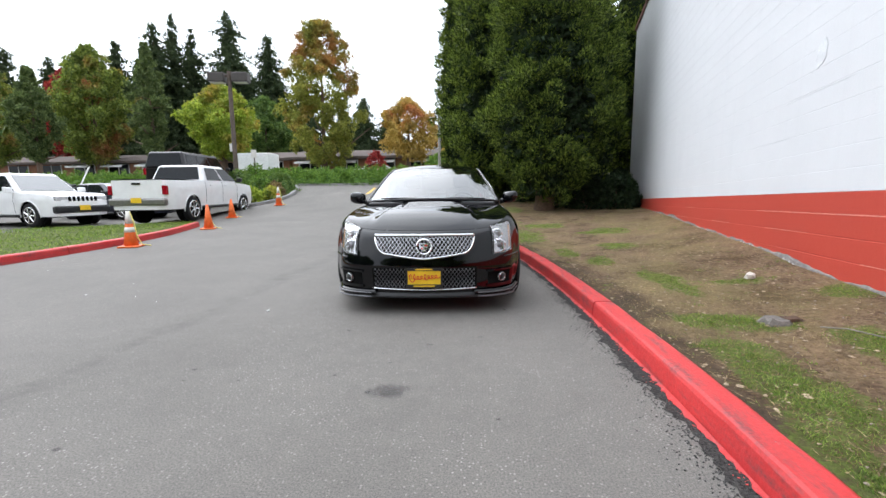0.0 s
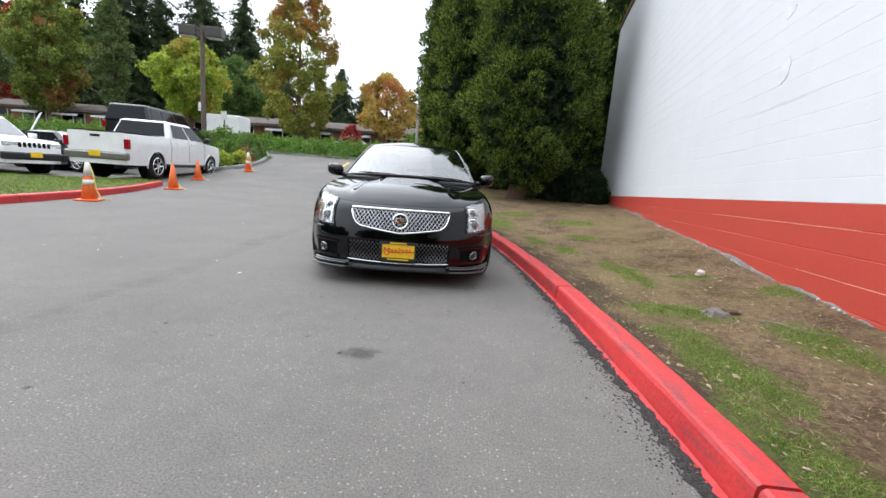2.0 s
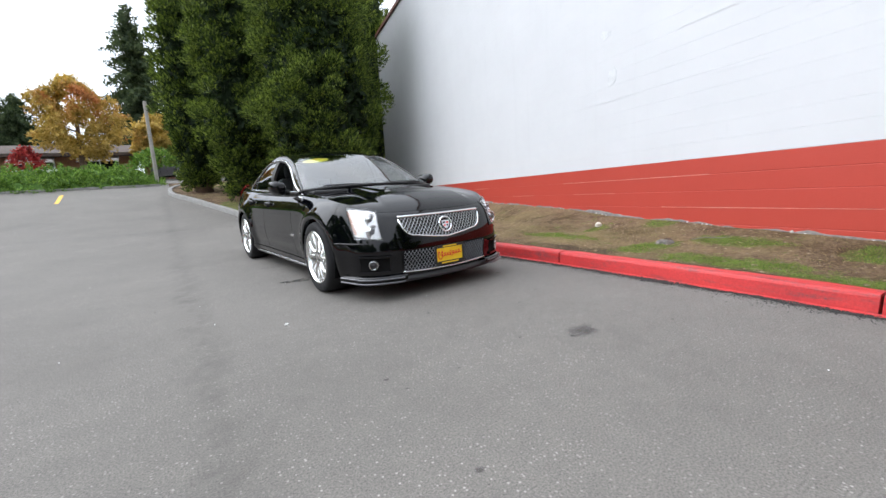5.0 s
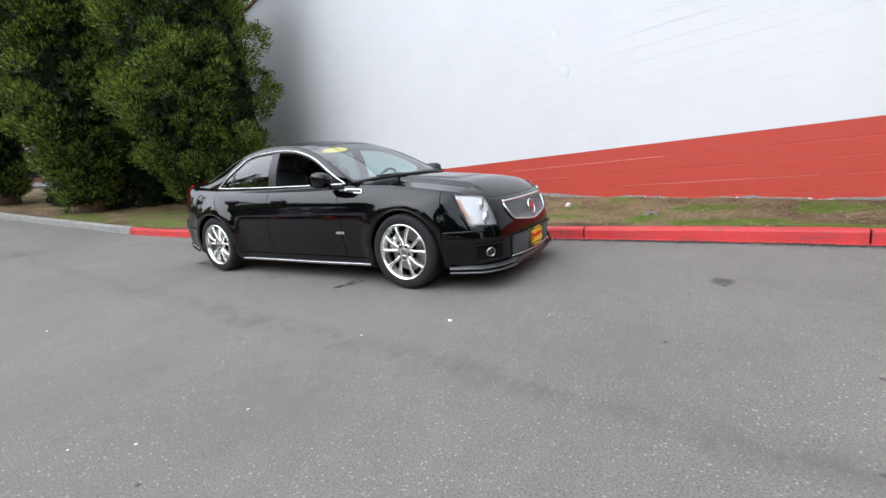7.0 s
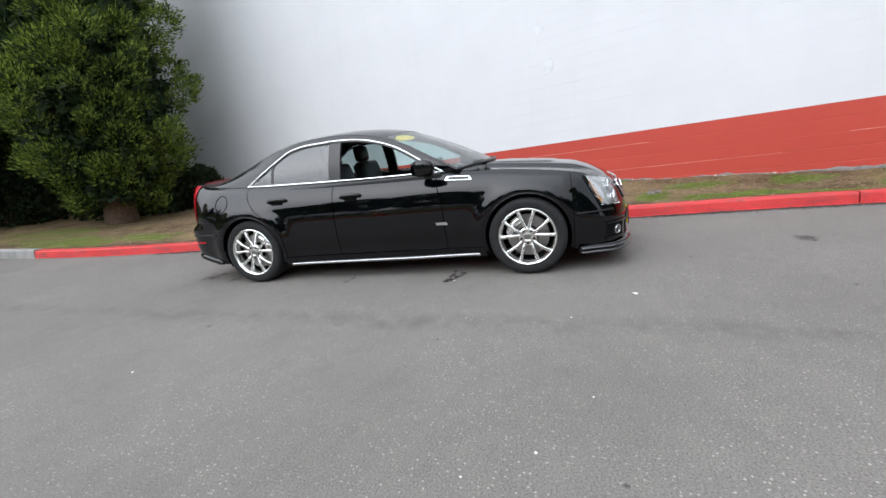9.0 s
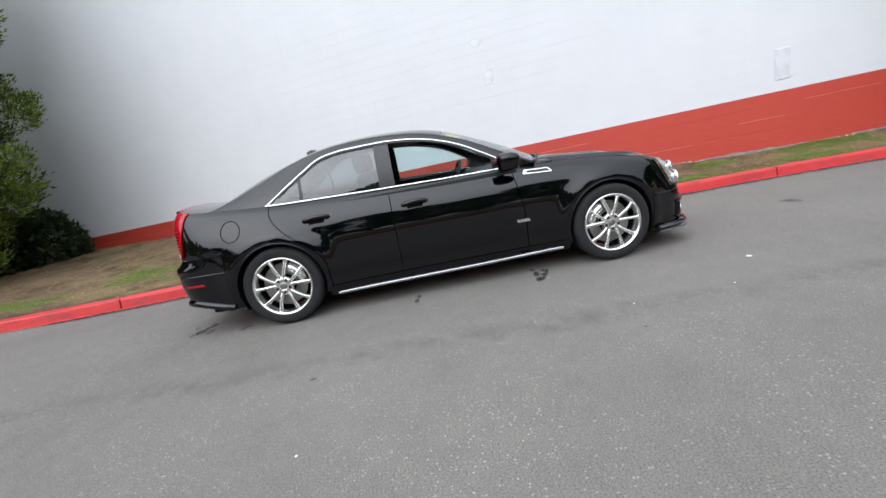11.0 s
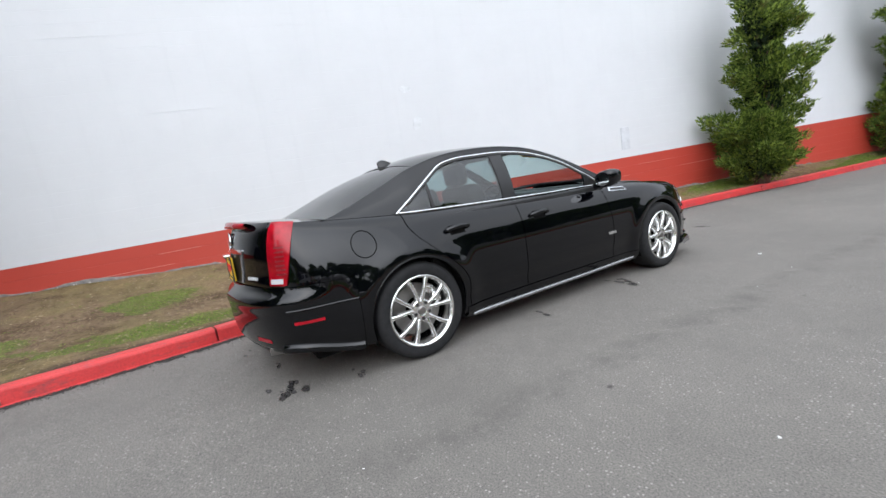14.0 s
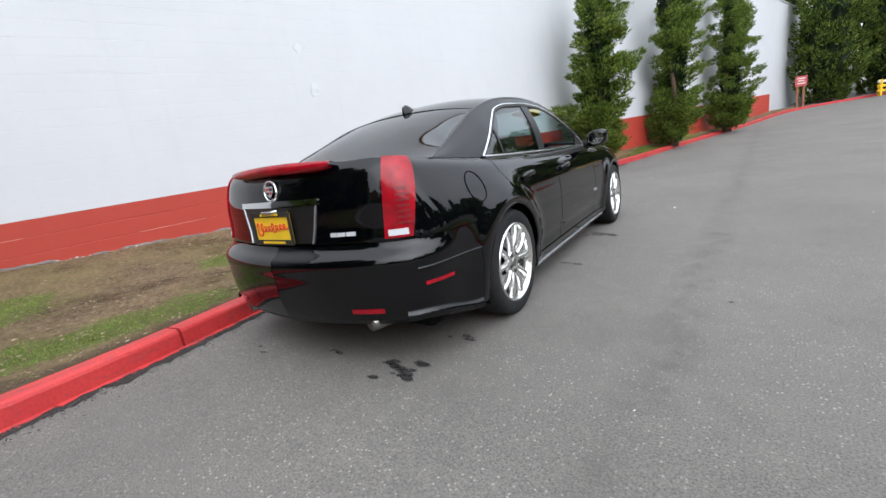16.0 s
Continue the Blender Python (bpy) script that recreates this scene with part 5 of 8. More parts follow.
    bm = tube([skin(U_front(abs(y)), lower(y), 1 if y > 0 else -1) + Vector((0.012, 0, 0)) for y in ys], 0.0085, 8)
    part("grille_surround", bm, CHROME, car, "chrome grille surround", True)
    crest(gx(0, 0.603) + 0.010, 0.603, 1, 0.066, car, -14)

    # lower grille
    l_low = lambda y: 0.225 + 0.012 * (abs(y) / 0.46) ** 2
    skin_panel("lower_grille_back", lambda a, b: (U_front(0.47 * (1 - a)), 0.222 + 0.198 * b), 20, 8, car, DEEP, 0.003, 0.001, both)
    bm = bmesh.new()
    mesh_bars(bm, 0.455, l_low, 0.415, 0.034, 0.0026, 0.008, 24)
    part("lower_grille_mesh", bm, plain("grey_wire", (0.15, 0.15, 0.16), 0.35, 0.9), car, "grey woven wire lower grille")
    ys = np.linspace(-0.47, 0.47, 41)
    part("lower_grille_trim", tube([skin(U_front(abs(y)), l_low(y) - 0.004, 1 if y > 0 else -1) + Vector((0.010, 0, 0)) for y in ys], 0.007, 6), CHROME, car, smooth=True)

    # headlamps and fog lamps
    for side, _ in SIDES:
        fun = quad_fun((U_front(0.62), 0.525), (U(2.055), 0.545), (U(1.935), 0.800), (U_front(0.66), 0.765))
        pan = skin_panel("headlamp", fun, 16, 16, car, BLACK_TRIM, 0.002, 0.01, (side,), label="tall clear headlamp")
        skin_panel("lamp_reflector", quad_fun((U_front(0.635), 0.540), (U(2.065), 0.560), (U(1.955), 0.788), (U_front(0.67), 0.755)), 10, 14, pan, REFLECTOR, 0.0045, 0.002, (side,), label="silver reflector")
        skin_panel("turn_lens", quad_fun((U(2.085), 0.575), (U(2.062), 0.575), (U(1.962), 0.765), (U(1.985), 0.765)), 6, 8, pan, AMBER, 0.0065, 0.003, (side,), label="amber turn lens")
        skin_panel("lamp_lens", fun, 16, 16, pan, LAMP_GLASS, 0.016, -0.011, (side,), label="clear lens", closed=True).visible_shadow = False
        for yy, zz, r in ((0.70, 0.600, 0.046), (0.715, 0.700, 0.036)):
            c = skin(U_front(yy), zz, side) + Vector((0.006, 0, 0))
            bm = tube([c, c + Vector((0.007, 0, 0)), c + Vector((0.0075, 0, 0)), c + Vector((0.001, 0, 0))], [r, r, r * 0.8, r * 0.72], 20)
            part("projector", bm, CHROME, pan, smooth=True)
            ring = [c + Vector((0.004, (r + 0.010) * math.cos(v), (r + 0.010) * math.sin(v))) for v in np.linspace(0, 2 * math.pi, 25)]
            part("bezel", tube(ring, 0.006, 6, None, False), CHROME, pan, "chrome bezel", True)
            part("bulb_lens", tube([c + Vector((0.003, 0, 0)), c + Vector((0.011, 0, 0)), c + Vector((0.016, 0, 0))], [r * 0.66, r * 0.55, r * 0.2], 18), DARK_LENS, pan, smooth=True)
        # fog lamp pocket
        skin_panel("fog_pocket", quad_fun((U_front(0.575), 0.255), (U_front(0.785), 0.265), (U_front(0.785), 0.385), (U_front(0.575), 0.375)), 10, 6, front, DEEP, 0.004, 0.002, (side,))
        for za, zb2 in ((0.375, 0.393), (0.235, 0.258)):
            skin_panel("pocket_frame", quad_fun((U_front(0.56), za), (U_front(0.79), za + 0.008), (U_front(0.79), zb2 + 0.008), (U_front(0.56), zb2)), 10, 3, front, PAINT, 0.018, 0.016, (side,))
        c = skin(U_front(0.70), 0.318, side)
        n = skin_normal(U_front(0.70), 0.318, side)
        q = n.to_track_quat("Z", "Y").to_matrix().to_4x4()
        bm = tube([(0, 0, 0.0), (0, 0, 0.016), (0, 0, 0.017), (0, 0, 0.006)], [0.043, 0.043, 0.034, 0.03], 20)
        bm.transform(Matrix.Translation(c) @ q)
        fog = part("fog_lamp", bm, BLACK_TRIM, front, "round fog lamp", True)
        bm = bmesh.new()
        bmesh.ops.create_uvsphere(bm, u_segments=16, v_segments=8, radius=0.03)
        bm.transform(Matrix.Translation(c + n * 0.006) @ q @ Matrix.Diagonal((1, 1, 0.35, 1)))
        part("fog_lens", bm, DARK_LENS, fog, smooth=True)
        bm = tube([(0.036 * math.cos(v), 0.036 * math.sin(v), 0.017) for v in np.linspace(0, 2 * math.pi, 25)], 0.0045, 6, None, False)
        bm.transform(Matrix.Translation(c) @ q)
        part("fog_ring", bm, CHROME, fog, "chrome ring", True)

    # underbody and cabin
    part("underbody", box_bm((-2.15, -0.74, 0.17), (2.02, 0.74, 0.24), 0.02), DEEP, car)
    part("engine_bay", box_bm((0.95, -0.5, 0.24), (2.0, 0.5, 0.66), 0.03), DEEP, car)
    part("boot_space", box_bm((-2.3, -0.52, 0.24), (-1.35, 0.52, 0.92), 0.03), DEEP, car)
    part("parcel_shelf", box_bm((-1.95, -0.66, 0.95), (-1.25, 0.66, 0.985), 0.01), LEATHER, car)
    part("dashboard", box_bm((0.42, -0.74, 0.62), (0.86, 0.74, 0.955), 0.05), LEATHER, car)
    part("console", box_bm((-0.35, -0.11, 0.3), (0.45, 0.11, 0.62), 0.03), LEATHER, car)
    part("headliner", box_bm((-0.75, -0.50, 1.345), (-0.02, 0.50, 1.355), 0.004), plain("grey_cloth", (0.10, 0.10, 0.10), 0.9), car)
    for side, _ in SIDES:
        part("door_card", box_bm((-1.25, 0.80 * side - 0.02, 0.3), (0.7, 0.80 * side + 0.02, 0.955), 0.015), LEATHER, car)

    def seat(y, x):
        cushion = part("front_seat", box_bm((x - 0.25, y - 0.25, 0.42), (x + 0.27, y + 0.25, 0.60), 0.06), LEATHER, car, "black leather seat", True)
        bm = box_bm((-0.08, -0.245, 0.0), (0.08, 0.245, 0.60), 0.06)
        bm.transform(Matrix.Translation((x - 0.26, y, 0.55)) @ Matrix.Rotation(radians(-14), 4, "Y"))
        part("seat_back", bm, LEATHER, cushion, smooth=True)
        bm = box_bm((-0.05, -0.135, 0.0), (0.05, 0.135, 0.19), 0.045)
        bm.transform(Matrix.Translation((x - 0.425, y, 1.135)) @ Matrix.Rotation(radians(-6), 4, "Y"))
        part("headrest", bm, LEATHER, cushion, smooth=True)

    for y in (0.37, -0.37):
        seat(y, -0.22)
    part("rear_bench", box_bm((-1.25, -0.62, 0.40), (-0.75, 0.62, 0.60), 0.06), LEATHER, car, "black leather bench", True)
    bm = box_bm((-0.08, -0.62, 0.0), (0.08, 0.62, 0.52), 0.05)
    bm.transform(Matrix.Translation((-1.22, 0, 0.52)) @ Matrix.Rotation(radians(-20), 4, "Y"))
    part("bench_back", bm, LEATHER, car, smooth=True)
    for y in (0.38, -0.38):
        part("rear_headrest", box_bm((-1.48, y - 0.13, 1.0), (-1.39, y + 0.13, 1.12), 0.035), LEATHER, car, smooth=True)
    # steering wheel on the left
    wheel_m = Matrix.Translation((0.28, 0.37, 0.90)) @ Matrix.Rotation(radians(-66), 4, "Y")
    bm = tube([(0.185 * math.cos(a), 0.185 * math.sin(a), 0) for a in np.linspace(0, 2 * math.pi, 37)], 0.016, 8, None, False)
    for a in (0, 2.2, -2.2):
        tube([(0, 0, -0.03), (0.18 * math.cos(a + math.pi), 0.18 * math.sin(a + math.pi), 0)], 0.018, 6, bm)
    bm.transform(wheel_m)
    part("steering_wheel", bm, LEATHER, car, smooth=True)
    part("rear_view_mirror", box_bm((0.10, -0.11, 1.30), (0.13, 0.11, 1.36), 0.012), BLACK_TRIM, car)

    # wheels
    def wheel(x, side, front_axle):
        w = Matrix.Translation((x, side * 0.80, 0.338)) @ Matrix.Diagonal((1, side, 1, 1))
        half_w = 0.133
        prof = [(0.246, -half_w + 0.012), (0.30, -half_w), (0.325, -half_w + 0.012), (0.337, -half_w + 0.038), (0.339, 0), (0.337, half_w - 0.038), (0.325, half_w - 0.010), (0.30, half_w), (0.262, half_w - 0.004), (0.246, half_w - 0.014)]

        def lathe(prof, seg, bm, close=False):
            rings = [[bm.verts.new((r * math.cos(a), y, r * math.sin(a))) for a in (2 * math.pi * k / seg for k in range(seg))] for r, y in prof]
            for a, b in zip(rings, rings[1:] + ([rings[0]] if close else [])):
                for k in range(seg):
                    bm.faces.new((a[k], a[(k + 1) % seg], b[(k + 1) % seg], b[k]))
            return bm

        def place(bm):
            bm.transform(w)
            bmesh.ops.recalc_face_normals(bm, faces=bm.faces)
            return bm

        tyre = part("wheel", place(lathe(prof, 64, bmesh.new(), True)), RUBBER, car, "black tyre on a polished ten-spoke rim", True)
        barrel = lathe([(0.252, half_w - 0.012), (0.248, half_w + 0.000), (0.240, half_w - 0.002), (0.232, half_w - 0.014), (0.222, half_w - 0.05), (0.218, -0.05), (0.235, -half_w + 0.012)], 64, bmesh.new())
        part("rim", place(barrel), ALLOY, tyre, smooth=True)
        for k in range(5):
            bm = bmesh.new()
            for pair in (-1, 1):
                a0 = 2 * math.pi * k / 5 + math.pi / 2
                sec = []
                for t in np.linspace(0, 1, 6):
                    r = 0.055 + (0.233 - 0.055) * t
                    a = a0 + pair * (0.20 + 0.11 * t)
                    wd = 0.0155 - 0.0035 * t + 0.008 * t**4
                    yy = half_w - 0.030 + 0.012 * math.sin(math.pi * t) + 0.008 * t
                    rad, tan = Vector((math.cos(a), 0, math.sin(a))), Vector((-math.sin(a), 0, math.cos(a)))
                    c = rad * r
                    sec.append([c + tan * wd * q + Vector((0, yy + dy, 0)) for q, dy in ((-1, -0.03), (-0.85, -0.002), (-0.5, 0.004), (0.5, 0.004), (0.85, -0.002), (1, -0.03))])
                grid_mesh(sec, 6, 6, False, None, bm)
            part("spoke", place(bm), ALLOY, tyre, smooth=True)
        hub = lathe([(0.0, half_w - 0.026), (0.034, half_w - 0.026), (0.040, half_w - 0.022), (0.074, half_w - 0.024), (0.080, half_w - 0.030), (0.082, half_w - 0.06)], 32, bmesh.new())
        bmesh.ops.remove_doubles(hub, verts=hub.verts, dist=1e-5)
        part("hub", place(hub), ALLOY, tyre, smooth=True)
        bm = lathe([(0.0, half_w - 0.020), (0.020, half_w - 0.019), (0.028, half_w - 0.021), (0.031, half_w - 0.027)], 24, bmesh.new())
        bmesh.ops.remove_doubles(bm, verts=bm.verts, dist=1e-5)
        part("centre_cap", place(bm), STEEL, tyre, "grey centre cap", True)
        for k in range(5):
            a = 2 * math.pi * k / 5 + math.pi / 2 + math.pi / 5
            bm = tube([(0.057 * math.cos(a), half_w - 0.036, 0.057 * math.sin(a)), (0.057 * math.cos(a), half_w - 0.0195, 0.057 * math.sin(a))], 0.0125, 10)
            part("lug_nut", place(bm), BLACK_TRIM, tyre)
        bm = lathe([(0.09, 0.035), (0.182, 0.035), (0.184, 0.03), (0.184, 0.006), (0.09, 0.006)], 48, bmesh.new(), True)
        part("brake_disc", place(bm), DISC, tyre)
        bm = bmesh.new()
        a1 = 2.5 if front_axle else 0.65
        sec = []
        for t in np.linspace(-0.5, 0.5, 9):
            a = a1 + t
            rad = Vector((math.cos(a), 0, math.sin(a)))
            sec.append([rad * r + Vector((0, y, 0)) for r, y in ((0.125, 0.02), (0.125, 0.072), (0.150, 0.082), (0.19, 0.074), (0.196, 0.02))])
        grid_mesh(sec, 9, 5, False, None, bm)
        part("brake_caliper", place(bm), ALLOY, tyre, "silver brake caliper", True)

    for x in (1.44, -1.44):
        for side in both:
            wheel(x, side, x > 0)
    car.matrix_world = pose(-0.65, 6.0, 0, 0, 0, -90 + 3.4)
    return car


sedan = build_sedan()


# ---- trees and shrubs ----
def trunk_bm(height, r0, r1, lean=0.0, limbs=6, spread=0.4, seed=1, first=0.3):
    rng = random.Random(seed)
    bm = bmesh.new()
    pts, rad = [], []
    for k in range(9):
        t = k / 8
        pts.append((lean * t + 0.05 * math.sin(3 * t + seed), 0.05 * math.cos(2.6 * t + seed), height * t))
        rad.append(r0 * (1 + 0.45 * math.exp(-t * 14)) * (1 - t) + r1 * t)
    tube(pts, rad, 10, bm)
    for k in range(limbs):
        t = first + (0.92 - first) * k / max(limbs - 1, 1)
        a = k * 2.4 + rng.random()
        ln = height * spread * (1.05 - t) * rng.uniform(0.8, 1.2)
        base = Vector((lean * t, 0, height * t))
        tip = base + Vector((math.cos(a) * ln, math.sin(a) * ln, ln * rng.uniform(0.25, 0.7)))
        mid = base.lerp(tip, 0.5) + Vector((0, 0, -0.06 * ln))
        rr = (r0 * (1 - t) + r1 * t) * 0.55
        tube([base, mid, tip], [rr, rr * 0.6, rr * 0.15], 6, bm)
    return bm


def set_tree(name, at, label, category, crown_me, bm, scale=1.0, group=""):
    top = empty(name, Matrix.Translation(at), label, category, group)
    part("trunk", bm, BARK, top, smooth=True)
    c = new("crown", crown_me)
    c.parent = top
    return top


def fir_crown(h, r, seed, bare=0.12, leaf=0.5, levels=34, material=None):
    rng = np.random.default_rng(seed)
    cs, ss = [], []
    for k in range(levels):
        t = bare + (1 - bare) * (k + rng.random() * 0.6) / levels
        rad = r * (1 - t) ** 0.55 * (0.55 + 0.7 * rng.random()) + 0.12
        arms = max(4, int(10 * (1 - t) + 4))
        for a in range(arms):
            ang = rng.random() * 2 * math.pi
            ln = rad * (0.55 + 0.5 * rng.random())
            m = max(2, int(ln / (leaf * 0.55)))
            for q in range(m):
                f = (q + 0.6) / m
                cs.append((math.cos(ang) * ln * f, math.sin(ang) * ln * f, h * t - 0.22 * ln * f * f + 0.1 * rng.normal()))
                ss.append(leaf * (0.8 + 0.5 * (1 - f)))
    return leaf_cloud("crown", cs, ss, material or FIR, 8, 0.8, 0.5, seed, 0.34)


def round_crown(h0, h1, r, seed, clumps, leaf, material, top_power=0.6, lumps=7, per=14):
    """A broad-leaved crown: lobes of leaves over the limbs' ends, uneven, with gaps between."""
    rng = np.random.default_rng(seed)
    cs, ss, lobes = [], [], []
    span_z = h1 - h0
    count = int(48 + span_z * 4.2)
    for k in range(count):
        t = (k + rng.random()) / count
        prof = (math.sin(math.pi * min(1, t * 0.93 + 0.07)) ** top_power) * (1 if t < 0.5 else (1 - (t - 0.5) * 0.25))
        a = k * 2.4 + rng.normal(0, 0.5)
        size = r * (0.15 + 0.13 * rng.random()) * (1.0 if t < 0.8 else 0.75)
        reach = max(0.0, r * prof * (0.55 + 0.55 * rng.random()) - size * 0.6)
        lobes.append((reach * math.cos(a), reach * math.sin(a), h0 + size * 0.4 + (span_z - size * 0.7) * t, size))
    each = max(8, clumps // count)
    for x, y, z, size in lobes:
        for q in range(each):
            d = rng.normal(0, 1, 3)
            d /= np.linalg.norm(d)
            d *= rng.random() ** 0.38 * size
            cs.append((x + d[0], y + d[1], z + d[2] * 0.85))
            ss.append(leaf * (0.8 + 0.5 * rng.random()))
    return leaf_cloud("crown", cs, ss, material, per, 1.25, 0.1, seed, 0.62)


def column_profile(t, taper):
    """Width of an upright conifer's crown from its foot (t 0) to its tip (t 1)."""
    return min(1.0, 0.50 + 2.1 * t) * (1 - max(0, t - 0.25) ** 1.5 * taper) * min(1.0, (1 - t) * 9 + 0.06)


def shell_leaves(name, pads, material, density, leaf, aspect, seed, up=0.35, depth=0.35):
    """Foliage pads (centre, half-axes out, across and up, outward direction) covered with small blades on their outer shell."""
    rg = np.random.default_rng(seed)
    cs, ds, ss = [], [], []
    for c, (la, lb, lc), out in pads:
        out = np.asarray(out, float)
        side = np.array([-out[1], out[0], 0.0])
        side /= np.linalg.norm(side) + 1e-9
        top = np.cross(out, side)
        top = top if top[2] > 0 else -top
        n = max(12, int(density * (la * lb + lb * lc + la * lc) * 4.2))
        d = rg.normal(0, 1, (n, 3))
        d /= np.linalg.norm(d, axis=1)[:, None]
        k = d @ out + 0.6 * d[:, 2] > rg.uniform(-1.0, 0.15, n)
        d = d[k]
        q = rg.uniform(1 - depth, 1.08, len(d)) * (1 + 0.16 * np.sin(d[:, 0] * 7 + seed) * np.sin(d[:, 2] * 6))
        local = (d @ out)[:, None] * out * la + (d @ side)[:, None] * side * lb + (d @ top)[:, None] * top * lc
        cs.append(np.asarray(c) + local * q[:, None])
        ds.append(d * 0.9 + out * 0.35 + np.array([0, 0, up]))
        ss.append(leaf * rg.uniform(0.65, 1.35, len(d)))
    return leaf_cloud(name, np.concatenate(cs), np.concatenate(ss), material, 1, 0.2, -0.1, seed, aspect, np.concatenate(ds))


def column_crown(h0, h1, r, seed, leaf, material, lobe=0.42, density=190, taper=0.75, aspect=0.42):
    """A dense upright conifer: rounded lobes of sprays heaped over one another, with dark gaps between them."""
    rg = np.random.default_rng(seed)
    pads = []
    ht = h1 - h0
    count = int(2 * math.pi * r * 0.8 * ht / (lobe * 1.46) ** 2)
    for k in range(count):
        t = (k + rg.uniform(-0.5, 0.5)) / count
        t = min(max(t, 0.0), 1.0)
        a = k * 2.39996 + rg.normal(0, 0.25)
        size = lobe * rg.choice([0.7, 0.9, 1.0, 1.15, 1.35]) * rg.uniform(0.9, 1.1) * (1.0 if t < 0.8 else 0.75)
        bulge = 1 + 0.20 * noise.noise((math.cos(a) * 1.6, math.sin(a) * 1.6, t * ht * 0.55 + seed * 9)) + rg.uniform(-0.30, 0.10)
        rr = max(0.05, r * column_profile(t, taper) * bulge - size * 0.55)
        out = np.array([math.cos(a), math.sin(a), 0.42])
        out /= np.linalg.norm(out)
        c = np.array([math.cos(a) * rr, math.sin(a) * rr, h0 + ht * t + rg.normal(0, 0.1)])
        pads.append((c, (size * 1.0, size * rg.uniform(0.75, 1.05), size * rg.uniform(0.55, 0.75)), out))
    return shell_leaves("crown", pads, material, density, leaf, aspect, seed)


def shade_leaves(h0, h1, r, seed, count, taper=0.75):
    """Inner sprays coloured near black, painting the shade behind the lobes."""
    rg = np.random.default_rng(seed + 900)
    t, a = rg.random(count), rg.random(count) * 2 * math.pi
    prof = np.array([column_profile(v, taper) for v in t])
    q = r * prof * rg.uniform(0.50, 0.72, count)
    return leaf_cloud("shade_sprays", np.stack([np.cos(a) * q, np.sin(a) * q, h0 + (h1 - h0) * t], 1), 0.24, SHRUB_AND_SHADE_LEAF, 2, 0.5, 0.0, seed, 0.55)


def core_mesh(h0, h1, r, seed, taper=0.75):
    """The closed inside of a crown: a ragged core behind the sprays, near black for shade, that stops light."""
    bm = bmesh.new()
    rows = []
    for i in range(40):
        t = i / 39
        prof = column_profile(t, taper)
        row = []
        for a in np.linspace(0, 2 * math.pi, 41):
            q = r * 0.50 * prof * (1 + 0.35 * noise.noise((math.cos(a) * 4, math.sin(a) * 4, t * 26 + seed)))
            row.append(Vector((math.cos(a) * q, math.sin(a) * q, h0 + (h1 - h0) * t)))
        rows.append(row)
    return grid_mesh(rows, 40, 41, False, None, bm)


for i, (x, y, h, r, lobe, leaf) in enumerate([(2.15, 15.12, 9.8, 2.2, 0.50, 0.090), (0.15, 18.3, 11.5, 1.5, 0.33, 0.12), (-1.05, 22.3, 11.0, 1.35, 0.33, 0.13), (4.75, 19.4, 9.0, 1.25, 0.38, 0.16), (6.6, 20.4, 10.0, 1.4, 0.4, 0.17), (2.6, 19.7, 10.6, 1.65, 0.38, 0.15), (1.5, 23.6, 10.2, 1.6, 0.40, 0.17)]):
    z = ground_z(x, y) + 0.12
    low = 0.55 if i == 0 else 0.30
    t = set_tree("cypress_tree", (x, y, z - 0.1), "tall dense dark green conifer with rounded sprays" if i == 0 else "tall dense dark green columnar cypress", "tree", column_crown(low, h, r, 11 + i, leaf, CYPRESS, lobe, (430, 220, 190, 110, 100, 120, 100)[i]), trunk_bm(h * 0.9, 0.27 if i == 0 else 0.26, 0.04, 0, 7, 0.10, i, 0.10), group="cypresses beside the wall")
    # dark core and sprays paint the shade seen between the lobes
    part("shade_core", core_mesh(low + 0.35, h * 0.97, r, i), SHRUB_AND_SHADE_LEAF, t)
    sprays = new("shade_sprays", shade_leaves(low + 0.1, h * 0.97, r, i, 9000 if i == 0 else 4000))
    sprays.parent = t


def shrub(at, h, r, seed, material, leaf, clumps, label, name="shrub", category="shrub", group=""):
    rng = np.random.default_rng(seed)
    cs, ss = [], []
    for _ in range(clumps):
        a, t = rng.random() * 6.283, rng.random()
        rr = r * math.sqrt(max(0, 1 - (t * 1.0) ** 2)) * (0.7 + 0.3 * rng.random()) * (1 + 0.2 * noise.noise((math.cos(a) * 2, math.sin(a) * 2, seed)))
        cs.append((rr * math.cos(a), rr * math.sin(a), h * t))
        ss.append(leaf * (0.8 + 0.4 * rng.random()))
    top = empty(name, Matrix.Translation(at), label, category, group)
    c = new("foliage", leaf_cloud("foliage", cs, ss, material, 12, 1.1, 0.0, seed, 0.55))
    c.parent = top
    part("stem", trunk_bm(h * 0.7, 0.04, 0.01, 0, 6, 0.6, seed, 0.1), BARK, top)
    return top


for i, (x, y, h, r) in enumerate([(3.6, 15.7, 1.25, 0.8), (4.55, 15.0, 1.15, 0.75), (3.05, 16.6, 1.5, 0.9), (5.0, 16.4, 1.3, 0.6), (1.6, 18.6, 1.5, 0.9), (3.0, 18.3, 1.6, 1.0), (0.6, 20.6, 1.3, 0.9), (2.4, 20.4, 1.6, 1.1), (4.2, 18.6, 1.5, 0.9)]):
    shrub((x, y, bank_z(x, y) - 0.05), h, r, 40 + i, SHRUB_AND_SHADE_LEAF, 0.12, 420, "dark low evergreen shrub at the wall's corner", group="shrubs at the wall")


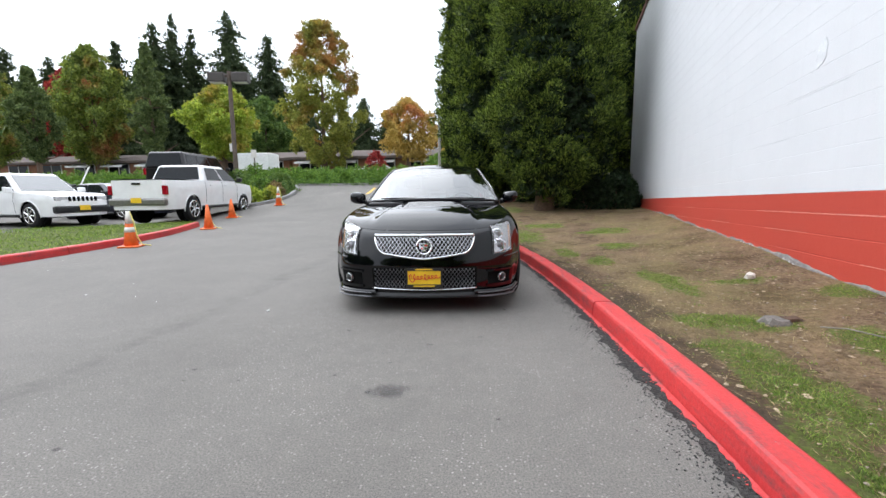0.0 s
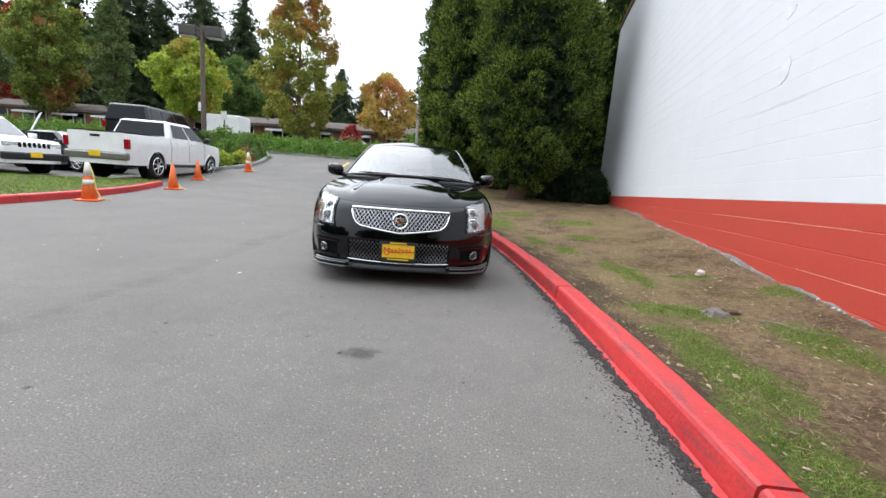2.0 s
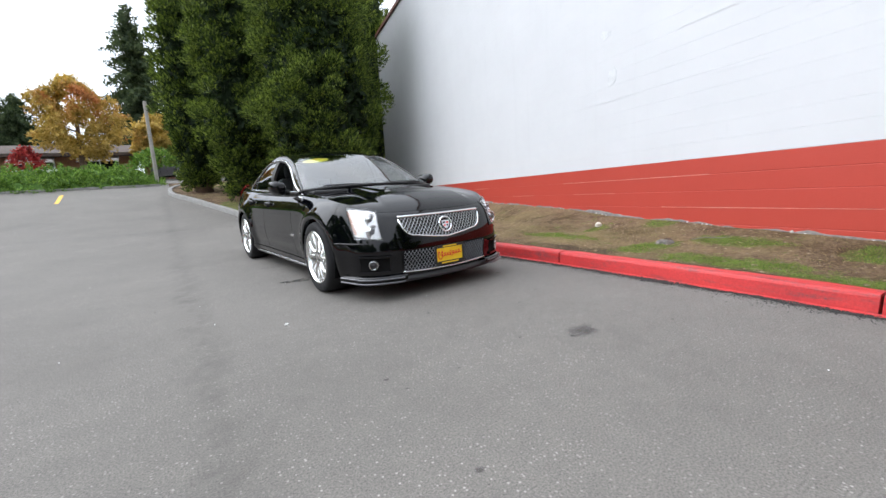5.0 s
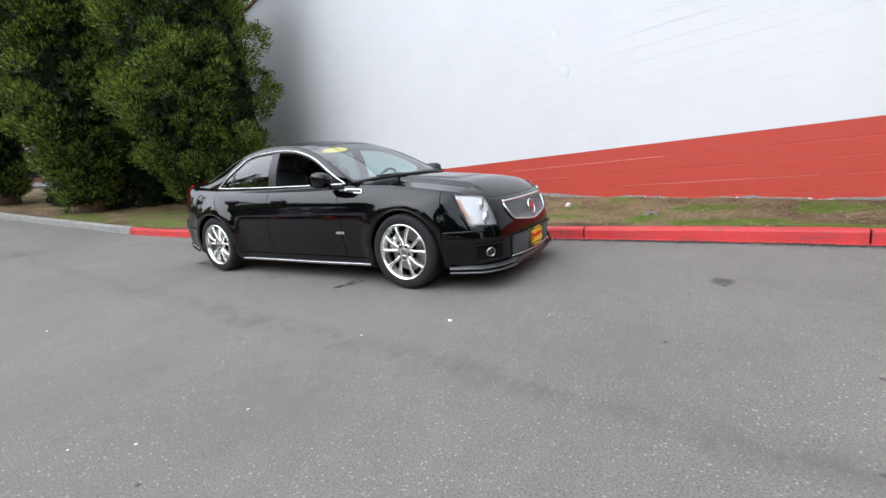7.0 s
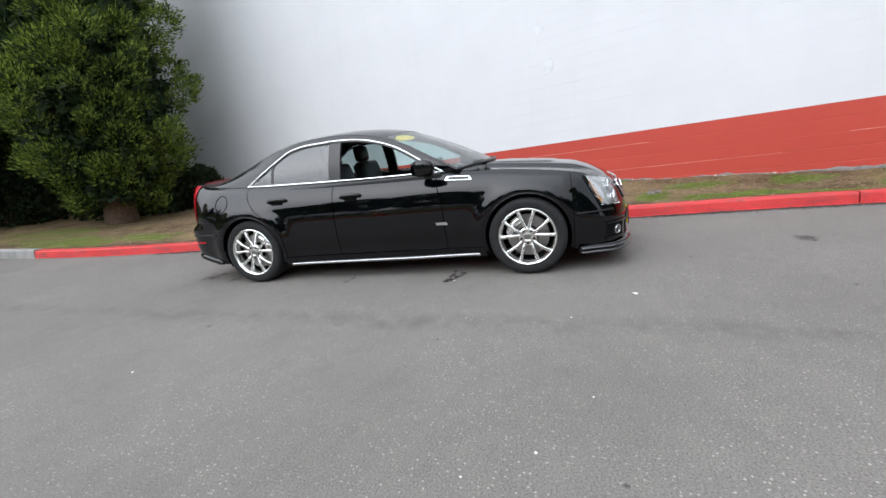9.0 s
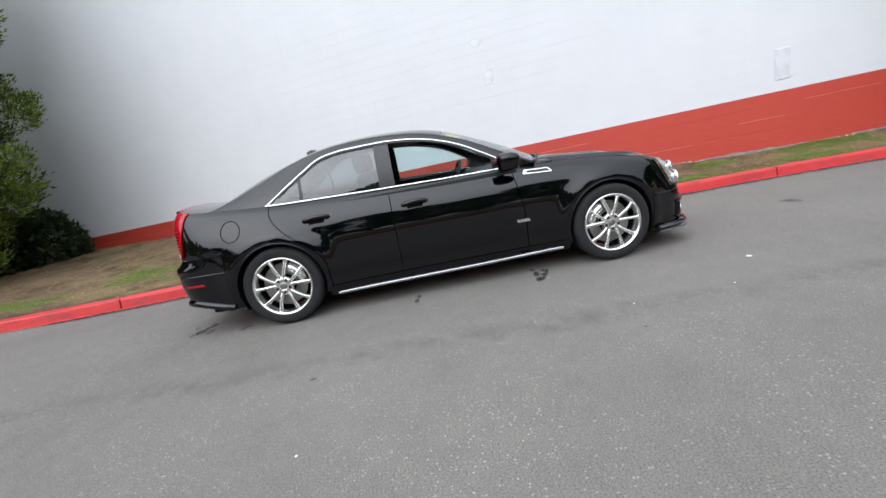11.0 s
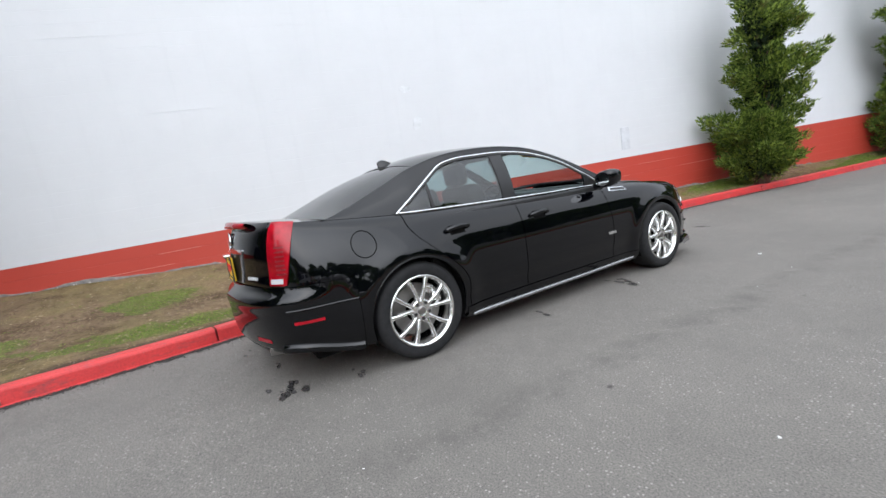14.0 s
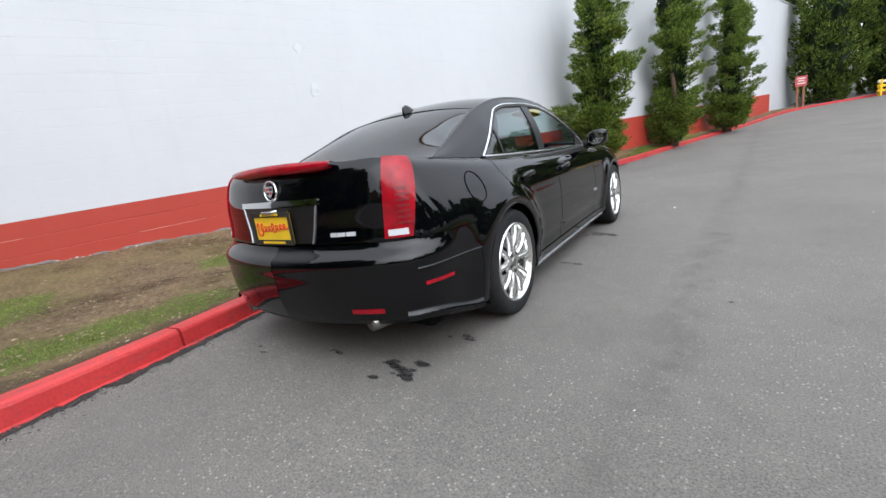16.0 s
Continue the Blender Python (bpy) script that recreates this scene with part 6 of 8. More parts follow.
def juniper(at, h, r, seed, lean, leaders, gap):
    """A twisted wind-swept juniper: leaders that fork and lean, with flat tufted pads swept outwards and up and wall showing between."""
    rg = np.random.default_rng(seed)
    pads, inner = [], []
    wood = bmesh.new()
    for q, (dx, dy, top) in enumerate(leaders):
        stem = []
        for k in range(9):
            t = k / 8
            w = 0.10 * math.sin(t * 5 + seed + q * 2)
            stem.append(Vector((lean[0] * t + dx * t**1.5 + w, lean[1] * t + dy * t**1.5 + 0.08 * math.cos(t * 4 + q), h * top * t)))
        tube(stem, [0.13 * (1 - 0.85 * k / 8) * (1 if q == 0 else 0.7) + 0.008 for k in range(9)], 8, wood)
        n = int((120 if q == 0 else 70) * h * top / 4)
        for k in range(n):
            t = ((k + rg.random()) / n) ** 1.05
            if q and t < 0.42:
                continue
            z = 0.28 + (h * top - 0.3) * t
            i0 = min(int(t * 8), 7)
            foot = stem[i0].lerp(stem[i0 + 1], t * 8 - i0)
            a = k * 2.4 + rg.normal(0, 0.5)
            for _ in range(16):
                b, u = rg.random() * 2 * math.pi, r * (0.44 - 0.30 * t) * rg.random() ** 0.5 * (1 if q == 0 else 0.6)
                inner.append((foot.x + math.cos(b) * u, foot.y + math.sin(b) * u, z + rg.normal(0, 0.05)))
            wide = r * min(1.0, 0.55 + 1.8 * t) * (1.0 - 0.42 * t - 0.34 * t**4) * (1 if q == 0 else 0.66)
            if noise.noise((math.cos(a) * 1.1, math.sin(a) * 1.1, z * 1.9 + seed)) < gap - 0.3 * (t < 0.25):
                continue
            reach = wide * rg.uniform(0.35, 1.0) * (1.25 if rg.random() < 0.10 else 1)
            rise = rg.uniform(0.05, 0.42)
            out = np.array([math.cos(a), math.sin(a), rise])
            out /= np.linalg.norm(out)
            ln = (0.50 - 0.18 * t) * rg.uniform(0.7, 1.3)
            c = np.array([foot.x + math.cos(a) * (reach - ln * 0.35), foot.y + math.sin(a) * (reach - ln * 0.35), z + rise * reach * 0.4])
            pads.append((c, (ln, ln * rg.uniform(0.6, 0.85), ln * rg.uniform(0.36, 0.58)), out))
            if rg.random() < 0.7:
                pads.append((c + out * ln * 0.75 + np.array([0, 0, 0.10 * rg.random()]), (ln * 0.55, ln * 0.36, ln * 0.26), out))
            if k % 3 == 0:
                tube([foot, foot.lerp(Vector(c), 0.5) + Vector((0, 0, -0.03)), Vector(c)], [0.028, 0.02, 0.01], 5, wood)
    top = empty("juniper_tree", Matrix.Translation(at), "shaggy wind-swept green juniper against the white wall", "tree", "junipers along the wall")
    part("trunk", wood, BARK, top, smooth=True)
    crown = new("crown", shell_leaves("crown", pads, JUNIPER, 640, 0.080, 0.40, seed, 0.30, 0.35))
    crown.parent = top
    # near-black leaves round the stems paint the juniper's inner shade
    sprays = new("shade_sprays", leaf_cloud("shade_sprays", np.array(inner), 0.17, SHRUB_AND_SHADE_LEAF, 2, 0.5, 0.0, seed, 0.5))
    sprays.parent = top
    return top


for i, (x, y, h, r, lean, leaders, gap) in enumerate([
    (0.85, -2.75, 5.2, 0.88, (-0.12, 0.15), [(0.0, 0.0, 1.0), (-0.15, 0.75, 0.78)], 0.02),
    (-0.1, -8.6, 6.0, 0.92, (-0.1, 0.35), [(0.0, -0.25, 1.0), (0.1, 1.7, 0.98), (-0.2, -1.2, 0.80)], 0.10),
    (-1.35, -14.6, 6.8, 1.05, (-0.1, 0.1), [(0.0, 0.0, 1.0), (-0.4, -1.8, 0.72), (0.1, 1.4, 0.85)], 0.10),
]):
    juniper((x, y, bank_z(x, y) - 0.05), h, r, 70 + i, lean, leaders, gap)

# conifers at the end of the wall
for i, (x, y, h, r) in enumerate([(-6.0, -31.5, 11, 2.1), (-9.2, -34.5, 13, 2.4), (-13.5, -38, 13, 2.6), (-3.5, -37.5, 12, 2.2)]):
    t = set_tree("clipped_conifer", (x, y, ground_z(x, y) - 0.1), "broad dark green conifer at the drive's end", "tree", column_crown(0.15, h, r, 90 + i, 0.24, CYPRESS, 0.5, 60), trunk_bm(h * 0.8, 0.25, 0.05, 0, 3, 0.1, i))
    # shade inside the crown is put into this core's dark colour
    part("shade_core", core_mesh(0.3, h * 0.96, r, i + 20), SHRUB_AND_SHADE_LEAF, t)

# firs on the skyline
FIRS = [(-80, 68, 25.3, 3.2), (-72.4, 68.7, 23.6, 3.2), (-56.7, 65, 24.5, 2.6), (-50.9, 65.7, 27, 3.4), (-49.3, 67.8, 29, 2.8), (-48.4, 71, 28, 2.6), (-42.2, 71.5, 30.5, 4.4), (-38, 76.8, 28.5, 4.2), (-24.2, 88.2, 19.5, 3.0), (-20, 93.6, 17.6, 4.0), (-29.8, 92.7, 18, 4), (-64, 70, 22, 3.5), (-89, 70, 24, 4), (-3.2, 58, 20.5, 2.7), (-34, 82, 21, 4), (-60.5, 74, 24, 3.6), (-45, 80, 25, 4)] + [(-92 + 4.6 * k, 76 + 3 * math.sin(k * 2.1), 19.5 + 2.5 * math.sin(k * 1.7), 3.4) for k in range(13)]
for i, (x, y, top, r) in enumerate(FIRS):
    z = ground_z(x, y) - 0.2
    set_tree("fir_tree", (x, y, z), "tall dark fir on the skyline", "tree", fir_crown(top - z, r * 2.15, 200 + i, 0.14 if i != 13 else 0.2, 0.62, 44), trunk_bm((top - z) * 0.97, 0.4, 0.03, 0, 0, 0.1, i), group="firs on the skyline")

BROAD = [
    ("columnar_tree", -40.7, 36.5, 12.3, 2.5, COLUMNAR, "narrow dark green upright street tree", 1.1, 0.16),
    ("columnar_tree", -33.0, 41.2, 15.5, 2.4, COLUMNAR, "narrow dark green upright street tree", 1.1, 0.13),
    ("maple_tree", -44.0, 46.3, 17.2, 5.0, MAPLE, "green maple turning rusty red at the top", 0.6, 0.12),
    ("maple_tree", -50.5, 40.5, 14.6, 4.5, MAPLE, "green maple turning yellow and red", 0.6, 0.12),
    ("maple_tree", -56.0, 55.0, 17.5, 3.6, CRIMSON, "dark red maple behind the shops", 0.6, 0.1),
    ("golden_tree", -18.9, 30.5, 8.6, 3.3, GOLD, "small tree with lime green and orange leaves", 0.55, 0.22),
    ("sweetgum_tree", -16.2, 43.7, 17.8, 4.9, GUM, "tall oval tree half green, half orange", 0.42, 0.06),
    ("orange_tree", -7.1, 41.5, 9.6, 3.7, ORANGE, "small tree with thin orange and red leaves", 0.5, 0.18),
    ("green_tree", -29.5, 57.5, 13.6, 4.9, GREEN, "round grey-green tree behind the shops", 0.6, 0.1),
    ("orange_tree", 1.5, 44.0, 11.5, 3.0, CRIMSON, "crimson-topped tree behind the street", 0.5, 0.15),
    ("orange_tree", -2.2, 46.0, 7.8, 2.6, ORANGE, "small orange and yellow tree", 0.5, 0.2),
]
for i, (nm, x, y, top, r, mat, label, pw, bare) in enumerate(BROAD):
    z = ground_z(x, y) - 0.15
    h = top - z
    set_tree(nm, (x, y, z), label, "tree", round_crown(h * bare + 0.6, h, r * 0.82, 300 + i, int((1000 + r * 480) * (0.6 if nm == "orange_tree" else 1.5 if nm == "sweetgum_tree" else 1.15)), 0.21 if y < 45 else 0.28, mat, pw, 8, 13), trunk_bm(h * 0.9, 0.20 + 0.02 * r, 0.03, 0, 10, 0.32, 30 + i, bare + 0.1))
shrub((-9.75, 39.3, ground_z(-9.7, 39.3)), 2.4, 1.1, 61, CRIMSON, 0.25, 160, "low red shrub beside the shops")

IVY_BED = plain("shaded_ivy", (0.07, 0.135, 0.028), 0.9, 0, 0.4, 6, 0, 0.9, 12, 0.1)


# ivy bank along the street and the bed beside the car park
def bank_mesh(name, ridge, half, height, label, clumps, seed, material=HEDGE):
    """A long low mound under leaves."""
    rng = np.random.default_rng(seed)
    line = spline(ridge, 0.5)
    rows = []
    for k, p in enumerate(line):
        d = (line[min(k + 1, len(line) - 1)] - line[max(k - 1, 0)]).normalized()
        nrm = Vector((d.y, -d.x, 0))
        e = min(1, min(k, len(line) - 1 - k) / 3)
        rows.append([Vector((p.x + nrm.x * q * half, p.y + nrm.y * q * half, ground_z(p.x + nrm.x * q * half, p.y + nrm.y * q * half) - 0.1 + (0.1 + height * math.sqrt(max(0, 1 - q * q))) * (0.15 + 0.85 * e) * (1 + 0.18 * noise.noise((p.x, p.y, q))))) for q in np.linspace(-1, 1, 13)])
    ob = part(name, grid_mesh(rows, len(rows), 13, False), IVY_BED, None)
    bmv = [v.co.copy() for v in ob.data.vertices]
    cs = [bmv[int(rng.integers(len(bmv)))] + Vector(rng.normal(0, 0.22, 3)) * 1.0 for _ in range(clumps)]
    leaves = new("leaves", leaf_cloud("leaves", [tuple(c) for c in cs], 0.11, material, 26, 1.6, -0.2, seed, 0.7))
    leaves.parent = ob
    return tagged(ob, label, "hedge")


bank_mesh("ivy_bank", [(-2.9, 28.3), (-5, 28.2), (-8.6, 28.0), (-12, 28.2), (-16, 28.5)], 2.2, 0.55, "bright green ivy bank along the street", 3600, 5)
bank_mesh("ivy_bank", [(-17, 28.6), (-24, 27.5), (-32, 27), (-44, 27)], 2.4, 0.5, "bright green ivy bank behind the car park", 3000, 6)
bank_mesh("planted_bed", [(-11.6, 19.6), (-11.8, 22), (-12.6, 24.6), (-14, 26.4)], 1.5, 0.45, "mixed low planting inside a round kerb", 520, 7, GREEN)
for i, (x, y, h, r, mat, lab) in enumerate([(-10.9, 19.4, 0.65, 0.6, GOLD, "low yellow-green shrub in the bed"), (-11.3, 20.9, 0.95, 0.75, HEDGE, "bright green rounded shrub in the bed"), (-10.6, 21.2, 0.6, 0.5, STRAW, "dry brown low shrub in the bed"), (-12.6, 21.6, 1.2, 0.9, GREEN, "dark green rounded shrub in the bed"), (-11.3, 23.2, 0.9, 0.8, GREEN, "dark green rounded shrub in the bed"), (-13.2, 24.2, 1.3, 0.8, HEDGE, "bright green rounded shrub in the bed"), (-10.3, 20.2, 0.5, 0.4, GOLD, "low yellow-green shrub in the bed")]):
    shrub((x, y, ground_z(x, y) + 0.12), h, r, 500 + i, mat, 0.14, 130, lab, group="shrubs in the bed")
shrub((-2.6, 29.3, ground_z(-2.6, 29.3) + 0.9), 0.95, 1.3, 512, HEDGE, 0.16, 220, "rounded green bush on the bank")
BED_KERB = spline([(-10.9, 18.0), (-9.9, 18.7), (-9.7, 20.2), (-9.95, 22.0), (-10.7, 24.3), (-12.2, 26.0), (-16, 26.6), (-24, 25.6)], 0.3)
kerb_chain("bare concrete kerb round the planted bed", BED_KERB[::-1], 0.17, 0.15, CONCRETE, list(range(8, len(BED_KERB) - 1, 8)))
STREET_KERB = spline([(-2.6, 25.9), (-5, 25.85), (-8.6, 25.75), (-12, 25.9)], 0.5)
kerb_chain("pale concrete kerb below the ivy bank", STREET_KERB[::-1], 0.16, 0.08, CONCRETE, list(range(4, len(STREET_KERB) - 1, 4)))

# ---- lawn strip beside the car park ----
LAWN_KERB = spline([(-9.6, -24), (-8.4, -8), (-7.75, 2), (-7.55, 5.9), (-7.68, 8.1), (-8.0, 10.2), (-8.55, 12.2)], 0.4)
kerb_chain("red painted concrete kerb beside the lawn strip", LAWN_KERB[::-1], 0.16, 0.14, RED_KERB, list(range(6, len(LAWN_KERB) - 1, 7)))
lk_y = [p.y for p in LAWN_KERB]
lk_x = [p.x for p in LAWN_KERB]


def lawn_edge(y):
    return float(np.interp(y, [-24, 8.2, 9.6, 11.0, 12.0, 12.6], [-15.5, -15.2, -14.6, -12.6, -9.9, -8.75]))


LAWN = plain("lawn_turf", (0.085, 0.105, 0.03), 0.95, 0, 0.45, 5, 0, 0.6, 60, 0.1)
lv, lf = [], []
ly = np.linspace(-24, 12.35, 90)
for y in ly:
    a, b = lawn_edge(y), float(np.interp(y, lk_y, lk_x)) - 0.10
    for i in range(10):
        x = a + (b - a) * i / 9
        lv.append((x, y, ground_z(x, y) + 0.02 + 0.10 * min(1, 3 * i / 9) + 0.03 * noise.noise((x, y, 0))))
for j in range(len(ly) - 1):
    for i in range(9):
        lf.append((j * 10 + i, j * 10 + i + 1, (j + 1) * 10 + i + 1, (j + 1) * 10 + i))
tagged(mesh_object("lawn", lv, lf, LAWN, True), "mown green lawn strip with brown tufts", "lawn", kind="structure")


def blades(name, pts, height, width, material, seed, label, lean=0.5):
    """Single grass blades, one mesh of stuff."""
    rng = np.random.default_rng(seed)
    p = np.asarray(pts, float)
    k = len(p)
    a = rng.random(k) * 6.283
    h = height * (0.5 + rng.random(k))
    d = np.stack([np.cos(a), np.sin(a), np.zeros(k)], 1)
    off = rng.normal(0, lean, (k, 3)) * h[:, None]
    off[:, 2] = h
    v = np.empty((k, 3, 3))
    w = width * (0.6 + 0.8 * rng.random(k))
    v[:, 0], v[:, 1], v[:, 2] = p - d * w[:, None], p + d * w[:, None], p + off
    me = bpy.data.meshes.new(name)
    me.vertices.add(k * 3)
    me.vertices.foreach_set("co", v.reshape(-1))
    me.loops.add(k * 3)
    me.loops.foreach_set("vertex_index", np.arange(k * 3))
    me.polygons.add(k)
    me.polygons.foreach_set("loop_start", np.arange(0, k * 3, 3))
    me.polygons.foreach_set("loop_total", np.full(k, 3))
    me.materials.append(material)
    me.update()
    me.validate()
    return tagged(new(name, me), label, "grass", kind="stuff")


rng = np.random.default_rng(8)
pts = []
while len(pts) < 26000:
    y = rng.uniform(-2, 12.3)
    a, b = lawn_edge(y), float(np.interp(y, lk_y, lk_x)) - 0.12
    x = rng.uniform(max(a, -14.5), b)
    pts.append((x, y, ground_z(x, y) + 0.10))
blades("lawn_grass", pts, 0.055, 0.010, GRASS, 9, "short green lawn grass")

# ---- thin grass, straw and stones on the soil bank ----
green_pts, straw_pts, stones = [], [], []
while len(green_pts) < 190000:
    y = rng.uniform(-8, 14) if rng.random() < 0.9 else rng.uniform(-20, 22)
    k, w = kerb_at(y) + 0.22, wall_x(y) - 0.05
    if y > 16.5:
        w = 4
    x = rng.uniform(k, max(w, k + 0.1))
    if green_share(x, y) + 0.5 * noise.noise((x * 9, y * 9, 2)) > 0.02 + 0.60 * rng.random():
        green_pts.append((x, y, bank_z(x, y) - 0.004))
while len(straw_pts) < 95000:
    y = rng.uniform(-10, 20)
    k, w = kerb_at(y) + 0.2, wall_x(y) - 0.02
    x = rng.uniform(k, min(max(w, k + 0.1), 5.5))
    straw_pts.append((x, y, bank_z(x, y) + 0.002))
blades("bank_grass", green_pts, 0.015, 0.0020, GRASS, 21, "thin short grass growing in patches on the soil", 0.7)
blades("bank_straw", straw_pts, 0.009, 0.0026, STRAW, 22, "dry needles and straw lying on the soil", 3.0)


def pebble_field(name, spots, material, label, flat=0.6):
    bm = bmesh.new()
    bmesh.ops.create_icosphere(bm, subdivisions=1, radius=1)
    ball, tris = [v.co.copy() for v in bm.verts], [tuple(v.index for v in f.verts) for f in bm.faces]
    bm.free()
    rg = random.Random(len(spots))
    pv, pf = [], []
    for x, y, z, s in spots:
        m = Matrix.Translation((x, y, z)) @ Matrix.Rotation(rg.random() * 6, 4, "Z") @ Matrix.Diagonal((s, s * rg.uniform(0.5, 0.9), s * flat, 1))
        b = len(pv)
        pv += [m @ (v + Vector((rg.uniform(-1, 1), rg.uniform(-1, 1), rg.uniform(-1, 1))) * 0.22) for v in ball]
        pf += [(i + b, j + b, k + b) for i, j, k in tris]
    return tagged(mesh_object(name, pv, pf, material), label, "stones", kind="stuff")


spots = []
for _ in range(420):
    y = rng.uniform(-3, 13)
    x = rng.uniform(kerb_at(y) + 0.22, wall_x(y) - 0.05)
    spots.append((x, y, bank_z(x, y) + 0.002, rng.uniform(0.003, 0.011)))
pebble_field("bank_pebbles", spots, plain("soil_stone", (0.27, 0.22, 0.17), 0.95, 0, 0.35, 30), "small brown stones scattered on the soil")
litter = []
for _ in range(2200):
    y = rng.uniform(-4, 13)
    x = rng.uniform(kerb_at(y) + 0.2, wall_x(y) - 0.05)
    if noise.noise((x * 1.5, y * 1.5, 8)) > -0.2:
        litter.append((x, y, bank_z(x, y) + 0.004, rng.uniform(0.006, 0.020)))
pebble_field("leaf_litter", litter, plain("dry_litter", (0.34, 0.26, 0.17), 0.95, 0, 0.6, 25), "dry curled leaves and wood chips on the soil", 0.22)
# broken footing along the wall's base
spots = []
for s in np.arange(-6, 13, 0.07):
    if noise.noise((s * 1.7, 3, 1)) > 0.12:
        p = wall_point(s + rng.normal(0, 0.03), 0.012)
        spots.append((p.x, p.y, bank_z(p.x, p.y) + rng.uniform(-0.01, 0.008), rng.uniform(0.008, 0.026)))
pebble_field("footing_rubble", spots, plain("pale_mortar", (0.42, 0.40, 0.37), 0.95, 0, 0.2, 15), "crumbled pale mortar along the wall's foot", 0.8)
# crumbling asphalt edge against the kerb
spots = []
flakes = []
for _ in range(9000):
    y = rng.uniform(-2.5, 4.5) if rng.random() < 0.7 else rng.uniform(4.5, 10.5)
    x = kerb_at(y) - abs(rng.normal(0, 0.085 + 0.03 * noise.noise((y * 2, 1, 1)))) - 0.012
    spots.append((x, y, ground_z(x, y) + 0.002, rng.uniform(0.002, 0.0065)))
for _ in range(2600):
    y = rng.uniform(-3, 10.5)
    x = kerb_at(y) - abs(rng.normal(0, 0.020)) - 0.012
    if noise.noise((y * 2.5, 0, 0)) > -0.15:
        flakes.append((x, y, ground_z(x, y) + 0.004, rng.uniform(0.002, 0.007)))
pebble_field("paint_flakes", flakes, plain("red_flake", (0.55, 0.05, 0.04), 0.7, 0, 0.2, 30), "red paint splashed on the gutter's crumbs", 0.25)
ys_g = np.arange(-4, 11.0, 0.035)
gv2, gf2 = [], []
for y in ys_g:
    w = 0.105 + 0.05 * noise.noise((y * 1.3, 0, 2)) + 0.05 * noise.noise((y * 7, 0, 4)) + 0.045 * noise.noise((y * 24, 0, 4)) + 0.03 * noise.noise((y * 55, 0, 4))
    for q in (0.0, 0.5, 1.0):
        x = kerb_at(y) + 0.01 - (w + 0.01) * q
        gv2.append((x, y, ground_z(x, y) + 0.004 + 0.004 * noise.noise((x * 40, y * 40, 0)) * (q < 0.9)))
for i in range(len(ys_g) - 1):
    for j in range(2):
        gf2.append((i * 3 + j, i * 3 + 3 + j, i * 3 + 4 + j, i * 3 + 1 + j))
tagged(mesh_object("gutter_edge", gv2, [f[::-1] for f in gf2], plain("crumbled_asphalt", (0.040, 0.039, 0.037), 0.95, 0, 0.95, 110, 0, 1.0, 90, 0.2)), "dark crumbling asphalt along the foot of the kerb", "gutter", kind="structure")
pebble_field("gutter_grit", spots, plain("dark_grit", (0.05, 0.049, 0.047), 0.95, 0, 0.7, 90), "dark grit along the foot of the kerb", 0.5)

gp_v, gp_f = [], []
ys_p = np.arange(-6, 12.5, 0.025)
for y in ys_p:
    w = 0.022 + 0.022 * noise.noise((y * 2.1, 4, 2)) + 0.026 * noise.noise((y * 13, 4, 4)) + 0.024 * noise.noise((y * 31, 2, 4))
    w = max(w, 0.002)
    for q in (0.0, 0.5, 1.0):
        x = kerb_at(y) - 0.014 - w * q
        gp_v.append((x, y, ground_z(x, y) + 0.013 + 0.003 * noise.noise((x * 60, y * 60, 0)) - 0.006 * q))
for i in range(len(ys_p) - 1):
    for j in range(2):
        gp_f.append((i * 3 + 1 + j, i * 3 + 4 + j, i * 3 + 3 + j, i * 3 + j))
tagged(mesh_object("gutter_paint", gp_v, gp_f, RED_KERB), "red paint sprayed over the gutter's crumbling edge", "gutter", kind="structure")

# stump, pale rock and a dry stick on the bank
st = empty("tree_stump", Matrix.Translation((2.08, 3.13, bank_z(2.08, 3.13))), "low grey weathered stump of a cut shrub", "stump")
bm = bmesh.new()
bmesh.ops.create_cone(bm, cap_ends=True, segments=14, radius1=0.115, radius2=0.075, depth=0.05, matrix=Matrix.Translation((0, 0, 0.014)))
for v in bm.verts:
    v.co += Vector((v.co.x, v.co.y, 0)) * 0.35 * noise.noise((v.co.x * 20, v.co.y * 20, 1)) + Vector((0, 0, 0.02 * noise.noise((v.co.x * 30, v.co.y * 30, 5))))
part("stump_wood", bm, plain("weathered_wood", (0.145, 0.13, 0.115), 0.95, 0, 0.4, 30, 0, 0.8, 50), st)
part("root", tube([(0.05, 0.02, 0.02), (0.16, 0.05, 0.02), (0.24, 0.03, -0.01)], [0.035, 0.025, 0.01], 7), BARK, st)
rk = pebble_field("rock", [(2.70, 4.5, bank_z(2.7, 4.5) + 0.02, 0.06)], plain("pale_rock", (0.58, 0.53, 0.47), 0.9), "pale rounded rock lying on the soil", 0.7)
rk["kind"], rk["category"] = "", "rock"
del rk["kind"]
z = bank_z(2.35, 2.75) + 0.02
tagged(part("dry_stick", tube([(2.2, 2.90, z), (2.31, 2.83, z + 0.012), (2.42, 2.70, z + 0.004), (2.5, 2.64, z + 0.012)], [0.0045, 0.0045, 0.004, 0.002], 7), plain("grey_twig", (0.23, 0.21, 0.18), 0.9), None), "pale grey dry stick lying on the soil", "stick")

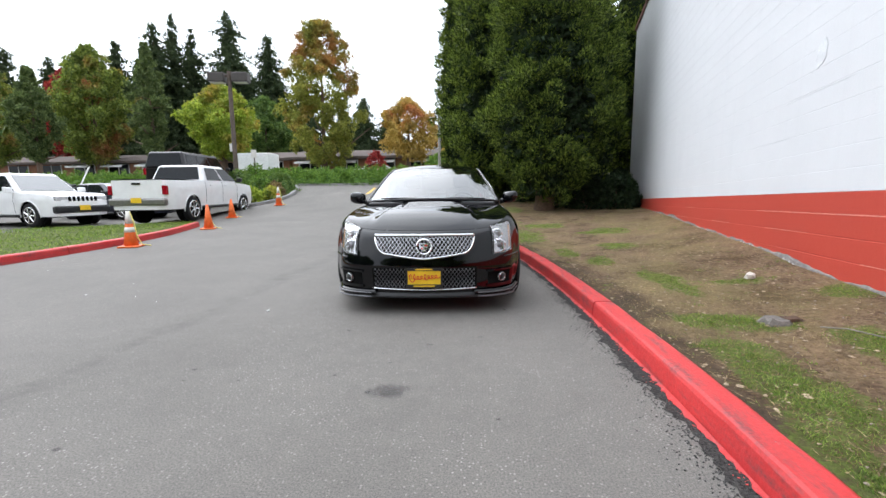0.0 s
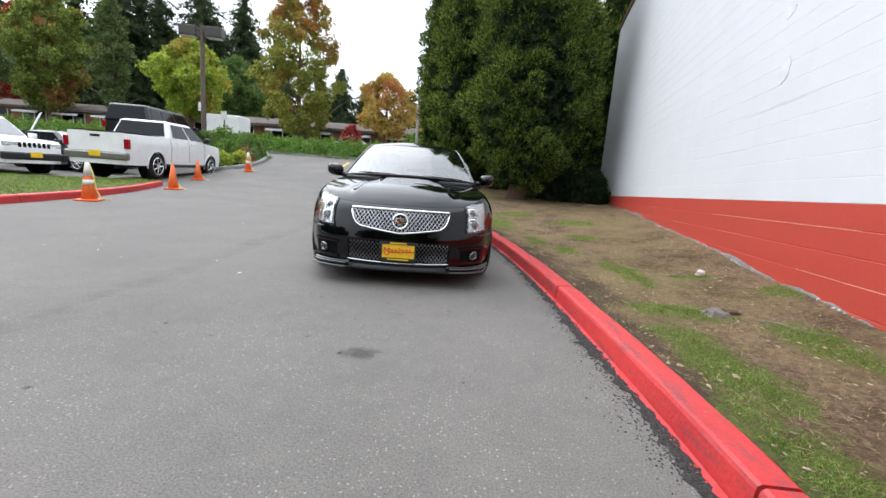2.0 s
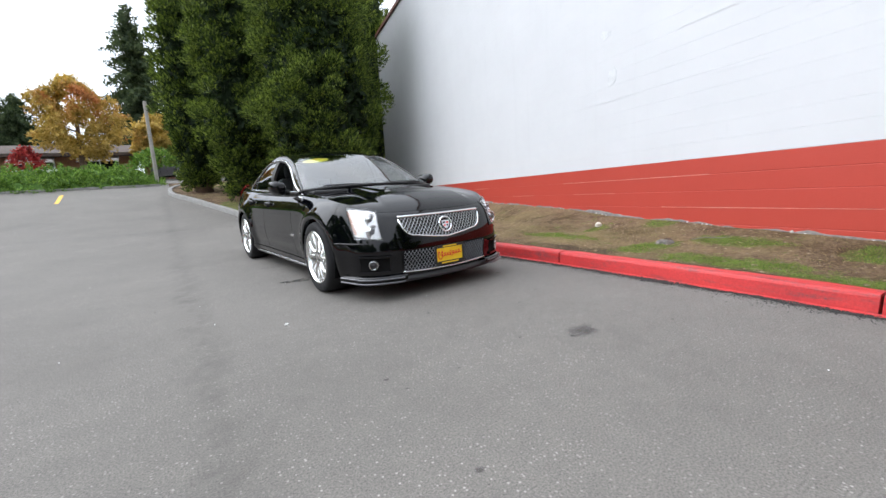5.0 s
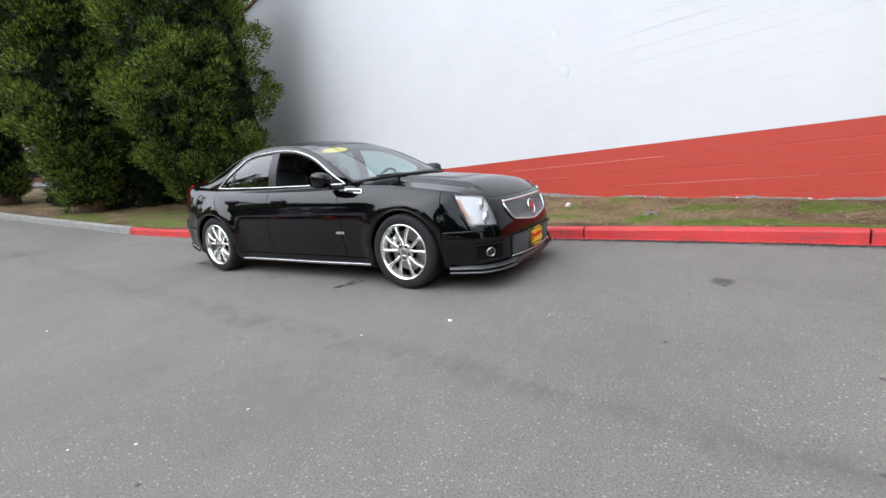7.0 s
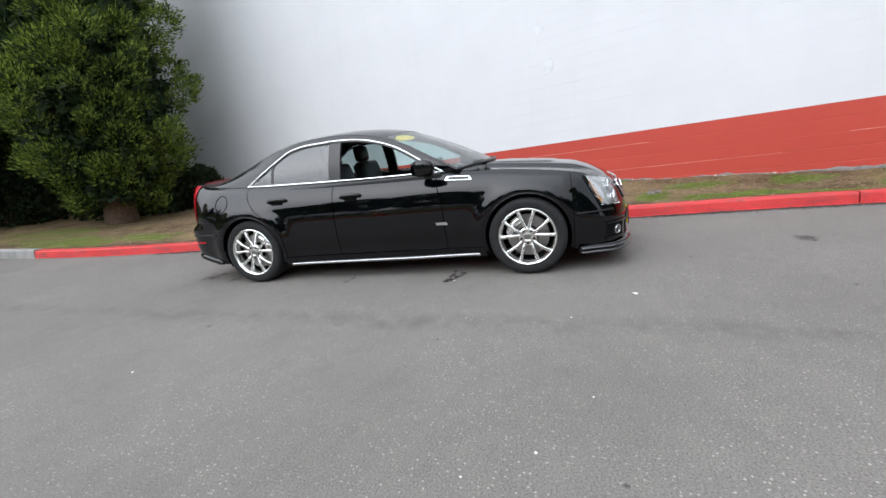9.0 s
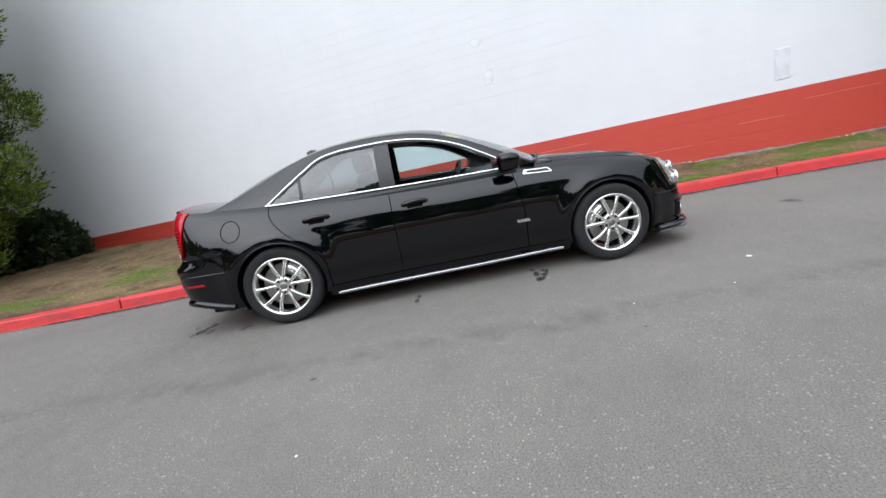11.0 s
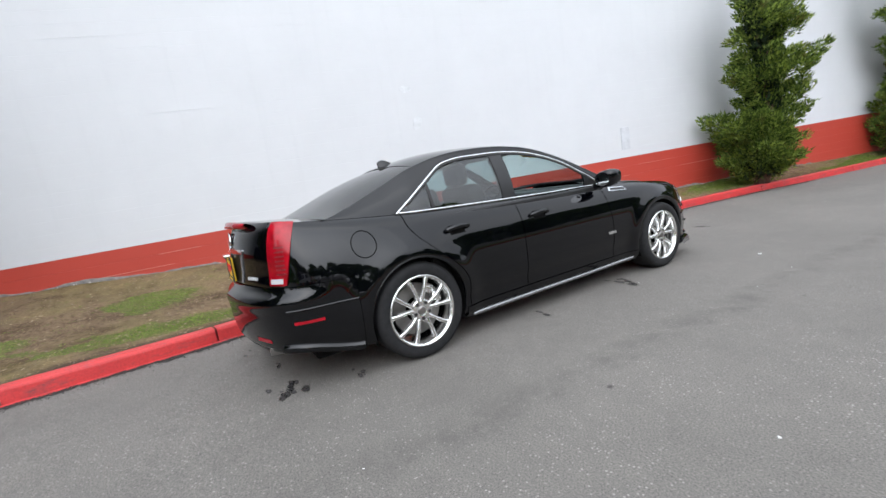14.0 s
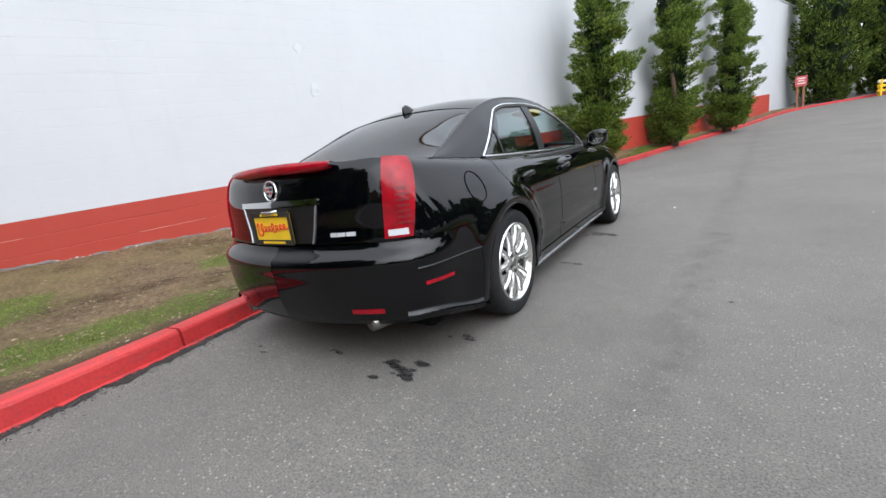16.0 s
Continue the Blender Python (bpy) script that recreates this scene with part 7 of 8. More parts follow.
# ---- oil spots and drips on the asphalt ----
def stain_material(name, color, rough, strength):
    """A stain that soaks away into the asphalt at a ragged edge."""
    m, n, l, p = nodes_of(name)
    p.inputs["Base Color"].default_value, p.inputs["Roughness"].default_value = (*color, 1), rough
    g = n.new("ShaderNodeTexCoord")
    mid = n.new("ShaderNodeVectorMath")
    mid.operation = "DISTANCE"
    mid.inputs[1].default_value = (0.5, 0.5, 0.5)
    flat = n.new("ShaderNodeVectorMath")
    flat.operation = "MULTIPLY_ADD"
    flat.inputs[1].default_value, flat.inputs[2].default_value = (1, 1, 0), (0, 0, 0.5)
    l.new(g.outputs["Generated"], flat.inputs[0])
    l.new(flat.outputs[0], mid.inputs[0])
    w = n.new("ShaderNodeMath")
    w.operation = "MULTIPLY_ADD"
    l.new(noise_node(n, l, 22, 4, 0.7, world_coord(n)), w.inputs[0])
    w.inputs[1].default_value = 0.45
    l.new(mid.outputs["Value"], w.inputs[2])
    a = ramp_node(n, l, w.outputs[0], [(0.36, (strength, strength, strength)), (0.66, (0, 0, 0))])
    l.new(a, p.inputs["Alpha"])
    return m


OIL = stain_material("oil_stain", (0.025, 0.024, 0.024), 0.5, 0.95)
FAINT = stain_material("old_stain", (0.075, 0.07, 0.068), 0.8, 0.5)


def stain(name, x, y, rx, ry, seed, material, label, turn=0.0, z=0.003):
    rg = random.Random(seed)
    bm = bmesh.new()
    n = 22
    ring = []
    for i in range(n):
        a = 2 * math.pi * i / n
        q = 1 + 0.55 * noise.noise((math.cos(a) * 2.4, math.sin(a) * 2.4, seed * 3.1)) + rg.uniform(-0.22, 0.22)
        u, v = rx * q * math.cos(a), ry * q * math.sin(a)
        px, py = x + u * math.cos(turn) - v * math.sin(turn), y + u * math.sin(turn) + v * math.cos(turn)
        ring.append(bm.verts.new((px, py, ground_z(px, py) + z)))
    bm.faces.new(ring)
    bmesh.ops.recalc_face_normals(bm, faces=bm.faces)
    for f in bm.faces:
        if f.normal.z < 0:
            f.normal_flip()
    return tagged(part(name, bm, material, None), label, "stain", "stains on the asphalt")


stain("oil_stain", -0.53, 2.19, 0.17, 0.10, 1, FAINT, "faint oval oil stain on the asphalt", 0.4)
drip_rng = np.random.default_rng(5)
k = 0
for cx, cy, n, sp, big in ((-1.52, 5.23, 12, 0.12, 0.045), (-1.38, 8.30, 13, 0.11, 0.045), (-1.54, 7.86, 4, 0.07, 0.034), (-1.59, 6.29, 3, 0.06, 0.034), (-0.93, 8.26, 4, 0.12, 0.03), (-0.37, 8.45, 2, 0.05, 0.04), (-0.4, 3.0, 5, 0.25, 0.02), (-0.75, 2.75, 3, 0.15, 0.018)):
    for q in range(n):
        k += 1
        r = big * drip_rng.uniform(0.25, 0.8)
        stain("oil_drip", cx + drip_rng.normal(0, sp * 0.8), cy + drip_rng.normal(0, sp * 0.45), r * 2.1, r * 0.8, 10 + k, OIL, "black oil drips under the car", drip_rng.uniform(-0.5, 0.5))
for q in range(46):
    k += 1
    x, y = drip_rng.uniform(-7, 0.6), drip_rng.uniform(-1, 12)
    r = drip_rng.uniform(0.008, 0.026)
    stain("gum_spot", x, y, r * 1.2, r, 100 + k, FAINT, "small dark spot trodden into the asphalt", rng.uniform(0, 3))
WHITE_CHIP = plain("white_chip", (0.62, 0.62, 0.6), 0.8)
spots = [(rng.uniform(-7, 0.5), rng.uniform(-3, 12), 0.004, rng.uniform(0.004, 0.009)) for _ in range(45)] + [(-1.99, 3.7, 0.006, 0.02)]
pebble_field("white_chips", [(x, y, ground_z(x, y) + z, s) for x, y, z, s in spots], WHITE_CHIP, "tiny white chips lying on the asphalt", 0.4)


def road_line(name, pts, width, material, label):
    line = spline(pts, 0.4)
    rows = []
    for i, p in enumerate(line):
        d = (line[min(i + 1, len(line) - 1)] - line[max(i - 1, 0)]).normalized()
        nrm = Vector((d.y, -d.x, 0)) * width / 2
        rows.append([Vector((q.x, q.y, ground_z(q.x, q.y) + 0.012)) for q in (p + nrm, p - nrm)])
    bm = grid_mesh(rows, len(rows), 2, True)
    for f in bm.faces:
        f.normal_update()
        if f.normal.z < 0:
            f.normal_flip()
    return tagged(part(name, bm, material, None), label, "road marking", kind="structure")


road_line("paving_seam", [(-7.6, 13.75), (-5.6, 13.45), (-3.4, 13.1), (-1.2, 12.7)], 0.035, plain("dark_seam", (0.085, 0.08, 0.074), 0.9, 0, 0.3, 4), "thin dark seam where the paving was joined")
road_line("centre_dash", [(-6.0, 22.0), (-6.13, 24.3)], 0.13, YELLOW_PAINT, "worn yellow centre dash on the drive")

# ---- traffic cones ----
CONE = plain("orange_cone_plastic", (0.82, 0.16, 0.03), 0.5, 0, 0.15, 12)
COLLAR = plain("pale_reflective_band", (0.72, 0.70, 0.64), 0.5)
TAPE = plain("yellow_rope", (0.80, 0.68, 0.20), 0.7)


def cone(at, h, banded, label):
    c = empty("traffic_cone", Matrix.Translation(at) @ pose(0, 0, 0, 0, 0, 20), label, "traffic cone", "cones along the drive")
    part("base", box_bm((-0.19, -0.19, 0), (0.19, 0.19, 0.035), 0.012), CONE, c)
    part("body", tube([(0, 0, 0.03), (0, 0, h * 0.5), (0, 0, h)], [0.135, 0.085, 0.03], 20), CONE, c, smooth=True)
    if banded:
        for a, b in ((0.42, 0.56), (0.66, 1.005)):
            ra, rb = 0.1385 - (0.1385 - 0.033) * a, 0.1385 - (0.1385 - 0.033) * b
            part("collar", tube([(0, 0, h * a), (0, 0, h * b)], [ra + 0.004, rb + 0.004], 20), COLLAR, c, "pale faded collar", True)
        part("rope", tube([(0.03, 0, h), (0.10, -0.03, h * 0.7), (0.13, -0.02, h * 0.3), (0.19, 0.02, 0.05), (0.32, 0.1, 0.012)], 0.012, 6), TAPE, c, "yellow rope")
    else:
        part("rope", tube([(0.06, 0.0, h * 0.45), (0.12, 0.02, h * 0.2), (0.2, 0.0, 0.04), (0.34, -0.05, 0.012)], 0.010, 6), TAPE, c, "yellow rope")
    return c


for x, y, h, b in ((-7.25, 8.15, 0.74, True), (-7.85, 11.6, 0.70, False), (-8.9, 14.5, 0.66, False), (-9.0, 18.3, 0.80, True)):
    cone((x, y, ground_z(x, y)), h, b, "faded orange traffic cone with a pale collar and rope" if b else "bright orange traffic cone with a trailing rope")

# ---- lamp post ----
POST = plain("weathered_post", (0.115, 0.088, 0.07), 0.85, 0, 0.25, 10)
lp = empty("street_lamp", Matrix.Translation((-13.6, 22.9, ground_z(-13.6, 22.9) + 0.2)) @ pose(0, 0, 0, 0, 0, 8), "brown wooden lamp post with two box lamp heads", "street lamp")
part("post", tube([(0, 0, 0), (0, 0, 6.3)], [0.13, 0.10], 12), POST, lp)
part("cross_arm", box_bm((-0.8, -0.05, 6.0), (0.8, 0.05, 6.12), 0.01), POST, lp)
for s in (-1, 1):
    hd = part("lamp_head", box_bm((s * 0.62 - 0.42, -0.28, 5.72), (s * 0.62 + 0.42, 0.28, 6.22), 0.05), plain("dark_bronze_" + ("a" if s > 0 else "b"), (0.05, 0.042, 0.036), 0.5), lp, "dark bronze box lamp head")
    part("lens", box_bm((s * 0.62 - 0.34, -0.22, 5.70), (s * 0.62 + 0.34, 0.22, 5.722), 0.004), COLLAR, hd)
for x, y, h in ((-14.0, 23.4, 2.6), (-13.1, 24.0, 2.2)):
    sp = empty("sign_post", Matrix.Translation((x, y, ground_z(x, y) + 0.15)), "thin grey post with a small white sign", "sign")
    part("post", tube([(0, 0, 0), (0, 0, h)], 0.035, 8), POST, sp)
    part("board", box_bm((-0.16, -0.05, h - 0.5), (0.16, -0.035, h - 0.05), 0.004), COLLAR, sp)
tp = empty("utility_post", Matrix.Translation((-2.72, 27.6, ground_z(-2.72, 27.6))), "thin grey wooden post at the street corner", "post")
part("post", tube([(0, 0, 0), (0, 0, 4.2)], [0.09, 0.08], 10), plain("grey_post", (0.33, 0.31, 0.28), 0.9), tp)

# ---- yellow board on the grass behind the trees ----
yb = empty("yellow_board", Matrix.Translation((0.62, 21.4, ground_z(0.62, 21.4) + 0.1)) @ pose(0, 0, 0, 0, 0, 18), "yellow notice board with dark bars on short legs", "sign")
part("board", box_bm((-0.48, -0.03, 0.35), (0.48, 0.03, 1.02), 0.01), PLATE_YELLOW, yb)
for k in range(2):
    part("dark_bar", box_bm((-0.36, -0.037, 0.62 + k * 0.17), (0.38, -0.0305, 0.69 + k * 0.17)), BLACK_INK, yb)
part("pale_strip", box_bm((-0.46, -0.036, 0.355), (0.46, -0.0305, 0.45)), COLLAR, yb)
for x in (-0.4, 0.4):
    part("leg", box_bm((x - 0.03, -0.025, 0), (x + 0.03, 0.025, 0.36)), BLACK_TRIM, yb)

# ---- sign and yellow barrier at the end of the drive ----
gate_z = ground_z(-4.6, -28)
sg = empty("parking_sign", Matrix.Translation((-4.45, -27.3, gate_z + 0.05)) @ pose(0, 0, 0, 0, 0, 10), "red and white sign on two brown posts", "sign")
for x in (-0.16, 0.16):
    part("post", box_bm((x - 0.05, -0.05, 0), (x + 0.05, 0.05, 1.55), 0.008), plain("brown_post_" + ("a" if x > 0 else "b"), (0.30, 0.13, 0.07), 0.85), sg)
part("board", box_bm((-0.30, 0.052, 1.32), (0.30, 0.075, 1.95), 0.01), plain("red_sign", (0.55, 0.10, 0.10), 0.5), sg)
for k, (w, zz) in enumerate(((0.40, 1.80), (0.30, 1.66), (0.40, 1.50))):
    part("text_bar", box_bm((-w / 2, 0.077, zz - 0.035), (w / 2, 0.081, zz + 0.035)), COLLAR, sg)
yb2 = empty("yellow_barrier", Matrix.Translation((-9.0, -30.3, ground_z(-9, -30.3))) @ pose(0, 0, 0, 0, 0, 30), "stack of yellow and pale barrier rails", "barrier")
for k in range(3):
    part("rail", box_bm((-0.75, -0.08, 0.25 + 0.28 * k), (0.75, 0.08, 0.40 + 0.28 * k), 0.02), COLLAR if k == 2 else PLATE_YELLOW, yb2)
for x in (-0.6, 0.6):
    part("upright", box_bm((x - 0.06, -0.1, 0), (x + 0.06, 0.1, 1.0), 0.01), PLATE_YELLOW, yb2)

# ---- low shops across the street ----
SHINGLE = plain("brown_shingles", (0.105, 0.082, 0.07), 0.95, 0, 0.25, 3, 0, 0.6, 12)
BRICK = plain("tan_brick", (0.34, 0.17, 0.10), 0.9, 0, 0.25, 4)
AWNING = plain("white_awning", (0.75, 0.75, 0.74), 0.7)
DARK_GLASS = plain("dark_shop_glass", (0.010, 0.012, 0.014), 0.05, 0, 0.2, 9, 0.0, 0, 60, 0.22)

SCREEN_GLASS = plain("sloping_screen_glass", (0.02, 0.025, 0.028), 0.05, 0, 0.2, 9, 1.0, 0, 60, 0.8)


def shop_row(x0, x1, y, bays, seed):
    rg = random.Random(seed)
    z = ground_z((x0 + x1) / 2, y) + 0.05
    top = empty("shop_row", Matrix.Translation((x0, y, z)), "long low brick shop row with a brown shingle roof", "building")
    w = x1 - x0
    part("wall", box_bm((0, 0.3, -0.8), (w, 8, 2.3)), BRICK, top)
    bm = bmesh.new()
    pr = [(-0.7, 2.05), (-0.7, 2.3), (4.2, 3.35), (9.0, 2.3), (9.0, 2.1)]
    a = [bm.verts.new((-0.4, p, q)) for p, q in pr]
    b = [bm.verts.new((w + 0.4, p, q)) for p, q in pr]
    for i in range(5):
        bm.faces.new((a[i], b[i], b[(i + 1) % 5], a[(i + 1) % 5]))
    bm.faces.new(a[::-1]), bm.faces.new(b)
    part("roof", bm, SHINGLE, top)
    bw = w / bays
    for k in range(bays):
        c = bw * (k + 0.5)
        half = bw * 0.30
        win = part("window", box_bm((c - half, 0.24, 0.35), (c + half, 0.31, 1.95)), DARK_GLASS, top)
        part("frame", box_bm((c - 0.04, 0.20, 0.35), (c + 0.04, 0.25, 1.95)), AWNING, win)
        for s in (-1, 1):
            part("frame", box_bm((c + s * half - 0.05, 0.20, 0.3), (c + s * half + 0.05, 0.25, 1.97)), AWNING, win)
        if rg.random() < 0.65:
            bm = bmesh.new()
            q = [bm.verts.new(p) for p in ((c - half * 1.1, 0.25, 2.05), (c + half * 1.1, 0.25, 2.05), (c + half * 1.1, -0.9, 1.75), (c - half * 1.1, -0.9, 1.75), (c - half * 1.1, -0.9, 1.58), (c + half * 1.1, -0.9, 1.58))]
            bm.faces.new((q[0], q[1], q[2], q[3])), bm.faces.new((q[3], q[2], q[5], q[4]))
            part("awning", bm, AWNING, top, "white awning")
    return top


shop_row(-62, -36, 47, 6, 1)
shop_row(-35, -21.8, 47.5, 3, 2)
shop_row(-21.0, -4.5, 46.2, 4, 3)
shop_row(-3.6, 12, 49, 3, 4)
tr = empty("box_trailer", Matrix.Translation((-15.6, 29.9, ground_z(-15.6, 29.9) + 0.1)) @ pose(0, 0, 0, 0, 0, 3), "white box trailer parked behind the ivy bank", "trailer")
part("box", box_bm((-1.75, -0.9, 0.45), (0.75, 0.9, 2.0), 0.08), plain("white_trailer", (0.78, 0.78, 0.77), 0.5), tr)
for x in (-0.4, 0.4):
    part("wheel", tube([(x, -0.95, 0.33), (x, -0.75, 0.33)], 0.33, 16), RUBBER, tr)


# ---- parked vehicles ----
def vehicle(name, m, color, label, category, spec):
    """A parked vehicle from its lines: spec holds length, width, roof, belt and wheel numbers."""
    top = empty(name, m, label, category, "parked vehicles")
    L, W, R = spec["length"], spec["width"], spec["tyre"]
    axles = spec["axles"]
    tops, bot = smooth_curve(spec["top"]), spec["floor"]
    front, tail = L / 2, -L / 2
    paint = plain(name + "_paint_" + label.split()[0], color, 0.30, 0, 0.05, 4, 0.25)
    bm = bmesh.new()
    n, mz = 96, 12
    xs = [front + (tail - front) * i / (n - 1) for i in range(n)]
    arch_r = R + 0.075

    def hw(x, f):
        e = min((front - x), (x - tail))
        k = 1 - 0.20 * max(0, 1 - e / 0.45) ** 2.2
        belly = 1 - 0.05 * (1 - f) ** 2 - 0.045 * max(0, f - 0.72) ** 1.0 / 0.28
        return W / 2 * k * belly

    for side in (1, -1):
        rows = []
        for x in xs:
            zt = tops(x)
            col = []
            for j in range(mz):
                f = j / (mz - 1)
                z = bot + (zt - bot) * f
                c = Vector((x, side * hw(x, f), z))
                for ax in axles:
                    q = math.hypot(x - ax, z - R)
                    if arch_r - 0.11 < q < arch_r:
                        c.x, c.z = ax + (x - ax) / q * arch_r, R + (z - R) / q * arch_r
                col.append(c)
            rows.append(col)
        grid_mesh(rows, n, mz, side > 0, None, bm, lambda c: any(math.hypot(c.x - ax, c.z - R) < arch_r + 0.001 for ax in axles))
    # top skin, nose and tail
    rows = [[Vector((x, hw(x, 1) * (1 - 2 * j / 8), tops(x) + 0.035 * math.sin(math.pi * j / 8))) for j in range(9)] for x in xs]
    grid_mesh(rows, n, 9, True, None, bm)
    for x, fl in ((front, True), (tail, False)):
        rows = [[Vector((x + (0.06 if fl else -0.05) * math.sin(math.pi * i / 8) ** 0.5, hw(x, j / 7) * (1 - 2 * i / 8), bot + (tops(x) - bot) * j / 7)) for j in range(8)] for i in range(9)]
        grid_mesh(rows, 9, 8, fl, None, bm)
    bmesh.ops.recalc_face_normals(bm, faces=bm.faces)
    body = part("body", bm, paint, top, smooth=True)
    part("underbody", box_bm((tail + 0.25, -W / 2 * 0.8, bot - 0.04), (front - 0.25, W / 2 * 0.8, bot + 0.3), 0.02), DEEP, top)
    # cabin
    a0, a1, c1, c0 = spec["cabin"]
    wb, wr = W / 2 * 0.93, W / 2 * 0.74
    side_v = [(a0, wb), (a1, wr), (c1, wr), (c0, wb)]
    bm = bmesh.new()
    vs = {s: [bm.verts.new((p[0], w * s, p[1])) for p, w in side_v] for s in (1, -1)}
    for s in (1, -1):
        bm.faces.new(vs[s])
    for i in range(4):
        bm.faces.new((vs[1][i], vs[1][(i + 1) % 4], vs[-1][(i + 1) % 4], vs[-1][i]))
    bmesh.ops.recalc_face_normals(bm, faces=bm.faces)
    bmesh.ops.bevel(bm, geom=list(bm.edges), offset=0.10, segments=4, affect="EDGES", profile=0.5)
    part("cabin", bm, paint, top)

    def on_side(x, f, s, out=0.012):
        """A point of the cabin's side, f of the way up."""
        lo = a0[1] * (1 - (a0[0] - x) / (a0[0] - c0[0])) + c0[1] * (a0[0] - x) / (a0[0] - c0[0])
        z = lo + (a1[1] - lo) * f
        return Vector((x, s * (wb + (wr - wb) * f + out), z))

    def edge_x(f, fr):
        p, q = (a0, a1) if fr else (c0, c1)
        return p[0] + (q[0] - p[0]) * f

    for s in (1, -1):
        cuts = spec["windows"]
        for u0, u1 in cuts:
            bm = bmesh.new()
            pts = []
            for f in (0.10, 0.84):
                xa, xb = edge_x(f, True) - 0.07, edge_x(f, False) + 0.07
                pts.append([on_side(xa + (xb - xa) * u0, f, s), on_side(xa + (xb - xa) * u1, f, s)])
            q = [bm.verts.new(p) for p in (pts[0][0], pts[0][1], pts[1][1], pts[1][0])]
            bm.faces.new(q if s < 0 else q[::-1])
            part("side_window", bm, DARK_GLASS, top, "dark side window")
        for ax in axles:
            c = Vector((ax, s * (W / 2 - 0.13), R))
            tyre = part("wheel", tube([c - Vector((0, s * 0.11, 0)), c - Vector((0, s * 0.10, 0)), c + Vector((0, s * 0.09, 0)), c + Vector((0, s * 0.115, 0))], [R * 0.9, R, R, R * 0.92], 28), RUBBER, top, "black tyre on a silver rim", True)
            o = c + Vector((0, s * 0.112, 0))
            part("rim_well", tube([o, o + Vector((0, s * 0.006, 0))], R * 0.68, 28), DEEP, tyre)
            ring = [o + Vector((R * 0.66 * math.cos(a), s * 0.006, R * 0.66 * math.sin(a))) for a in np.linspace(0, 2 * math.pi, 29)]
            part("rim", tube(ring, 0.018, 6, None, False), ALLOY, tyre, "silver rim", True)
            for q in range(7):
                a = 2 * math.pi * q / 7
                tip = Vector((math.cos(a), 0, math.sin(a))) * R * 0.65
                part("spoke", tube([o + Vector((0, s * 0.014, 0)), o + tip + Vector((0, s * 0.008, 0))], [0.034, 0.022], 6), ALLOY, tyre)
            part("hub", tube([o, o + Vector((0, s * 0.03, 0))], [0.07, 0.05], 14), ALLOY, tyre)
            part("arch_liner", tube([c - Vector((0, s * 0.22, 0)), c - Vector((0, s * 0.05, 0))], arch_r - 0.01, 24), DEEP, top)
        bm = box_bm((a0[0] - 0.28, s * (W / 2 + 0.10) - 0.1, a0[1] + 0.02), (a0[0] - 0.12, s * (W / 2 + 0.10) + 0.1, a0[1] + 0.19), 0.03)
        part("mirror", bm, paint if spec.get("bright_mirror") else BLACK_TRIM, top)
        for hx in spec["handles"]:
            part("door_handle", box_bm((hx - 0.09, s * W / 2 * 0.985 - 0.02, tops(hx) - 0.17), (hx + 0.09, s * W / 2 * 0.985 + 0.02, tops(hx) - 0.13), 0.008), paint, top)
        for sx in spec["seams"]:
            run = [Vector((sx, s * (hw(sx, f) + 0.001), bot + (tops(sx) - bot) * f)) for f in np.linspace(0.14, 0.98, 9)]
            part("door_seam", tube(run, 0.0055, 5), DEEP, top)
        for ax in axles:
            run = []
            for v in np.linspace(-8, 188, 26):
                x, z = ax + arch_r * math.cos(radians(v)), R + arch_r * math.sin(radians(v))
                run.append(Vector((x, s * (hw(x, max(0.0, (z - bot) / (tops(x) - bot))) + 0.004), z)))
            part("arch_lip", tube(run, 0.020, 6), spec.get("arch", paint), top, smooth=True)
        rocker = [Vector((x, s * (hw(x, 0.04) + 0.002), bot + 0.03)) for x in np.linspace(axles[0] - arch_r, axles[1] + arch_r, 8)]
        part("rocker", tube(rocker, 0.045, 6), BLACK_TRIM, top, "black lower sill", True)
        # lamps
        zf, zr = spec["lamp_z"]
        part("headlamp", box_bm((front - 0.22, s * W / 2 * 0.62 - 0.18, zf - 0.07), (front + 0.03, s * W / 2 * 0.62 + 0.18, zf + 0.07), 0.03), REFLECTOR, top, "clear headlamp")
        part("tail_lamp", box_bm((tail - 0.035, s * W / 2 * 0.82 - 0.065, zr - 0.15), (tail + 0.10, s * W / 2 * 0.82 + 0.065, zr + 0.13), 0.02), RED_LENS, top, "red tail lamp")
    for (p, q), nm in (((a0, a1), "windshield"), ((c0, c1), "rear_window")):
        bm = bmesh.new()
        n_out = 0.014 if nm == "windshield" else -0.014
        pts = []
        for f in (0.12, 0.88):
            x, z = p[0] + (q[0] - p[0]) * f + n_out, p[1] + (q[1] - p[1]) * f + 0.008
            w = (wb + (wr - wb) * f) * 0.88
            pts.append((Vector((x, w, z)), Vector((x, -w, z))))
        vv = [bm.verts.new(k) for k in (pts[0][0], pts[0][1], pts[1][1], pts[1][0])]
        bm.faces.new(vv if nm == "windshield" else vv[::-1])
        part(nm, bm, SCREEN_GLASS if nm == "windshield" else DARK_GLASS, top, "dark glass")
    for x, s in ((front, 1), (tail, -1)):
        zb = spec["bumper_z"]
        part("bumper", box_bm((x - 0.10, -W / 2 * 0.86, zb - 0.11), (x + 0.10, W / 2 * 0.86, zb + 0.11), 0.05), spec["bumper"], top)
        part("dealer_plate", box_bm((min(x + s * 0.105, x + s * 0.115), -0.16, zb - 0.03), (max(x + s * 0.105, x + s * 0.115), 0.16, zb + 0.13)), PLATE_YELLOW, top, "yellow dealer plate")
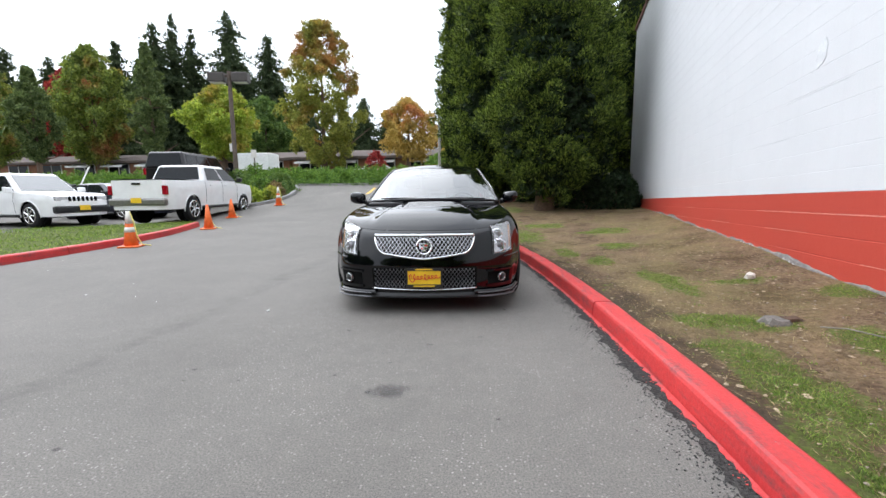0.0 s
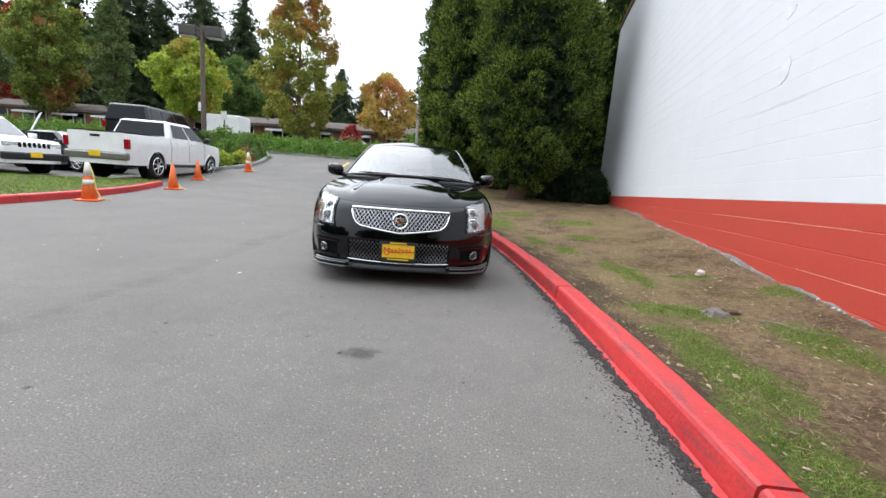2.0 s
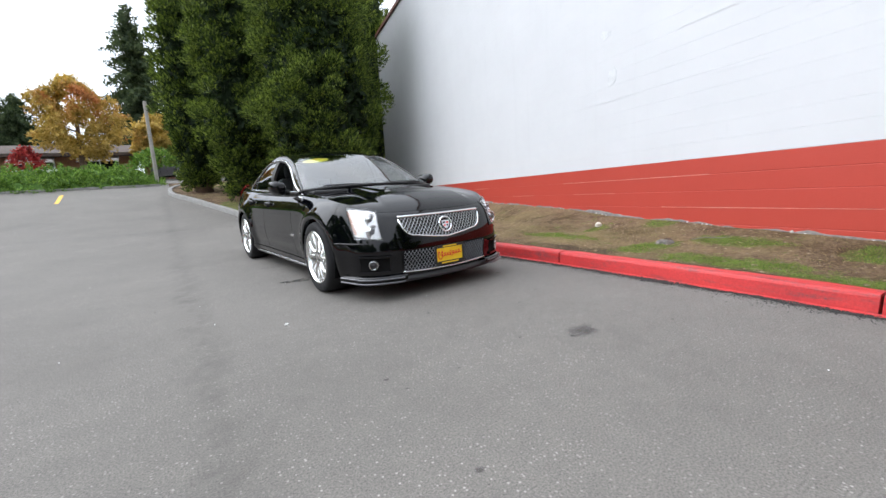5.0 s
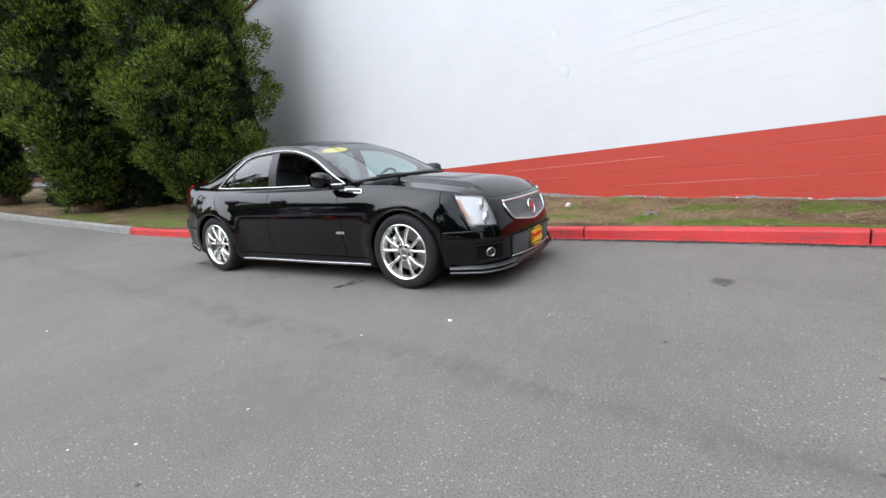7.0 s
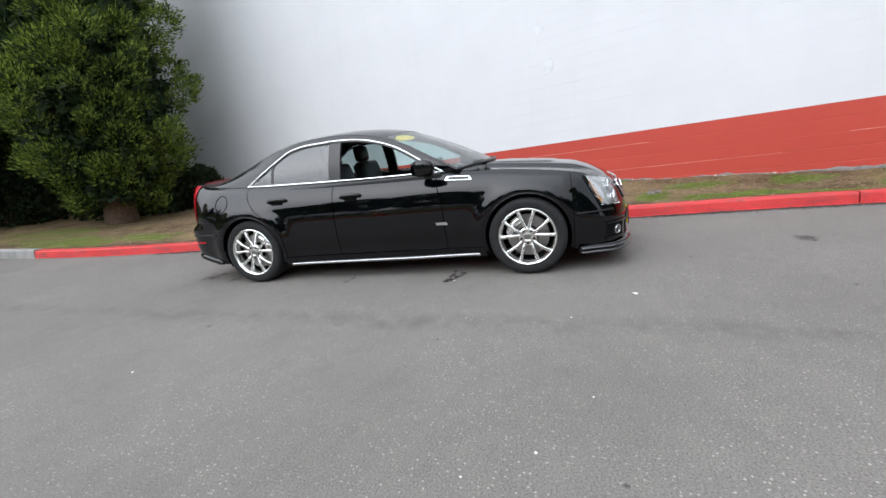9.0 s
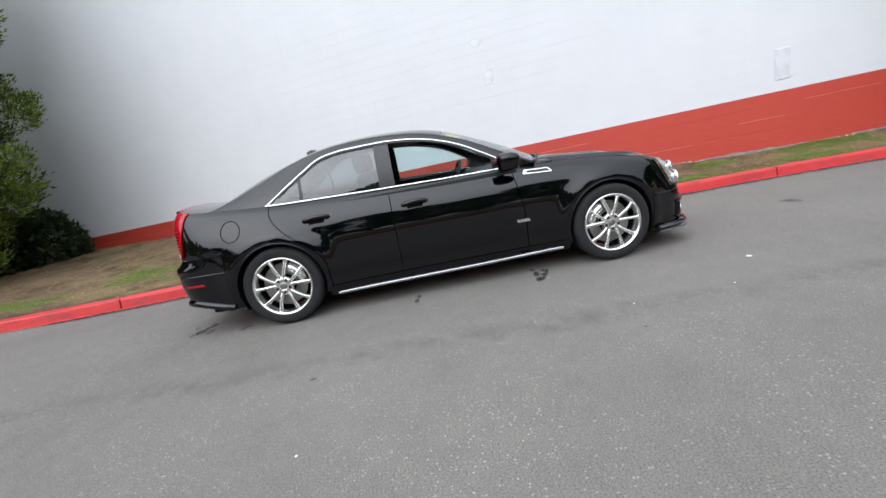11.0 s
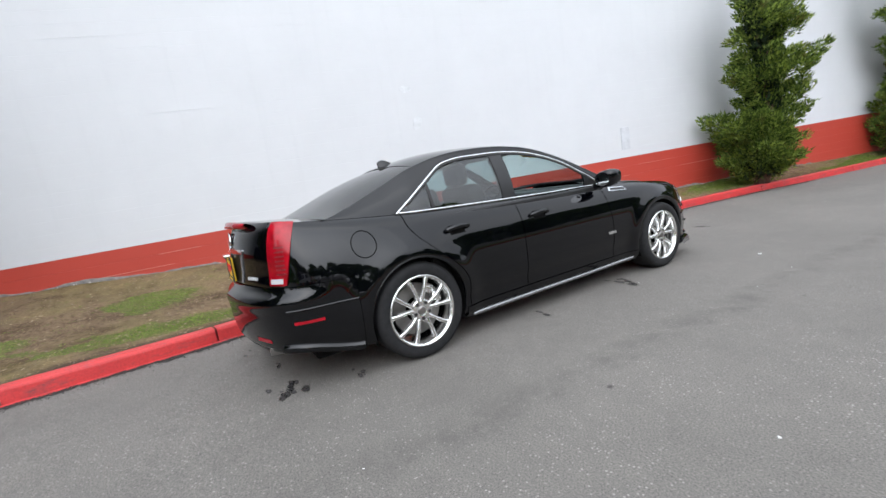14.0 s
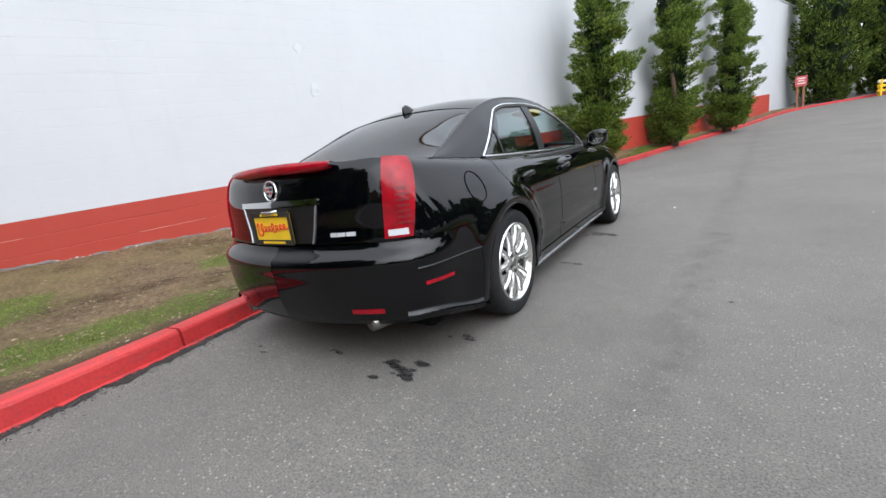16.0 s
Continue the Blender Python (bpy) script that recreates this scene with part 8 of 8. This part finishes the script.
    if spec.get("grille"):
        for k in range(spec["grille"]):
            y = (k - (spec["grille"] - 1) / 2) * 0.13
            part("grille_slot", box_bm((front + 0.03, y - 0.04, spec["lamp_z"][0] - 0.09), (front + 0.066, y + 0.04, spec["lamp_z"][0] + 0.06), 0.01), DEEP, top)
    if spec.get("bed"):
        b0, b1 = spec["bed"]
        zt = tops((b0 + b1) / 2)
        part("bed_opening", box_bm((b1 + 0.10, -W / 2 * 0.80, zt + 0.036), (b0 - 0.08, W / 2 * 0.80, zt + 0.042)), DEEP, top)
        part("tailgate_handle", box_bm((tail - 0.072, -0.13, zt - 0.14), (tail - 0.04, 0.13, zt - 0.08), 0.008), DEEP, top)
        part("tailgate_seam", box_bm((tail - 0.062, -W / 2 * 0.70, zt - 0.62), (tail - 0.045, W / 2 * 0.70, zt - 0.60)), DEEP, top)
    return top


def heading(deg):
    return 90 + 5.2 + deg


PICKUP = dict(length=5.85, width=2.02, tyre=0.405, axles=(1.86, -1.72), floor=0.42, top=[(-2.93, 1.32), (-1, 1.33), (1.1, 1.33), (1.4, 1.30), (2.4, 1.22), (2.8, 1.13), (2.93, 1.02)], cabin=((1.55, 1.30), (0.75, 1.90), (-0.72, 1.90), (-0.98, 1.31)), windows=((0.0, 0.42), (0.47, 0.92)), handles=(0.45, -0.55), seams=(1.35, 0.22, -0.92), lamp_z=(1.02, 1.03), bumper_z=0.66, bumper=DISC, bed=(-1.05, -2.9))
SUV = dict(length=4.82, width=1.94, tyre=0.38, axles=(1.50, -1.42), floor=0.34, top=[(-2.41, 1.12), (-1, 1.13), (0.9, 1.10), (1.3, 1.08), (2.0, 1.04), (2.3, 0.98), (2.41, 0.86)], cabin=((1.05, 1.08), (0.25, 1.74), (-1.95, 1.70), (-2.30, 1.13)), windows=((0.02, 0.36), (0.39, 0.68), (0.71, 0.95)), handles=(0.1, -0.9), seams=(0.85, -0.12, -1.05), lamp_z=(0.90, 1.0), bumper_z=0.55, bumper=BLACK_TRIM, grille=7, bright_mirror=True)
VAN = dict(SUV, length=5.1, width=2.0, cabin=((1.15, 1.10), (0.55, 1.86), (-2.35, 1.86), (-2.48, 1.13)), axles=(1.6, -1.45), grille=0, top=[(-2.55, 1.12), (-1, 1.13), (0.9, 1.12), (1.3, 1.10), (2.0, 1.08), (2.4, 1.04), (2.55, 0.92)], bright_mirror=False)
SALOON = dict(length=4.7, width=1.8, tyre=0.33, axles=(1.42, -1.33), floor=0.22, top=[(-2.35, 0.92), (-1.8, 0.98), (-1, 0.95), (0.8, 0.92), (1.3, 0.88), (2.0, 0.80), (2.35, 0.66)], cabin=((1.0, 0.92), (0.2, 1.42), (-0.95, 1.40), (-1.75, 0.97)), windows=((0.04, 0.48), (0.51, 0.90)), handles=(0.0, -0.95), seams=(0.8, -0.12, -1.05), lamp_z=(0.66, 0.80), bumper_z=0.42, bumper=BLACK_TRIM)


def park(name, x, y, deg, color, label, category, spec, lift=0.0):
    return vehicle(name, Matrix.Translation((x, y, ground_z(x, y) + lift)) @ pose(0, 0, 0, 0, 0, heading(deg)), color, label, category, spec)


park("pickup_truck", -10.75, 15.15, 0, (0.86, 0.86, 0.86), "white crew-cab pickup truck parked beside the cones", "pickup truck", PICKUP)
park("suv", -15.4, 13.35, 254, (0.86, 0.86, 0.86), "white sport utility car with a seven-slot grille", "car", SUV)
park("dark_van", -14.2, 20.4, 0, (0.010, 0.009, 0.010), "black tall sport utility car with dark glass", "car", VAN, 0.42)
park("saloon_car", -15.0, 16.3, 75 + 180, (0.018, 0.02, 0.035), "dark blue saloon car between white vehicles", "car", SALOON)
oc = park("saloon_car", -21.3, 19.6, -48, (0.035, 0.035, 0.04), "dark grey saloon car with its hood raised", "car", SALOON)
bm = box_bm((0.0, -0.72, -0.02), (1.15, 0.72, 0.02), 0.015)
bm.transform(Matrix.Translation((1.02, 0, 0.95)) @ Matrix.Rotation(radians(-66), 4, "Y"))
part("raised_hood", bm, AWNING, oc, "pale underside of the raised hood")
park("white_saloon", -10.2, 40.0, 88, (0.78, 0.78, 0.78), "white saloon car parked by the shops", "car", SALOON, 0.05)
park("white_saloon", -44.5, 31.5, 80, (0.78, 0.78, 0.78), "white saloon car beyond the ivy bank", "car", SALOON, 0.6)
park("white_saloon", -49.5, 31.5, 80, (0.78, 0.78, 0.78), "white saloon car beyond the ivy bank", "car", SALOON, 0.6)
park("dark_van", -1.2, 39.5, 20, (0.05, 0.05, 0.055), "dark grey tall car beyond the street", "car", VAN)

# ---- the far side of the drive, behind the camera's way ----
for i in range(17):
    x, y = -33 - 6 * ((i * 7) % 3) / 2, -44 + 4.3 * i
    h, r = 11 + 3.5 * math.sin(i * 2.3), 3.6 + 0.6 * math.cos(i * 1.7)
    set_tree("car_park_tree", (x, y, ground_z(x, y)), "leafy green tree at the edge of the car park", "tree", round_crown(h * 0.10, h, r, 700 + i, 500, 0.6, GREEN, 0.45, 7, 8), trunk_bm(h * 0.85, 0.22, 0.03, 0, 8, 0.3, 80 + i, 0.25), group="trees across the car park")
for i, (x, y, h, r) in enumerate([(-12, -46, 13, 4), (-2, -52, 12, 4), (-20, -48, 13, 4)]):
    set_tree("car_park_tree", (x, y, ground_z(x, y)), "leafy green tree at the edge of the car park", "tree", round_crown(h * 0.18, h, r, 740 + i, 700, 0.42, GREEN, 0.6, 7, 10), trunk_bm(h * 0.85, 0.22, 0.03, 0, 8, 0.3, 120 + i, 0.25))
